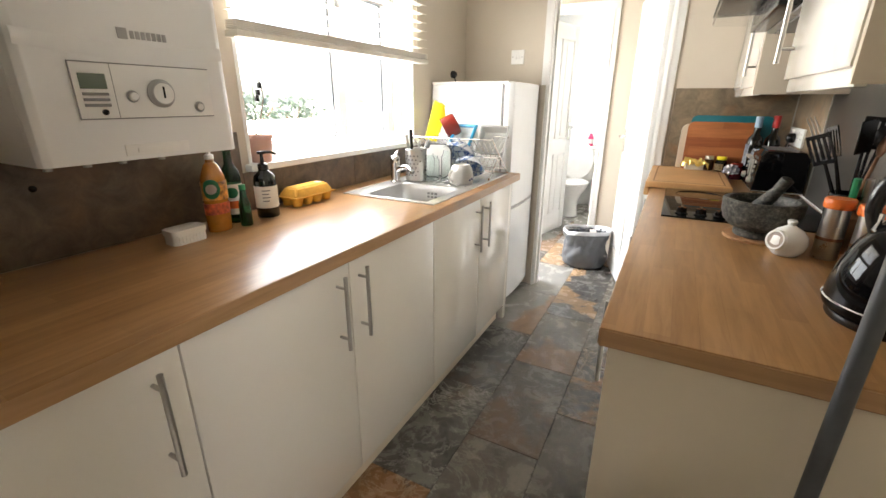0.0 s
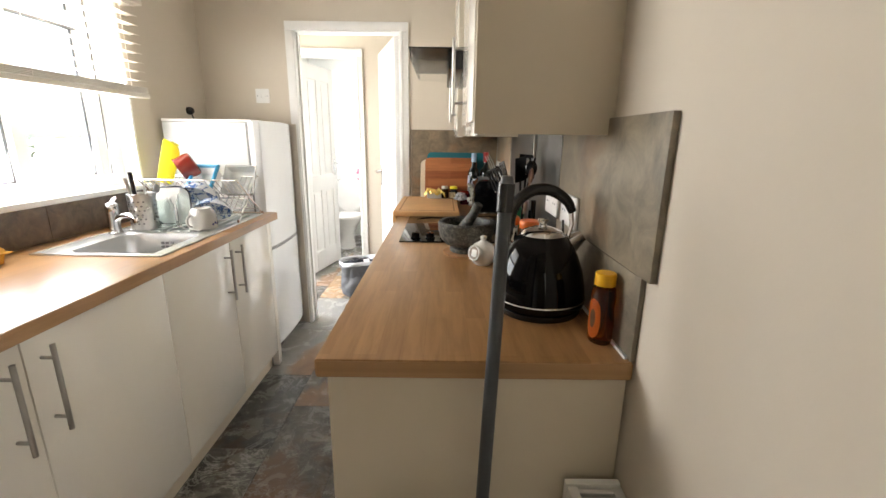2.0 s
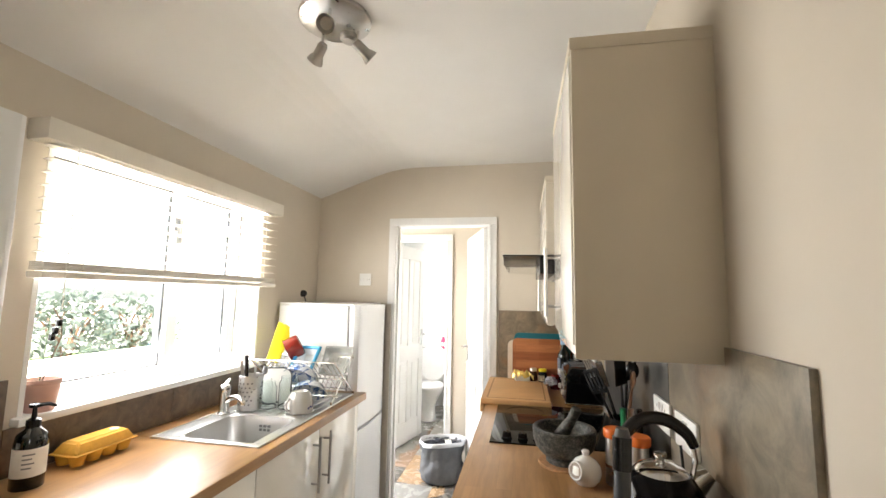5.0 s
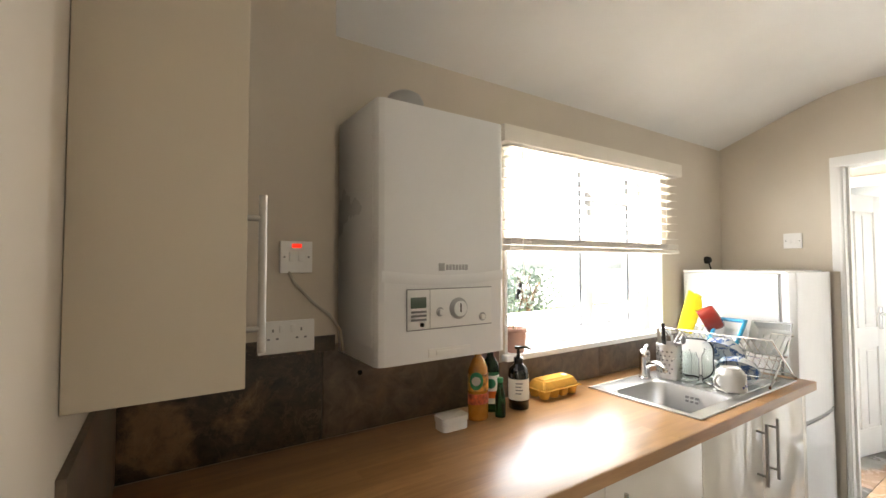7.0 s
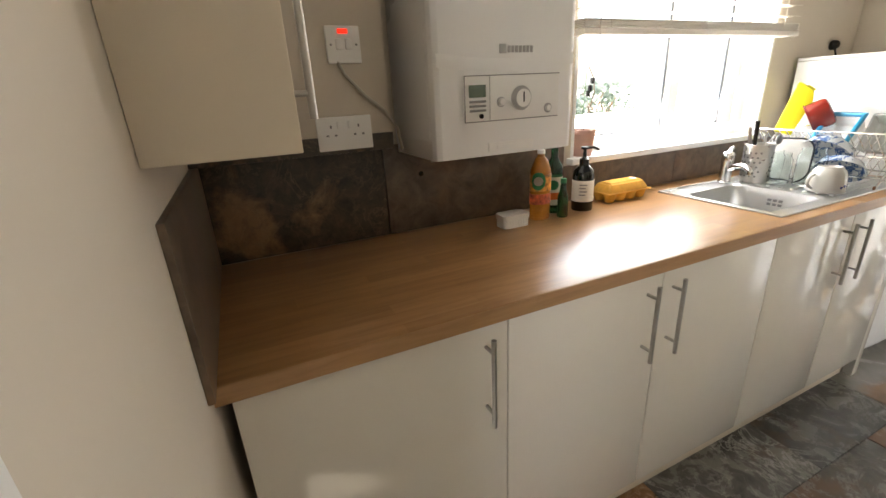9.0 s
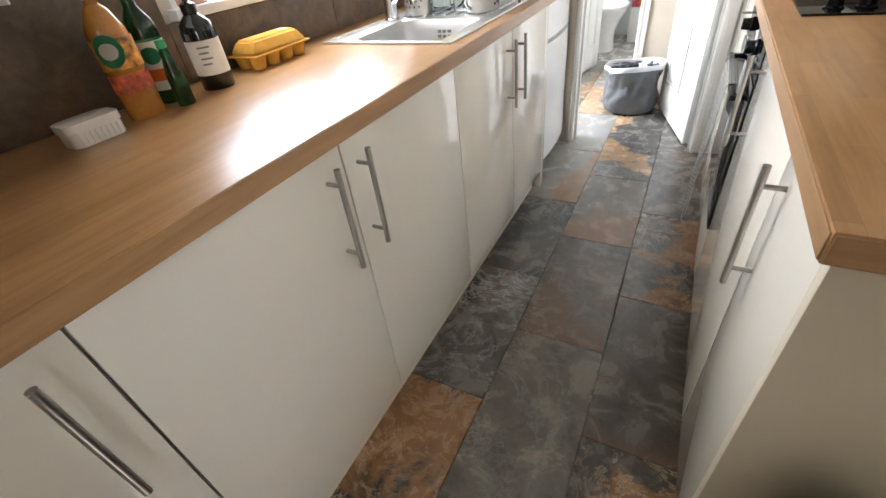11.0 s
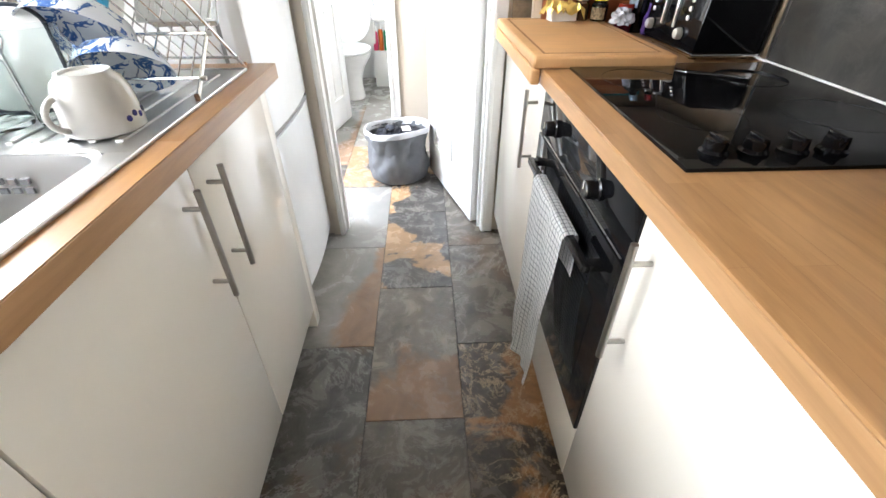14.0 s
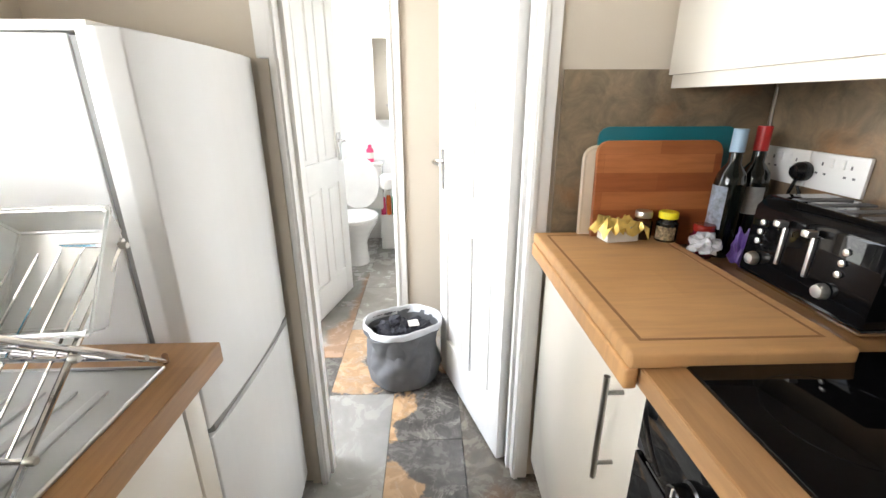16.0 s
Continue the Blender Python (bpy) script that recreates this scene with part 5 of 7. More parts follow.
# ---- cooking side ----
def hob():
    t = thing("ceramic_hob", (0.33, 1.955, TOP), "black glass ceramic hob with four knobs", "hob")
    part("glass_top", box(0.066, 0.585, 1.65, 2.255, TOP - 0.001, TOP + 0.006, 0.002), BLACKGLOSS, t)
    for cx, cy, r in ((0.20, 1.86, 0.075), (0.45, 1.86, 0.09), (0.20, 2.11, 0.09), (0.45, 2.11, 0.075)):
        b = tube([(cx + r * math.cos(2 * math.pi * k / 40), cy + r * math.sin(2 * math.pi * k / 40), TOP + 0.006) for k in range(40)], 0.0005, 4, closed=True)
        part("zone_ring", b, plain("hob_print", lin(0.010, 0.010, 0.011), 0.25) if cx < 0.3 and cy < 2 else bpy.data.materials["hob_print"], t)
    for k in range(4):
        x = 0.13 + 0.061 * k
        kn = part("knob", lathe([(0.021, 0), (0.021, 0.004), (0.017, 0.008), (0.016, 0.022), (0.014, 0.024), (0, 0.024)], (x, 1.70, TOP + 0.0062), 24), BLACKGLOSS, t)
        part("grip", box(x - 0.004, x + 0.004, 1.682, 1.718, TOP + 0.026, TOP + 0.034, 0.002), BLACKGLOSS, kn)
    return t


hob()


def oven():
    t = thing("built_in_oven", (0.3, 1.93, 0.29), "black built-in electric oven with a rail handle", "oven")
    ya, yb = 1.634, 2.236
    part("body", box(DR + 0.02, XR - 0.03, ya + 0.02, yb - 0.02, 0.30, TOP - 0.045), BLACK, t)
    part("control_panel", box(DR - 0.004, DR + 0.02, ya, yb, 0.755, TOP - 0.044, 0.002), BLACKGLOSS, t)
    d = part("door", box(DR - 0.006, DR + 0.02, ya, yb, 0.295, 0.748, 0.003), BLACKGLOSS, t, "black glass oven door")
    part("window", box(DR - 0.0075, DR - 0.005, ya + 0.07, yb - 0.07, 0.36, 0.62, 0.0005), BLACKGLOSS, d)
    b = box(-0.026, -0.010, 1.70, 2.17, 0.688, 0.704, 0.003)
    for y in (1.715, 2.155):
        box(-0.012, DR - 0.004, y - 0.012, y + 0.012, 0.689, 0.703, 0.002, bm=b)
    part("rail", b, BLACK, d, "flat black rail handle")
    for y in (1.79, 2.09):
        kn = part("knob", lathe([(0.021, 0), (0.021, 0.006), (0.018, 0.009), (0.017, 0.03), (0.015, 0.032), (0, 0.032)], (DR - 0.004, y, 0.81), 24, turn=Matrix.Rotation(radians(-90), 4, "Y")), BLACK, t)
        part("marker", box(DR - 0.0375, DR - 0.035, y - 0.001, y + 0.001, 0.812, 0.826), PAPER, kn)
    part("vent_strip", box(DR - 0.002, DR + 0.01, ya + 0.03, yb - 0.03, 0.749, 0.754), STEEL, t)
    part("filler_panel", box(DR, DR + 0.018, ya, yb, 0.10, 0.288, 0.002), CREAM, t, "cream filler panel under the oven")
    part("plinth", box(DR + 0.045, DR + 0.06, ya, yb, 0.0, 0.10), CREAMMATT, t)
    return t


oven()


def tea_towel():
    """A folded cloth over the oven rail, hanging in soft pleats."""
    b = bmesh.new()
    uvl = b.loops.layers.uv.new("UVMap")
    nu, nv = 26, 46
    y_a, y_b = 1.793, 2.056
    grid = []
    for j in range(nv + 1):
        row = []
        s = j / nv
        for i in range(nu + 1):
            u = i / nu
            y = y_a + (y_b - y_a) * u
            if s < 0.30:        # behind the rail
                zz = 0.60 + (0.706 - 0.60) * (s / 0.30)
                x = -0.006 + 0.004 * math.sin(9 * u + 1)
            elif s < 0.36:      # over the rail
                a = (s - 0.30) / 0.06 * math.pi
                x = -0.018 + 0.013 * math.cos(a)
                zz = 0.706 + 0.004 * math.sin(a)
            else:
                q = (s - 0.36) / 0.64
                zz = 0.706 - (0.50 + 0.05 * u) * q
                fold = math.sin(9.5 * u + 1.1 * q) * 0.6 + math.sin(19 * u + 2.1 - q) * 0.35 + 0.5 * noise.noise(Vector((u * 3, q * 3, 2)))
                x = -0.034 - 0.014 * q * (0.4 + 0.6 * abs(math.sin(4 * u))) - 0.017 * (0.25 + 0.75 * q) * fold
                y += (0.5 - u) * 0.05 * q + 0.01 * q * math.sin(6 * q + 3 * u)
            row.append((b.verts.new((x, y, zz)), (u * 0.29, s * 0.78)))
        grid.append(row)
    for j in range(nv):
        for i in range(nu):
            quad = (grid[j][i], grid[j][i + 1], grid[j + 1][i + 1], grid[j + 1][i])
            f = b.faces.new([q[0] for q in quad])
            for lp, q in zip(f.loops, quad):
                lp[uvl].uv = q[1]
    ext = bmesh.ops.solidify(b, geom=b.faces[:], thickness=0.003)
    return single("tea_towel", b, TOWELM, "white tea towel with a dark checked grid over the oven rail", "tea towel")


tea_towel()


SATIN = plain("bright_satin_metal", lin(0.82, 0.81, 0.79), 0.38, 1.0, vary=0.03, scale=20, relief=0.0)


def toaster():
    t = thing("toaster", (0.49, 2.46, TOP), "black four-slice toaster with chrome levers and knobs", "toaster")
    xa, xb, ya, yb = 0.408, 0.598, 2.300, 2.605
    part("body", prism([(xa, TOP + 0.016), (xb, TOP + 0.016), (xb - 0.004, TOP + 0.16), (xb - 0.025, TOP + 0.19), (xa + 0.03, TOP + 0.19), (xa + 0.008, TOP + 0.165)], "y", ya, yb, bevel=0.006), BLACKGLOSS, t)
    part("base_trim", box(xa - 0.003, xb + 0.002, ya - 0.002, yb + 0.002, TOP + 0.006, TOP + 0.0165, 0.003), CHROME, t, "chrome base strip")
    for dx in (0.02, 0.16):
        for dy in (0.025, 0.25):
            part("foot", lathe([(0.01, 0), (0.01, 0.007), (0, 0.007)], (xa + dx, ya + dy, TOP), 12), BLACK, t)
    for y in (2.385, 2.435, 2.49, 2.54):
        part("slot", box(xa + 0.04, xb - 0.035, y - 0.011, y + 0.011, TOP + 0.186, TOP + 0.1915), RUBBER, t)
    for k, y in enumerate((2.435, 2.505)):
        sl = part("lever_track", box(xa - 0.002, xa + 0.006, y - 0.004, y + 0.004, TOP + 0.06, TOP + 0.14, 0.001), SATIN, t)
        part("lever", box(xa - 0.022, xa, y - 0.009, y + 0.009, TOP + 0.142, TOP + 0.156, 0.004), SATIN, sl)
    for y in (2.375, 2.563):
        part("dial", lathe([(0.015, 0), (0.015, 0.008), (0.012, 0.016), (0, 0.017)], (xa, y + (0.01 if y < 2.4 else 0), TOP + 0.052), 20, turn=Matrix.Rotation(radians(-90), 4, "Y")), SATIN, t)
        for k in range(3):
            part("button", lathe([(0.0065, 0), (0.0065, 0.004), (0, 0.006)], (xa + 0.002 + 0.002 * k, y - 0.005 if y < 2.4 else y + 0.005, TOP + 0.092 + 0.021 * k), 14, turn=Matrix.Rotation(radians(-90), 4, "Y")), SATIN, t)
    return t


toaster()


def worktop_board():
    t = thing("chopping_board", (0.17, 2.55, TOP), "thick wooden worktop board with a lip and juice groove", "chopping board")
    part("plank", box(-0.026, 0.334, 2.226, 2.85, TOP + 0.001, TOP + 0.03, 0.008, 3), BOARDWOOD, t)
    part("lip", box(-0.028, -0.006, 2.230, 2.85, TOP - 0.038, TOP + 0.0005, 0.006, 3), BOARDWOOD, t)
    b = bmesh.new()
    g = plain("board_groove", lin(0.30, 0.15, 0.055), 0.7)
    for x0_, x1_, y0_, y1_ in ((0.004, 0.010, 2.262, 2.82), (0.302, 0.308, 2.262, 2.82), (0.010, 0.302, 2.262, 2.268), (0.010, 0.302, 2.814, 2.82)):
        box(x0_, x1_, y0_, y1_, TOP + 0.0285, TOP + 0.0305, bm=b)
    part("juice_groove", b, g, t)
    return t


worktop_board()


def leaning_board(name, x0_, x1_, h, th, y_foot, lean, material, label, edge=None):
    t = new(name)
    w = x1_ - x0_
    r = 0.03
    out = []
    for cx, cz, a0 in ((w / 2 - r, h - r, 0), (-w / 2 + r, h - r, 90), (-w / 2 + r, r, 180), (w / 2 - r, r, 270)):
        for k in range(6):
            a = radians(a0 + 18 * k)
            out.append((cx + r * math.cos(a), cz + r * math.sin(a)))
    part("slab", prism(out, "y", 0, th, bevel=0.002), material, t)
    if edge:
        part("rim", tube([(u, th / 2, v) for u, v in out], th * 0.75, 8, closed=True), edge, t)
    t.matrix_world = pose((x0_ + x1_) / 2, y_foot, TOP + 0.004, -lean, 0, 0)
    return tagged(t, label, "chopping board", "boards leaning on the wall")


leaning_board("leaning_board", 0.135, 0.52, 0.318, 0.008, 2.846, 2, TEAL, "teal plastic chopping board leaning on the wall")
leaning_board("leaning_board", 0.098, 0.45, 0.265, 0.008, 2.826, 4, BEIGEPL, "ivory-edged plastic board leaning on the wall", BEIGEPL)
leaning_board("leaning_board", 0.124, 0.462, 0.285, 0.016, 2.802, 4, REDWOOD, "reddish wooden chopping board leaning on the wall")

WINE = [(0, 0), (0.034, 0), (0.036, 0.004), (0.036, 0.19), (0.032, 0.215), (0.015, 0.24), (0.0135, 0.305), (0.0145, 0.308), (0.0145, 0.318), (0, 0.318)]
bottle("wine_bottle", (0.438, 2.735, z), WINE, DARKB, "dark wine bottle with a pale blue foil neck", [], ([(0.0165, 0), (0.0165, 0.055), (0, 0.056)], 0.268, plain("pale_blue_foil", lin(0.35, 0.50, 0.66), 0.35)))
bottle("wine_bottle", (0.516, 2.76, z), WINE, DARKB, "dark wine bottle with a red foil neck", [], ([(0.0165, 0), (0.0165, 0.06), (0, 0.061)], 0.268, plain("red_foil", lin(0.45, 0.02, 0.02), 0.35)))
jar("spread_jar", (0.312, 2.765, TOP + 0.0305), 0.028, 0.062, "dark spread jar with a yellow lid", YELLOW, DARKB)
jar("jam_jar", (0.385, 2.72, TOP), 0.03, 0.07, "red jam jar with a pale label", RED, plain("jam_red", lin(0.10, 0.01, 0.02), 0.15))
jar("honey_jar", (0.255, 2.785, TOP + 0.0305), 0.025, 0.06, "dark brown jar with a metal lid", STEEL, plain("brown_jam", lin(0.05, 0.02, 0.01), 0.15))
b = box(-0.045, 0.045, -0.028, 0.028, 0, 0.04, 0.004)
t = new("butter_pack")
part("brick", b, PAPER, t)
b = bmesh.new()
random.seed(5)
bmesh.ops.create_grid(b, x_segments=13, y_segments=10, size=0.5)
for v in b.verts:
    v.co = Vector((v.co.x * 0.125 + random.uniform(-0.004, 0.004), v.co.y * 0.09 + random.uniform(-0.004, 0.004), 0.044 + random.uniform(-0.008, 0.022) - 0.05 * max(0, abs(v.co.x) - 0.38) * 4 - 0.03 * max(0, abs(v.co.y) - 0.38) * 4))
bmesh.ops.solidify(b, geom=b.faces[:], thickness=0.001)
part("foil", b, FOIL, t, "crumpled gold foil wrapper")
t.matrix_world = pose(0.185, 2.775, TOP + 0.0305, 0, 0, 8)
tagged(t, "butter pack in torn gold foil on the board", "butter")


def crumpled(name, at, size, material, label, category, seed):
    random.seed(seed)
    b = bmesh.new()
    bmesh.ops.create_icosphere(b, subdivisions=3, radius=1)
    for v in b.verts:
        k = 0.75 + 0.5 * noise.noise(v.co * 2.3 + Vector((seed, 0, 0))) + 0.2 * noise.noise(v.co * 6)
        v.co = Vector((v.co.x * size[0] * k, v.co.y * size[1] * k, max(-0.45, v.co.z) * size[2] * k))
    lo = min(v.co.z for v in b.verts)
    bmesh.ops.translate(b, verts=b.verts, vec=Vector(at) - Vector((0, 0, lo)))
    for f in b.faces:
        f.smooth = False
    ob = single(name, b, material, label, category)
    for f in ob.data.polygons:
        f.use_smooth = False
    return ob


PLASTICBAG = plain("clear_plastic_bag", lin(0.80, 0.80, 0.84), 0.2, vary=0.1, scale=60, trans=0.55)
crumpled("plastic_bag", (0.355, 2.66, TOP + 0.0305), (0.045, 0.045, 0.04), PLASTICBAG, "crumpled clear plastic bag beside the toaster", "bag", 3)
crumpled("purple_packet", (0.45, 2.66, TOP), (0.03, 0.03, 0.075), plain("purple_wrap", lin(0.10, 0.05, 0.22), 0.3), "purple and white sweet packet behind the toaster", "packet", 7)


# ---- kettle, honey and the things by the end of the worktop ----
def kettle():
    at = (0.484, 0.972, TOP)
    t = thing("kettle", at, "black pyramid kettle with a chrome lid and looped handle", "kettle")
    part("base", lathe([(0.100, 0), (0.102, 0.004), (0.100, 0.014), (0, 0.016)], at, 40), BLACK, t)
    part("body", lathe([(0.100, 0.016), (0.109, 0.022), (0.112, 0.032), (0.111, 0.04), (0.109, 0.065), (0.101, 0.105), (0.086, 0.145), (0.066, 0.178), (0.055, 0.190), (0.0, 0.192)], at, 44), BLACKGLOSS, t)
    part("band", lathe([(0.1105, 0.036), (0.1132, 0.038), (0.1105, 0.0405)], at, 44), CHROME, t, "chrome band")
    part("lid", lathe([(0.051, 0.187), (0.052, 0.19), (0.046, 0.199), (0.025, 0.207), (0.012, 0.209), (0.008, 0.214), (0.013, 0.222), (0.013, 0.228), (0, 0.231)], at, 36), CHROME, t, "chrome lid with a knob")
    # the handle arches from the back over the lid
    pts = [(at[0] - 0.066, at[1] + 0.01, at[2] + 0.17), (at[0] - 0.078, at[1] + 0.01, at[2] + 0.215), (at[0] - 0.066, at[1] + 0.01, at[2] + 0.262), (at[0] - 0.03, at[1] + 0.008, at[2] + 0.293), (at[0] + 0.015, at[1] + 0.005, at[2] + 0.295), (at[0] + 0.052, at[1], at[2] + 0.272), (at[0] + 0.068, at[1], at[2] + 0.245)]
    arch = smooth_path(pts)
    part("handle", tube(arch, [0.010 + 0.0045 * math.sin(math.pi * k / (len(arch) - 1)) for k in range(len(arch))], 14), BLACK, t)
    for s in (-1, 1):
        p0 = Vector((at[0] + s * 0.066, at[1] + 0.004, at[2] + (0.245 if s > 0 else 0.205)))
        part("strap", tube([p0, p0 + Vector((s * 0.004, 0, -0.03)), (at[0] + s * 0.058, at[1], at[2] + 0.165)], 0.006, 8), CHROME, t)
    part("spout", lathe([(0.03, 0), (0.022, 0.03), (0.014, 0.055), (0.011, 0.055), (0.016, 0.03)], (0, 0, 0), 20, turn=Matrix.Translation((at[0] + 0.06, at[1] + 0.02, at[2] + 0.15)) @ Matrix.Rotation(radians(52), 4, "Y")), CHROME, t)
    return t


kettle()
bottle("honey_bottle", (0.578, 0.795, z), [(0, 0), (0.028, 0), (0.030, 0.004), (0.031, 0.05), (0.028, 0.075), (0.030, 0.10), (0.027, 0.118), (0.018, 0.124), (0, 0.125)], AMBER, "amber honey bottle with a yellow cap", (), ([(0.021, 0), (0.021, 0.024), (0.019, 0.026), (0, 0.026)], 0.124, plain("amber_yellow_plastic", lin(0.85, 0.45, 0.012), 0.4)), squash=0.8)


def wrap(parent, at, r, a0, a1, z0_, z1_, material, label, squash=1.0, round_=0.0, n=12):
    """A paper label that lies on part of a bottle's side."""
    b = bmesh.new()
    lo, hi = [], []
    for k in range(n + 1):
        s = k / n
        a = radians(a0 + (a1 - a0) * s)
        cut = round_ * (1 - math.sqrt(max(0.0, 1 - (2 * s - 1) ** 2))) * (z1_ - z0_) / 2
        x, y = at[0] + r * squash * math.cos(a), at[1] + r * math.sin(a)
        lo.append(b.verts.new((x, y, at[2] + z0_ + cut)))
        hi.append(b.verts.new((x, y, at[2] + z1_ - cut)))
    for k in range(n):
        b.faces.new((lo[k], lo[k + 1], hi[k + 1], hi[k]))
    bmesh.ops.solidify(b, geom=b.faces[:], thickness=0.0006)
    return part("label", b, material, parent, label)


hb = bpy.data.objects["honey_bottle"]
wrap(bpy.data.objects["wine_bottle"], (0.438, 2.735, TOP), 0.0366, 150, 232, 0.075, 0.185, plain("blue_white_label", lin(0.50, 0.56, 0.66), 0.6, vary=0.25, scale=70), "pale blue printed label")
wrap(bpy.data.objects["wine_bottle.001"], (0.516, 2.76, TOP), 0.0366, 195, 285, 0.11, 0.18, plain("grey_white_label", lin(0.60, 0.58, 0.55), 0.6, vary=0.08, scale=60), "greyish paper label")
wrap(bpy.data.objects["spread_jar"], (0.312, 2.765, TOP + 0.0305), 0.0288, 180, 290, 0.006, 0.042, plain("mottled_label", lin(0.55, 0.42, 0.24), 0.5, vary=0.45, scale=160), "cream and brown printed label")
wrap(bpy.data.objects["jam_jar"], (0.385, 2.72, TOP), 0.0308, 190, 245, 0.030, 0.060, PAPER, "white paper label")
wrap(hb, (0.578, 0.795, TOP), 0.0318, -190, -120, 0.012, 0.098, ORANGE, "orange printed label", 0.8, 0.7)
wrap(hb, (0.578, 0.795, TOP), 0.0324, -172, -142, 0.035, 0.075, BROWNW, "", 0.8, 1.0)
pb = bpy.data.objects["soap_pump_bottle"]
for k in range(4):
    wrap(pb, (-1.178, 0.972, TOP), 0.0391, -60, -20 - 8 * (k % 2), 0.094 - 0.012 * k, 0.098 - 0.012 * k, GREYPL, "", n=5)
ob_ = bpy.data.objects["oil_bottle"]
wrap(ob_, (-1.215, 0.868, TOP), 0.0324, -75, -5, 0.085, 0.12, GREENP, "", round_=1.0)
wb = bpy.data.objects["washing_up_bottle"]
wrap(wb, (-1.17, 0.775, TOP), 0.0412, -80, 0, 0.105, 0.165, GREENP, "", 0.72, 1.0)
wrap(wb, (-1.17, 0.775, TOP), 0.0418, -65, -15, 0.12, 0.15, PAPER, "", 0.72, 1.0)


def socket(name, face, centre, width, label, twin=True, switches=True):
    """A white wall plate. face: the axis and sense in which it looks, such as '-x'."""
    t = new(name)
    w = width / 2
    part("plate", box(-w, w, -0.009, 0, -0.043, 0.043, 0.003), WHITEPL, t)
    for cx in ((-w / 2, w / 2) if twin else (0,)):
        for dx, dz, sw_, sh in ((0, 0.018, 0.004, 0.008), (-0.011, -0.004, 0.0065, 0.0045), (0.011, -0.004, 0.0065, 0.0045)):
            part("pin_hole", box(cx + dx - sw_ / 2, cx + dx + sw_ / 2, -0.0098, -0.006, dz - sh / 2, dz + sh / 2), RUBBER, t)
        if switches:
            sx = cx + (0.022 if cx < 0 else -0.022) if twin else cx
            part("rocker", box(sx - 0.006, sx + 0.006, -0.013, -0.006, 0.012, 0.032, 0.002), WHITEPL, t)
    rot = {"-x": -90, "+x": 90, "-y": 0, "+y": 180}[face]
    t.matrix_world = pose(*centre, 0, 0, rot)
    return tagged(t, label, "socket")


for y in (2.622, 2.770):
    socket("wall_socket", "-x", (XR - 0.0115, y, 1.14), 0.146, "white double wall socket above the toaster")
socket("wall_socket", "-x", (XR - 0.0135, 1.15, 1.13), 0.146, "white double wall socket behind the kettle")
socket("wall_socket", "-x", (XR - 0.0135, 1.34, 1.13), 0.146, "white double wall socket behind the jars")
socket("wall_socket", "+x", (-1.184, 0.135, 1.250), 0.146, "white double wall socket under the boiler switch")


def plug(at, d, label):
    t = thing("plug", at, label, "plug")
    a = Vector(at)
    d = Vector(d)
    m = d.to_track_quat("Z", "Y").to_matrix().to_4x4()
    part("body", lathe([(0.022, 0), (0.024, 0.004), (0.022, 0.022), (0.014, 0.032), (0, 0.034)], at, 18, turn=m), BLACK, t)
    part("flex", tube([a + d * 0.02 + Vector((0, 0, -0.018)), a + d * 0.03 + Vector((0, 0.0, -0.05)), a + d * 0.01 + Vector((0, 0.02, -0.12))], 0.004, 8), BLACK, t)
    return t


plug((XR - 0.023, 2.695, 1.135), (-1, 0, 0), "black plug in the socket above the toaster")
plug((XL + 0.0, 2.668, 1.465), (1, 0, 0), "black plug on the wall above the fridge")


def wall_switch(name, pose_m, w, depth, label, gang=1):
    t = new(name)
    part("plate", box(-w / 2, w / 2, -depth, 0, -0.0435, 0.0435, 0.003), WHITEPL, t)
    for k in range(gang):
        cx = (k - (gang - 1) / 2) * 0.024
        part("rocker", prism([(-depth - 0.006, -0.013), (-depth + 0.001, -0.013), (-depth + 0.001, 0.013), (-depth - 0.001, 0.013)], "x", cx - 0.006, cx + 0.006), WHITEPL, t)
    for s in (-1, 1):
        part("screw", lathe([(0.003, 0), (0.003, 0.0012), (0, 0.0015)], (s * w * 0.36, -depth + 0.0003, 0), 10, turn=Matrix.Rotation(radians(90), 4, "X")), GREYPL, t)
    t.matrix_world = pose_m
    return tagged(t, label, "light switch")


wall_switch("light_switch", pose(-0.928, YF, 1.573, 0, 0, 0), 0.087, 0.009, "white double light switch on the beige wall", 2)
wall_switch("light_switch", pose(-0.281, YB, 1.461, 0, 0, 180), 0.087, 0.010, "white single light switch beside the doorway", 1)


def fused_spur():
    t = new("fused_spur")
    part("plate", box(-0.043, 0.043, -0.012, 0, -0.043, 0.043, 0.003), WHITEPL, t)
    part("neon", box(-0.013, 0.013, -0.014, -0.01, 0.025, 0.036, 0.001), NEON, t, "lit red neon")
    for x in (-0.012, 0.012):
        part("rocker", box(x - 0.008, x + 0.008, -0.0145, -0.01, -0.012, 0.014, 0.002), WHITEPL, t)
    for x in (-0.032, 0.032):
        part("screw", lathe([(0.0028, 0), (0.0028, 0.001), (0, 0.0012)], (x, -0.0118, 0), 10, turn=Matrix.Rotation(radians(90), 4, "X")), GREYPL, t)
    t.matrix_world = pose(-1.185, 0.157, 1.463, 0, 0, 90)
    return tagged(t, "white fused switch with a lit red neon", "switch")


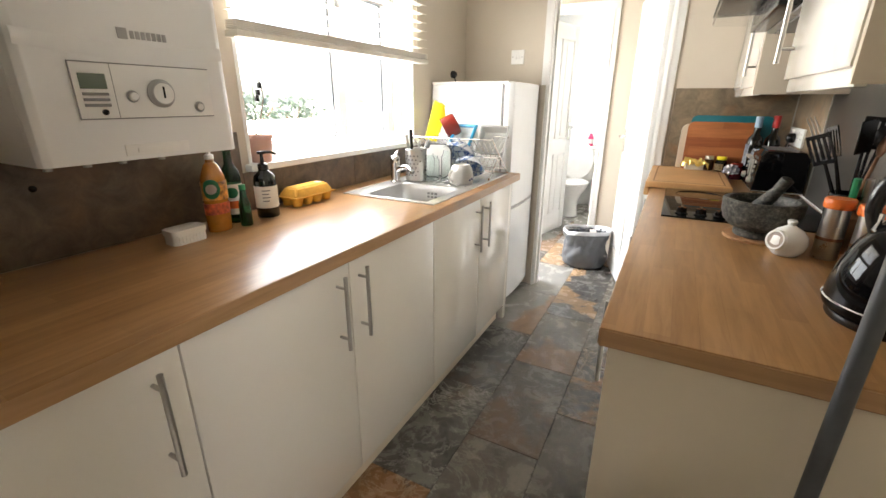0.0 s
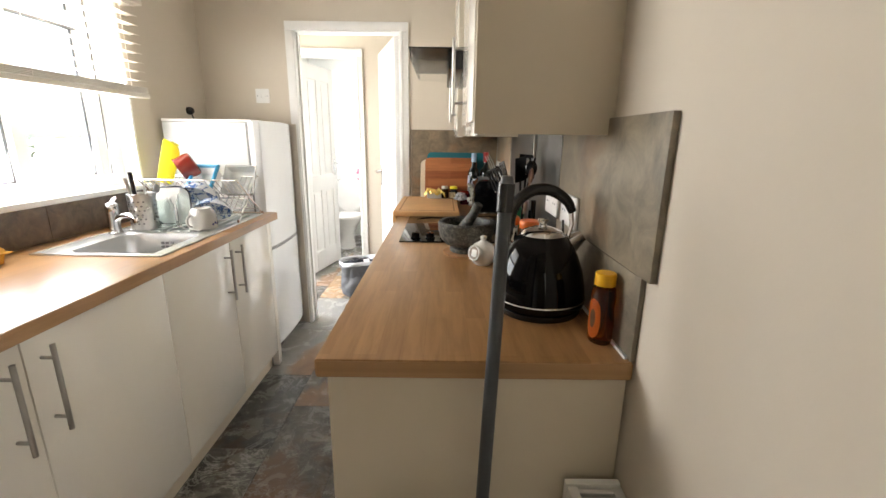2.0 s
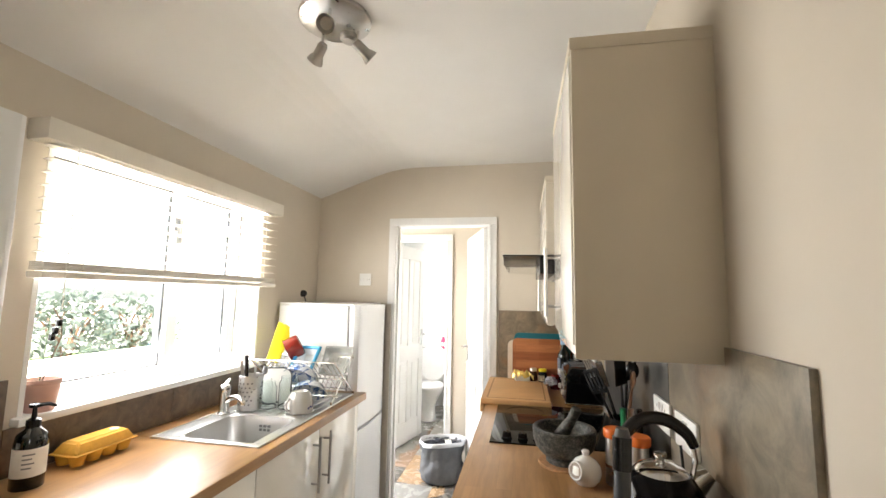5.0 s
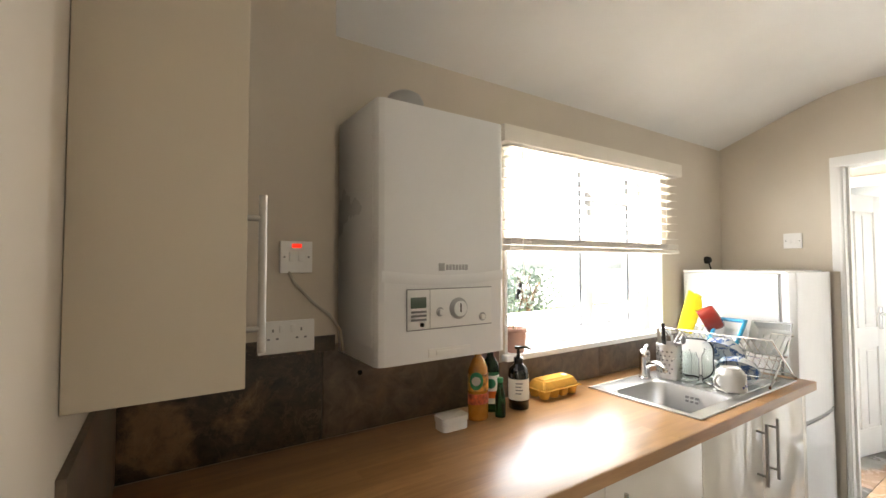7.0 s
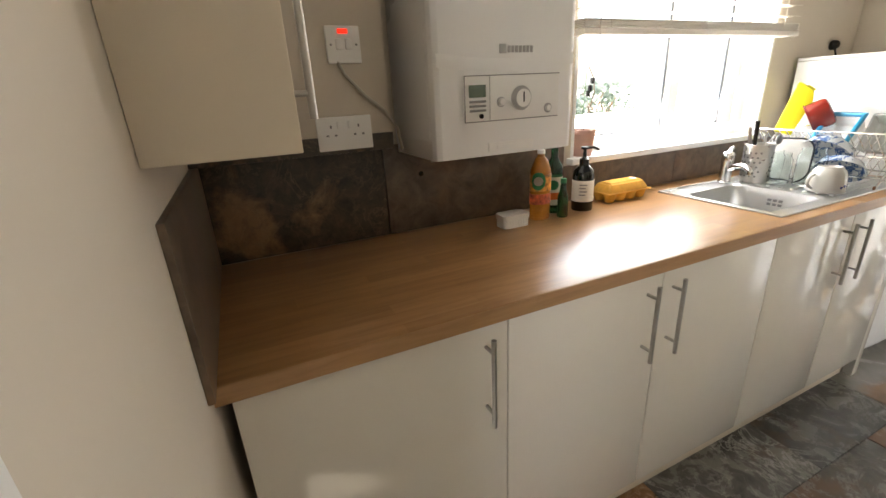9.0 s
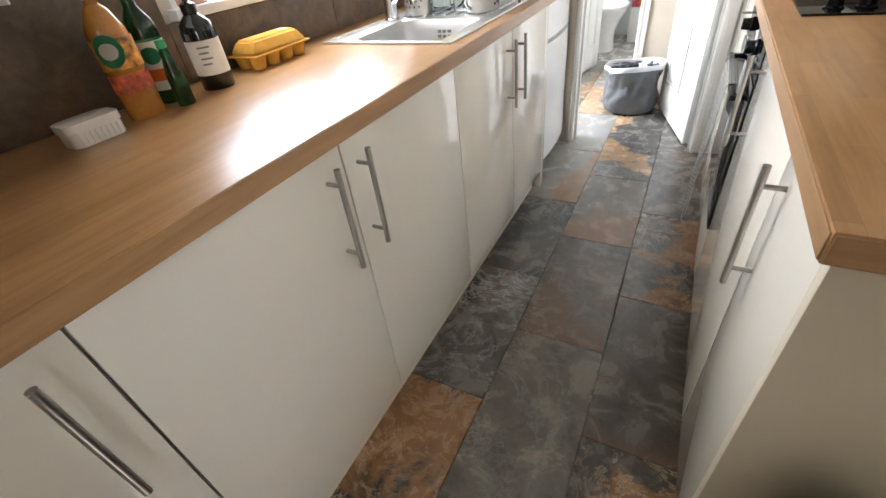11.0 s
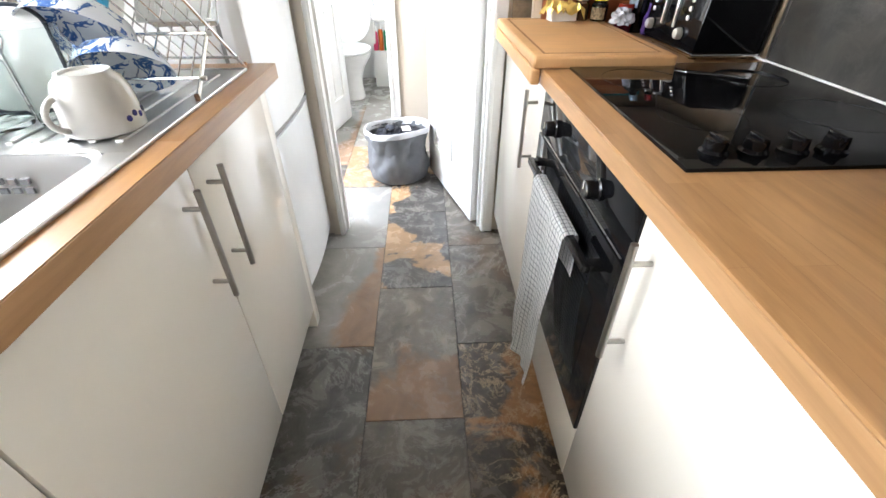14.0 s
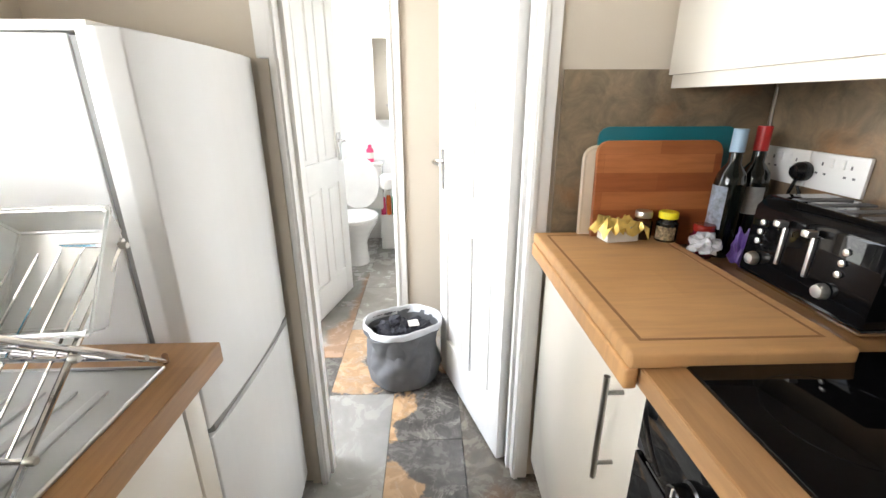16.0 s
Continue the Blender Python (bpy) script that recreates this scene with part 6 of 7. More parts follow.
fused_spur()
single("boiler_cable", tube([(-1.177, 0.137, 1.425), (-1.176, 0.15, 1.395), (-1.176, 0.20, 1.34), (-1.176, 0.25, 1.30), (-1.18, 0.272, 1.27), (-1.20, 0.29, 1.25), (-1.20, 0.30, 1.19)], 0.0045, 8), CORD, "grey flex from the switch to the boiler", "cable")
single("wall_screw", lathe([(0.008, 0), (0.008, 0.004), (0.005, 0.007), (0, 0.008)], (XL + 0.0105, 0.39, 1.095), 14, axis="x"), BLACK, "small black fixing on the splashback", "fixing", at=(XL + 0.0105, 0.39, 1.095))


# ---- jars, mortar, utensils ----
def mortar():
    at = (0.330, 1.497, TOP)
    t = thing("mortar", (at[0], at[1], TOP + 0.008), "dark granite mortar standing on a cork mat", "mortar")
    part("bowl", lathe([(0.055, 0), (0.06, 0.004), (0.06, 0.016), (0.052, 0.022), (0.075, 0.03), (0.094, 0.05), (0.102, 0.075), (0.104, 0.108), (0.100, 0.113), (0.088, 0.112), (0.084, 0.09), (0.06, 0.05), (0, 0.042)], (at[0], at[1], TOP + 0.008), 40), GRANITE, t)
    pm = [(at[0] - 0.02, at[1] + 0.015, TOP + 0.06), (at[0] - 0.01, at[1] + 0.01, TOP + 0.09), (at[0] + 0.025, at[1] - 0.01, TOP + 0.15), (at[0] + 0.04, at[1] - 0.02, TOP + 0.185), (at[0] + 0.042, at[1] - 0.021, TOP + 0.19)]
    p = thing("pestle", pm[0], "dark granite pestle resting in the mortar", "pestle")
    part("shaft", tube(pm, [0.022, 0.023, 0.016, 0.017, 0.008], 14), GRANITE, p)
    single("cork_mat", lathe([(0.083, 0), (0.085, 0.002), (0.085, 0.006), (0.083, 0.008), (0, 0.008)], at, 40), CORK, "round cork mat under the mortar", "mat")
    return t


mortar()


def garlic_pot():
    at = (0.380, 1.355, TOP)
    t = thing("salt_pot", at, "round white ceramic salt pot with an open mouth", "salt pot")
    part("pot", lathe([(0.026, 0), (0.03, 0.002), (0.042, 0.018), (0.046, 0.036), (0.042, 0.055), (0.030, 0.070), (0.014, 0.079), (0.009, 0.083), (0.011, 0.088), (0.012, 0.094), (0.008, 0.098), (0, 0.099)], at, 36), CERAMIC, t)
    d = Vector((-0.72, -0.62, 0.18)).normalized()
    m = d.to_track_quat("Z", "Y").to_matrix().to_4x4()
    c = Vector((at[0], at[1], at[2] + 0.037))
    mouth = part("mouth", lathe([(0.026, 0.030), (0.028, 0.042), (0.026, 0.046), (0.022, 0.046), (0.020, 0.036)], c, 30, turn=m), CERAMIC, t)
    # shade inside the mouth, put in as a flat darker disc
    part("mouth_shade", lathe([(0.0215, 0.043), (0.015, 0.0432), (0, 0.0434)], c, 24, turn=m), plain("shaded_glaze", lin(0.30, 0.24, 0.20), 0.5), mouth)
    return t


garlic_pot()


def grinder(x, y, h, label):
    at = (x, y, TOP)
    t = thing("spice_grinder", at, label, "spice grinder", "steel grinders")
    part("body", lathe([(0.026, 0), (0.028, 0.003), (0.027, h * 0.8), (0, h * 0.8)], at, 28), STEEL, t)
    part("band", lathe([(0.0282, 0.052), (0.0286, 0.055), (0.0282, 0.060)], at, 28), BROWNW, t)
    part("lid", lathe([(0.031, h * 0.8), (0.033, h * 0.8 + 0.004), (0.033, h * 0.8 + 0.022), (0.03, h * 0.8 + 0.026), (0, h * 0.8 + 0.027)], at, 28), ORANGE, t, "orange plastic lid")
    return t


grinder(0.468, 1.372, 0.17, "steel spice grinder with an orange lid")
grinder(0.525, 1.325, 0.165, "steel spice grinder with an orange lid")
single("white_packet", box(0.545, 0.595, 1.19, 1.265, TOP, TOP + 0.12, 0.006), PAPER, "white paper packet against the splashback", "packet")


def utensil_pot():
    at = (0.535, 1.545, TOP)
    t = thing("utensil_pot", at, "dark pot crowded with black, steel and wooden utensils", "utensil holder")
    part("pot", lathe([(0, 0.002), (0.044, 0.0), (0.05, 0.004), (0.05, 0.15), (0.047, 0.15), (0.045, 0.006), (0, 0.006)], at, 28), BLACK, t)

    def stick(dx, dy, top, r, m):
        """A shaft that leans out of the pot; returns the place and turn of its head."""
        lo, hi = Vector((at[0] - dx * 0.25, at[1] - dy * 0.25, TOP + 0.012)), Vector((at[0] + dx, at[1] + dy, TOP + top))
        part("shaft", tube([lo, lo.lerp(hi, 0.6), hi], [r, r, r * 0.7], 8), m, t)
        return Matrix.Translation(hi) @ (hi - lo).to_track_quat("Z", "Y").to_matrix().to_4x4()

    def blade(m, w, h, slots, material, name):
        b = bmesh.new()
        if slots:
            step = w / (slots * 2 + 1)
            for k in range(slots + 1):
                x = -w / 2 + 2 * k * step
                box(x, x + step, -0.0018, 0.0018, 0.012, h - 0.012, bm=b)
            box(-w / 2, w / 2, -0.002, 0.002, 0, 0.0125, 0.0015, 1, bm=b)
            box(-w / 2, w / 2, -0.002, 0.002, h - 0.0125, h, 0.0015, 1, bm=b)
        else:
            box(-w / 2, w / 2, -0.002, 0.002, 0, h, 0.0018, 1, bm=b)
        bmesh.ops.transform(b, matrix=m, verts=b.verts)
        part(name, b, material, t)

    for dx, dy, top, turn_, slots in ((-0.052, 0.030, 0.245, 40, 4), (-0.012, -0.020, 0.262, 75, 0), (0.018, 0.040, 0.270, 20, 3), (-0.075, 0.010, 0.225, 55, 4)):
        blade(stick(dx, dy, top, 0.0055, BLACK) @ Matrix.Rotation(radians(turn_), 4, "Z"), 0.062, 0.088, slots, BLACK, "slotted_turner" if slots else "slice")
    m = stick(-0.095, 0.035, 0.275, 0.004, STEEL)
    b = box(-0.016, 0.016, -0.0015, 0.0015, 0, 0.012, 0.001, 1)
    for k in range(3):
        x = -0.013 + 0.013 * k
        tube([(x, 0, 0.008), (x, 0.003, 0.05), (x, 0.0, 0.085)], [0.003, 0.0025, 0.0012], 6, bm=b)
    bmesh.ops.transform(b, matrix=m @ Matrix.Rotation(radians(50), 4, "Z"), verts=b.verts)
    part("fork_head", b, STEEL, t, "steel carving fork tines")
    for dx, dy, top, material, name in ((0.020, -0.030, 0.262, BROWNW, "wooden_spoon"), (0.028, 0.010, 0.285, BLACK, "ladle")):
        m = stick(dx, dy, top, 0.006, material)
        b = bmesh.new()
        bmesh.ops.create_uvsphere(b, u_segments=16, v_segments=10, radius=0.022, matrix=m @ Matrix.Translation((0, 0, 0.022)) @ Matrix.Rotation(radians(60), 4, "Z") @ Matrix.Diagonal((1, 0.35, 1.35, 1)))
        part(name, b, material, t)
    return t


utensil_pot()


def knife_block():
    t = thing("knife_stand", (0.50, 1.44, TOP), "dark stand of knives with green and steel handles", "knife stand")
    part("block", prism([(1.43, TOP), (1.475, TOP), (1.475, TOP + 0.13), (1.43, TOP + 0.10)], "x", 0.50, 0.575, bevel=0.004), BROWNW, t)
    for k, m in enumerate((GREENP, STEEL, BLACK)):
        x = 0.512 + 0.025 * k
        part("knife_handle", tube([(x, 1.455, TOP + 0.10), (x - 0.004, 1.442, TOP + 0.205)], [0.008, 0.009], 8), m, t)
    return t


knife_block()
ls = single("wall_hook_utensil", box(-0.006, 0.006, -0.004, 0.004, 0, 0.14, 0.003), STEEL, "steel spatula hanging under the wall cupboard", "spatula")
ls.matrix_world = pose(0.585, 1.60, 1.20, 0, 0, 0)


# ---- extractor hood ----
def hood():
    t = thing("extractor_hood", (0.45, 1.80, 1.54), "slim extractor hood with a pulled-out visor", "extractor hood")
    part("body", box(0.31, XR - 0.002, 1.505, 2.095, 1.545, 1.625, 0.003), STEEL, t)
    part("visor", box(0.122, 0.31, 1.51, 2.09, 1.611, 1.617, 0.002), BLACK, t, "thin dark visor plate")
    clear = glass("clear_visor_plastic", (0.93, 0.93, 0.92, 1), 0.12, 1.1)
    part("visor_front", box(0.126, 0.129, 1.518, 2.082, 1.580, 1.610), clear, t, "clear plastic visor front", shadow=False)
    for ya in (1.514, 2.083):
        part("visor_cheek", prism([(0.126, 1.610), (0.254, 1.610), (0.254, 1.574), (0.128, 1.580)], "y", ya, ya + 0.003), clear, t, shadow=False)
    part("motor_box", box(0.255, 0.309, 1.52, 2.08, 1.55, 1.608, 0.003), BLACK, t)
    part("duct", box(0.37, XR - 0.002, 1.66, 1.95, 1.626, 2.393, 0.004), STEEL, t, "steel duct up to the ceiling")
    part("filter", box(0.33, 0.60, 1.54, 2.06, 1.540, 1.5445), GREYPL, t)
    return t


hood()


# ---- ceiling light ----
def spotlight():
    c = (-0.425, 1.20)
    zc = 2.395
    t = thing("ceiling_spotlight", (*c, zc - 0.05), "satin steel ceiling light with three adjustable spots", "ceiling light")
    part("plate", lathe([(0.118, 0), (0.121, -0.006), (0.119, -0.018), (0.112, -0.022), (0, -0.023)], (*c, zc), 44), STEEL, t)
    part("boss", lathe([(0.03, -0.022), (0.03, -0.04), (0.022, -0.048), (0, -0.049)], (c[0] + 0.02, c[1] + 0.07, zc), 24), STEEL, t)
    for ang, dx, dy in ((0, -0.085, 0.06), (1, 0.075, 0.07), (2, 0.02, -0.09)):
        base = Vector((c[0] + dx * 0.8, c[1] + dy * 0.8, zc - 0.02))
        d = Vector((dx, dy, -0.07)).normalized()
        tip = base + Vector((0, 0, -0.05))
        arm = part("arm", tube([base, base + Vector((0, 0, -0.05))], 0.005, 8), CHROME, t)
        m = d.to_track_quat("Z", "Y").to_matrix().to_4x4()
        part("lamp_head", lathe([(0.013, -0.012), (0.017, -0.004), (0.018, 0.035), (0.022, 0.042), (0.029, 0.062), (0.027, 0.063), (0.019, 0.046), (0, 0.044)], tip, 24, turn=m), NICKEL, t)
    return t


spotlight()


# ---- vacuum cleaner leaning on the worktop end ----
def stick_vacuum():
    t = thing("stick_vacuum", (0.30, 0.62, 0), "dark grey upright vacuum with a long tube handle", "vacuum cleaner")
    top, low = Vector((0.349, 0.682, 1.262)), Vector((0.312, 0.60, 0.40))
    b = tube([low, low.lerp(top, 0.5), top - Vector((0, 0, 0.012)), top], [0.0125, 0.0125, 0.0125, 0.009], 16)
    part("tube", b, GREYPOLE, t)
    part("collar", tube([low.lerp(top, 0.93), low.lerp(top, 0.985)], 0.0145, 16), BLACK, t)
    part("body", lathe([(0.05, 0.05), (0.072, 0.06), (0.076, 0.15), (0.076, 0.44), (0.070, 0.50), (0.056, 0.54), (0.034, 0.565), (0.014, 0.575), (0, 0.576)], (0.150, 0.612, 0), 32), BLACKGLOSS, t)
    part("seam", lathe([(0.0765, 0.43), (0.0775, 0.433), (0.0765, 0.436)], (0.150, 0.612, 0), 28), GREYPL, t)
    part("bridge", tube([(0.20, 0.61, 0.36), (0.312, 0.60, 0.40), (0.316, 0.608, 0.50)], [0.03, 0.024, 0.018], 12), BLACK, t)
    part("floor_head", box(0.06, 0.33, 0.46, 0.68, 0.0, 0.062, 0.02, 3), BLACK, t)
    return t


stick_vacuum()


def radiator():
    """A slim convector on the long wall, up to the end of the worktop."""
    t = thing("radiator", (0.556, 0.36, 0.12), "white steel radiator with a slotted top grille", "radiator")
    xa, xb, ya, yb, za, zb = 0.502, 0.611, 0.03, 0.690, 0.12, 0.635
    part("front_panel", box(xa, xa + 0.012, ya, yb, za, zb, 0.004), WOODWHITE, t)
    part("back_panel", box(xb - 0.012, xb, ya, yb, za, zb, 0.004), WOODWHITE, t)
    for y in (ya, yb):
        part("side_cap", box(xa - 0.003, xb, y - 0.008, y + 0.008, za, zb + 0.010, 0.003), WOODWHITE, t)
    part("fins", box(xa + 0.02, xb - 0.02, ya + 0.02, yb - 0.02, za + 0.02, zb - 0.03), GREYPL, t)
    for x in (xa + 0.010, xb - 0.010):
        part("grille_edge", box(x - 0.010, x + 0.010, ya + 0.009, yb - 0.009, zb, zb + 0.006, 0.002), WOODWHITE, t)
    for k in range(32):
        y = ya + 0.020 + 0.02 * k
        part("grille_bar", box(xa + 0.019, xb - 0.019, y - 0.005, y + 0.005, zb, zb + 0.0055, 0.0015, 1), WOODWHITE, t)
    for y in (ya + 0.08, yb - 0.08):
        part("leg", box(xa + 0.035, xa + 0.06, y - 0.015, y + 0.015, 0.0, za + 0.01, 0.003), WOODWHITE, t)
    part("screw", lathe([(0.004, 0), (0.004, 0.0015), (0, 0.002)], (xa + 0.004, yb - 0.0085, zb - 0.005), 10, turn=Matrix.Rotation(radians(90), 4, "X")), GREYPL, t)
    return t


radiator()


# ---- laundry basket ----
def laundry_basket():
    at = (-0.462, 3.520, 0)
    t = thing("laundry_basket", at, "slouching grey felt laundry basket full of dark clothes", "laundry basket")
    random.seed(11)

    def slouch(v, fold):
        """The cloth leans, buckles into level folds and squares off a little."""
        d = Vector((v.co.x - at[0], v.co.y - at[1], 0))
        if d.length < 0.05:
            return
        u = d.normalized()
        a = math.atan2(u.y, u.x)
        k = 0.012 * math.cos(4 * a + 0.6) * (v.co.z / 0.3)
        k += fold * (0.030 * noise.noise(Vector((u.x * 2.2, u.y * 2.2, v.co.z * 9))) + 0.013 * noise.noise(Vector((u.x * 5, u.y * 5, v.co.z * 22 + 5))))
        v.co += u * k + Vector((0, 0, (0.016 * math.sin(a + 2.2) + 0.008 * math.sin(3 * a)) * (v.co.z / 0.3)))

    prof = [(0, 0.0), (0.150, 0), (0.166, 0.008)]
    prof += [(0.170 + 0.006 * math.sin(7 * q / 20), 0.015 + 0.280 * q / 20) for q in range(21)]
    prof += [(0.168, 0.297), (0.164, 0.28), (0.160, 0.15), (0.150, 0.02), (0, 0.015)]
    b = lathe(prof, at, 64)
    for v in b.verts:
        slouch(v, min(1.0, v.co.z / 0.06) * (1.0 if v.co.z < 0.27 else 0.4))
    part("felt_bag", b, FABRIC, t)
    b = lathe([(0.1765, 0.274), (0.179, 0.277), (0.179, 0.297), (0.176, 0.303), (0.170, 0.304), (0.165, 0.298), (0.163, 0.262)], at, 64)
    bmesh.ops.delete(b, geom=[f for f in b.faces if len(f.verts) > 4], context="FACES")
    for v in b.verts:
        slouch(v, 0.4)
        v.co.z += 0.004 * noise.noise(v.co * 18)
    part("liner", b, LINER, t, "pale plastic liner folded over the rim")
    for k in range(14):
        b = bmesh.new()
        bmesh.ops.create_icosphere(b, subdivisions=3, radius=1)
        r_, a_ = 0.10 * math.sqrt(random.random()), random.uniform(0, 2 * math.pi)
        cx, cy, tall = at[0] + r_ * math.cos(a_), at[1] + r_ * math.sin(a_), random.uniform(0.03, 0.06)
        for v in b.verts:
            f = 0.72 + 0.6 * noise.noise(v.co * 2.2 + Vector((k * 3.1, 0, 0))) + 0.3 * noise.noise(v.co * 5 + Vector((k, 1, 0)))
            v.co = Vector((cx + v.co.x * 0.062 * f, cy + v.co.y * 0.062 * f, 0.245 + v.co.z * tall * f))
        part("garment", b, CLOTHES, t)
    b = bmesh.new()
    bmesh.ops.create_grid(b, x_segments=3, y_segments=3, size=0.026)
    for v in b.verts:
        v.co = Vector((v.co.x, v.co.y * 0.7, 0.006 * noise.noise(v.co * 40)))
    bmesh.ops.solidify(b, geom=b.faces[:], thickness=0.001)
    bmesh.ops.transform(b, matrix=pose(at[0] + 0.055, at[1] - 0.03, 0.297, 25, 5, 20), verts=b.verts)
    part("care_tag", b, PAPER, t)
    return t


laundry_basket()


# ---- bathroom beyond ----
def toilet():
    t = thing("toilet", (-0.93, 5.15, 0), "white ceramic toilet with its lid up", "toilet")
    cx, cy = -0.93, 5.10
    def oval(profile, sx, sy, off=0.0):
        b = lathe(profile, (0, 0, 0), 36)
        for v in b.verts:
            v.co = Vector((cx + v.co.x * sx, cy + off + v.co.y * sy, v.co.z))
        return b
    part("pan", oval([(0.095, 0), (0.10, 0.01), (0.085, 0.10), (0.085, 0.18), (0.12, 0.27), (0.175, 0.35), (0.182, 0.385), (0.17, 0.39), (0.13, 0.37), (0.10, 0.28), (0, 0.25)], 1.0, 1.25), CERAMIC, t)
    part("seat", oval([(0.12, 0.392), (0.185, 0.392), (0.188, 0.402), (0.18, 0.412), (0.125, 0.412), (0.12, 0.402)], 1.0, 1.25), WHITEPL, t)
    b = lathe([(0, 0), (0.18, 0), (0.185, 0.008), (0.18, 0.016), (0, 0.02)], (0, 0, 0), 36)
    for v in b.verts:
        v.co = Vector((v.co.x, v.co.z, v.co.y * 1.22))
    bmesh.ops.transform(b, matrix=pose(cx, cy + 0.235, 0.63, -8, 0, 0), verts=b.verts)
    part("lid", b, WHITEPL, t)
    part("cistern", box(cx - 0.2, cx + 0.2, cy + 0.29, cy + 0.45, 0.38, 0.76, 0.02, 3), CERAMIC, t)
    part("cistern_lid", box(cx - 0.21, cx + 0.21, cy + 0.28, cy + 0.46, 0.762, 0.79, 0.01), CERAMIC, t)
    return t


toilet()
single("boxed_ledge", box(-0.76, -0.102, 5.42, YBB - 0.001, 0, 0.32, 0.004), BATHW, "white boxed ledge along the bathroom wall", "ledge")
for k, (m, h, nm, lab, cat) in enumerate(((PINK, 0.20, "toiletry_bottle", "pink toiletry bottle on the ledge", "bottle"), (ORANGE, 0.22, "toiletry_bottle", "orange toiletry bottle on the ledge", "bottle"), (GREENP, 0.21, "toiletry_bottle", "green toiletry bottle on the ledge", "bottle"), (WHITEPL, 0.22, "toiletry_bottle", "white toiletry bottle on the ledge", "bottle"), (BLUE, 0.24, "toiletry_bottle", "blue toiletry bottle on the ledge", "bottle"))):
    bottle(nm, (-0.735 + 0.048 * k, 5.46, 0.32), [(0, 0), (0.021, 0), (0.022, 0.004), (0.022, h * 0.7), (0.014, h * 0.8), (0, h * 0.8)], m, lab, (), ([(0.014, 0), (0.014, h * 0.2), (0, h * 0.2)], h * 0.8, WHITEPL))
bottle("toiletry_bottle", (-0.83, 5.47, 0.791), [(0, 0), (0.03, 0), (0.031, 0.004), (0.031, 0.10), (0.02, 0.12), (0, 0.12)], PINK, "pink bottle on the toilet cistern", [(0.03, 0.08, 0.0315, PAPER)], ([(0.016, 0), (0.016, 0.025), (0, 0.025)], 0.12, PINK))


def basin():
    t = thing("wash_basin", (-0.52, 5.30, 0.62), "small white wall-hung wash basin", "basin")
    part("bowl", prism([(-0.70, 5.16), (-0.34, 5.16), (-0.30, 5.30), (-0.30, 5.419), (-0.74, 5.419), (-0.74, 5.28)], "z", 0.60, 0.70, bevel=0.02), CERAMIC, t)
    part("tap", tube([(-0.52, 5.39, 0.70), (-0.52, 5.39, 0.77), (-0.52, 5.33, 0.78)], 0.012, 10), CHROME, t)
    part("bracket", box(-0.60, -0.44, 5.42, YBB - 0.002, 0.61, 0.68, 0.004), CERAMIC, t)
    return t


basin()
t = thing("mirror_cabinet", (-0.5, 5.70, 1.10), "white bathroom mirror cabinet on the end wall", "mirror cabinet")
part("case", box(-0.80, -0.25, 5.63, YBB - 0.001, 1.12, 1.80, 0.004), WHITEPL, t)
part("mirror", box(-0.785, -0.265, 5.624, 5.629, 1.135, 1.785, 0.001), MIRROR, t)


# ---- outside the window ----
def garden_bush(name, cx, cy, height, spread, count, seed):
    random.seed(seed)
    t = thing(name, (cx, cy, -0.35), "leafy green garden shrub beyond the window", "bush")
    b = bmesh.new()
    for k in range(6):
        a = 2 * math.pi * k / 6
        tube([(cx, cy, -0.36), (cx + 0.25 * spread * math.cos(a), cy + 0.25 * spread * math.sin(a), height * 0.45), (cx + 0.55 * spread * math.cos(a + 0.4), cy + 0.55 * spread * math.sin(a + 0.4), height * 0.85)], [0.05, 0.03, 0.01], 6, bm=b)
    part("limbs", b, BARK, t)
    verts, faces = [], []
    for k in range(count):
        a, s = random.uniform(0, 2 * math.pi), random.random() ** 0.5
        zz = random.uniform(0.05, 1.0)
        wide = spread * (0.55 + 0.45 * math.sin(math.pi * min(1, zz * 0.9 + 0.1))) * (0.8 + 0.35 * math.sin(3 * a + seed) * 0.5)
        p = Vector((cx + wide * s * math.cos(a), cy + wide * s * math.sin(a), -0.3 + zz * (height + 0.3) + random.uniform(-0.1, 0.1)))
        d = Vector((random.gauss(0, 1), random.gauss(0, 1), random.gauss(0, 0.7))).normalized()
        e = d.cross(Vector((random.gauss(0, 1), random.gauss(0, 1), random.gauss(0, 1)))).normalized()
        L, W = random.uniform(0.07, 0.13), random.uniform(0.035, 0.065)
        i = len(verts)
        verts += [tuple(p - d * L), tuple(p + e * W), tuple(p + d * L), tuple(p - e * W)]
        faces.append((i, i + 1, i + 2, i + 3))
    me = bpy.data.meshes.new("leaves")
    me.from_pydata([tuple(Vector(v) - Vector((cx, cy, -0.35))) for v in verts], [], faces)
    me.materials.append(GARDENLEAF)
    ob = new("leaves", me)
    ob.parent = t
    tagged(ob, kind="stuff")
    return t


GARDENLEAF = plain("garden_leaf", lin(0.10, 0.12, 0.105), 0.5, vary=0.12, scale=2.0, relief=0.0)
leaf_nodes = GARDENLEAF.node_tree
through_leaf = leaf_nodes.nodes.new("ShaderNodeBsdfTranslucent")
through_leaf.inputs["Color"].default_value = lin(0.12, 0.16, 0.10)
both = leaf_nodes.nodes.new("ShaderNodeMixShader")
leaf_nodes.links.new(leaf_nodes.nodes["Principled BSDF"].outputs["BSDF"], both.inputs[1])
leaf_nodes.links.new(through_leaf.outputs["BSDF"], both.inputs[2])
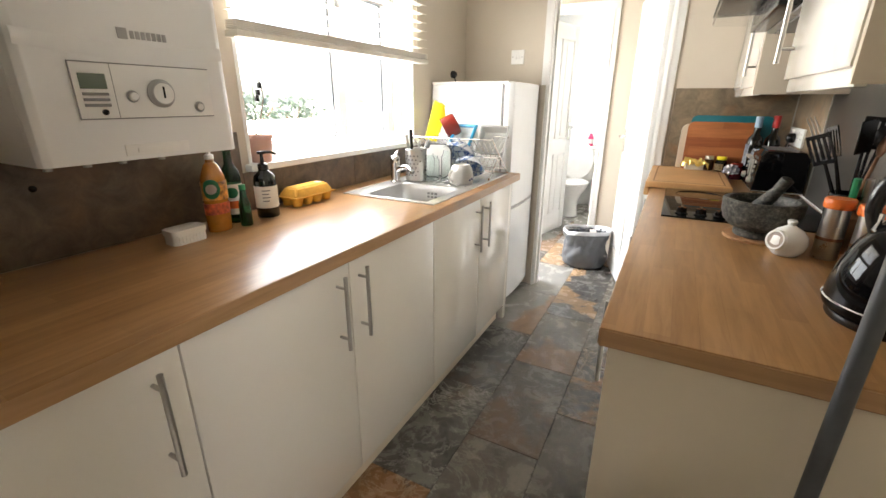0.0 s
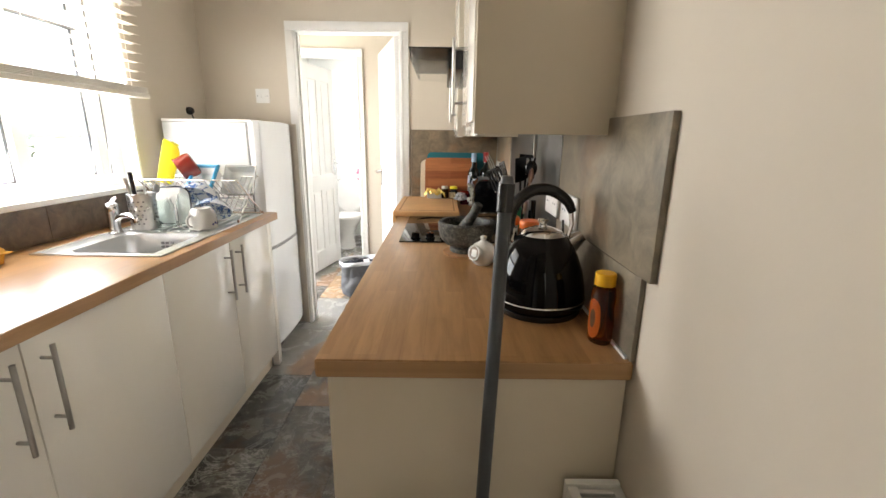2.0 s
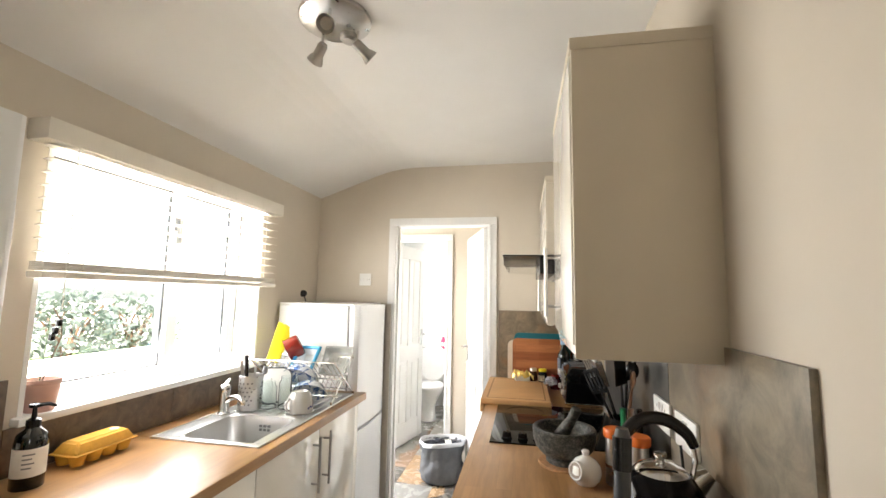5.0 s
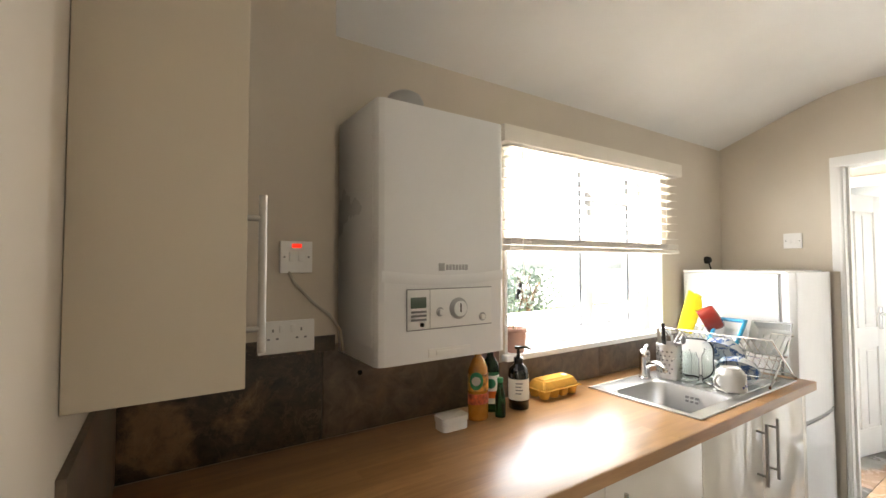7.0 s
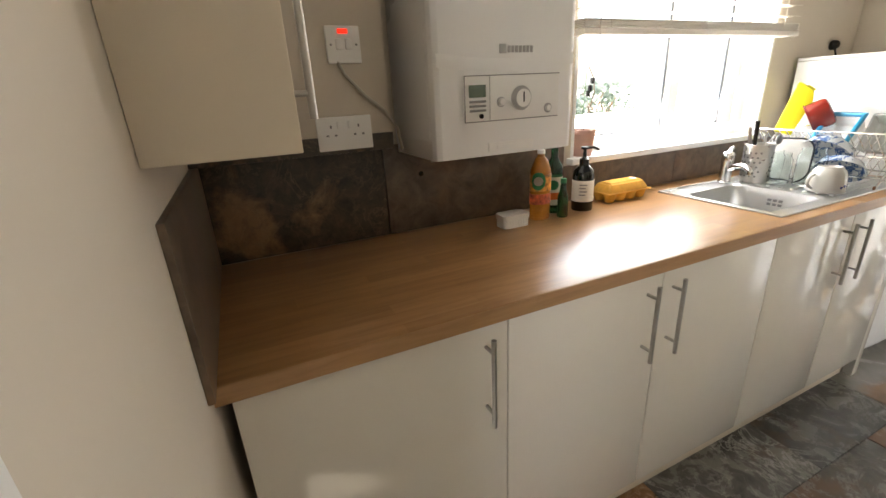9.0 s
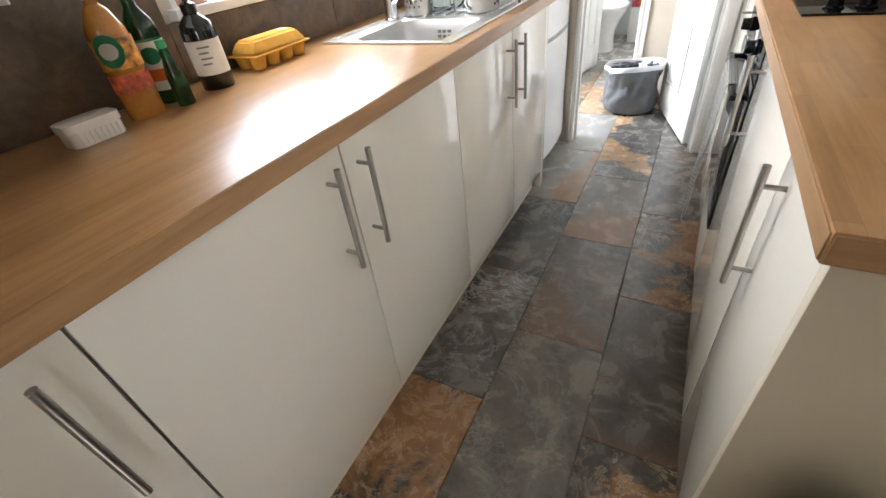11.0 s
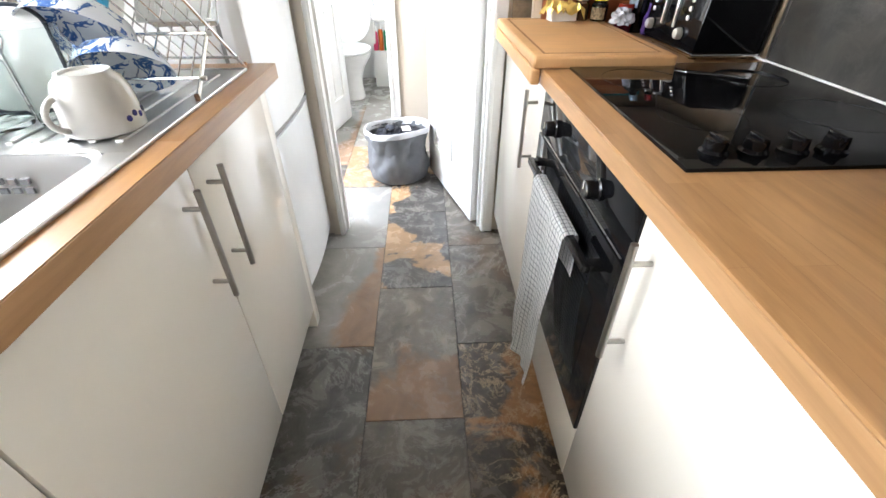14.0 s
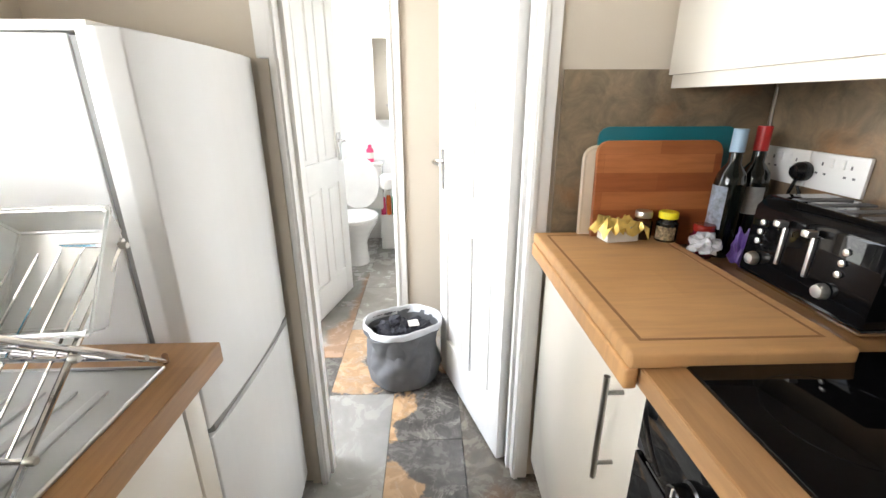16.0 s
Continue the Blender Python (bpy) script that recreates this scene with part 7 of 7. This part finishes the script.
leaf_nodes.links.new(both.outputs["Shader"], leaf_nodes.nodes["Material Output"].inputs["Surface"])
garden_bush("garden_bush", -10.4, 8.3, 1.4, 1.5, 1000, 2)
garden_bush("garden_bush", -11.2, 10.9, 1.3, 1.3, 800, 6)
FENCE = plain("pale_fence_paint", lin(0.62, 0.60, 0.56), 0.8, vary=0.1, scale=6)
t = thing("garden_fence", (-12.6, 4.0, -0.35), "pale painted board fence across the garden", "fence")
for k in range(60):
    y = -8 + 0.5 * k
    part("board", box(-12.62, -12.60, y, y + 0.49, -0.35, 1.15 + 0.02 * (k % 3), 0.003), FENCE, t)
for k in range(11):
    part("post", box(-12.70, -12.625, -8 + 3 * k, -7.92 + 3 * k, -0.35, 1.2, 0.004), FENCE, t)
structure("patio", box(-4.0, XL - 0.251, -8, 12, -0.349, -0.30), plain("pale_paving", lin(0.50, 0.48, 0.44), 0.8, vary=0.08, scale=2), "pale paved yard outside the window", "pavement")


# ---- last small things ----
single("sink_scraper", box(-0.803, -0.7915, 1.50, 1.568, 0.866, 0.892, 0.004), plain("pale_red_plastic", lin(0.62, 0.07, 0.05), 0.35), "small red plastic scraper against the sink wall", "scraper")
single("corner_cable", tube([(XR - 0.017, 2.856, 1.33), (XR - 0.018, 2.852, 1.25), (XR - 0.02, 2.845, 1.19), (XR - 0.022, 2.83, 1.15)], 0.003, 8), CORD, "thin pale cable down the tiled corner", "cable")
single("toaster_flex", tube([(XR - 0.04, 2.69, 1.10), (XR - 0.03, 2.66, 1.04), (XR - 0.024, 2.63, 0.98), (XR - 0.022, 2.62, 0.925)], 0.0035, 8), BLACK, "black flex behind the toaster", "cable")
single("kettle_flex", tube([(XR - 0.03, 1.16, 1.10), (XR - 0.035, 1.12, 1.0), (XR - 0.04, 1.09, 0.93), (XR - 0.06, 1.05, 0.915)], 0.0035, 8), BLACK, "black flex behind the kettle", "cable")

# ---- floor tiles, last ----
TW, TL, CX, GAP = 0.298, 0.602, -0.203, 0.002
holder = tagged(new("floor"), "dark slate-effect floor tiles with rust patches", "floor", kind="structure")
cache = {}


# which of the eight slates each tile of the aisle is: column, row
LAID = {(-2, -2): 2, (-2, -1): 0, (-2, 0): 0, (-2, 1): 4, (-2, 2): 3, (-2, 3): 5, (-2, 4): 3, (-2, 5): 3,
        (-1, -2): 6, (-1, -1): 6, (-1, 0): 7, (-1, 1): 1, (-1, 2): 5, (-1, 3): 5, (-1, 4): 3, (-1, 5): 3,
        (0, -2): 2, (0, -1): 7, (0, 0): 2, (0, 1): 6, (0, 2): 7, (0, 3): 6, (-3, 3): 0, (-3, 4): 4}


def tile(xa, xb, ya, yb, kind):
    w, d = round(xb - xa - GAP, 4), round(yb - ya - GAP, 4)
    if (w, d, kind) not in cache:
        cache[(w, d, kind)] = mesh_of("tile", box(-w / 2, w / 2, -d / 2, d / 2, -0.004, 0.0, 0.0012, 1), SLATES[kind])
    ob = new("tile", cache[(w, d, kind)])
    ob.location = ((xa + xb) / 2, (ya + yb) / 2, 0)
    ob.parent = holder


for c in range(-5, 4):
    xa, xb = CX + c * TW, CX + (c + 1) * TW
    xa, xb = max(xa, XBL), min(xb, XR)
    if xb - xa < 0.02:
        continue
    start = 1.255 if c % 2 else 1.548
    for r in range(-7, 8):
        ya, yb = start + r * TL, start + (r + 1) * TL
        ya, yb = max(ya, YH if xa > XD - 0.35 else YB), min(yb, YBB)
        if yb - ya > 0.02:
            # beyond y 3.6 only the slates lightened for daylight are laid
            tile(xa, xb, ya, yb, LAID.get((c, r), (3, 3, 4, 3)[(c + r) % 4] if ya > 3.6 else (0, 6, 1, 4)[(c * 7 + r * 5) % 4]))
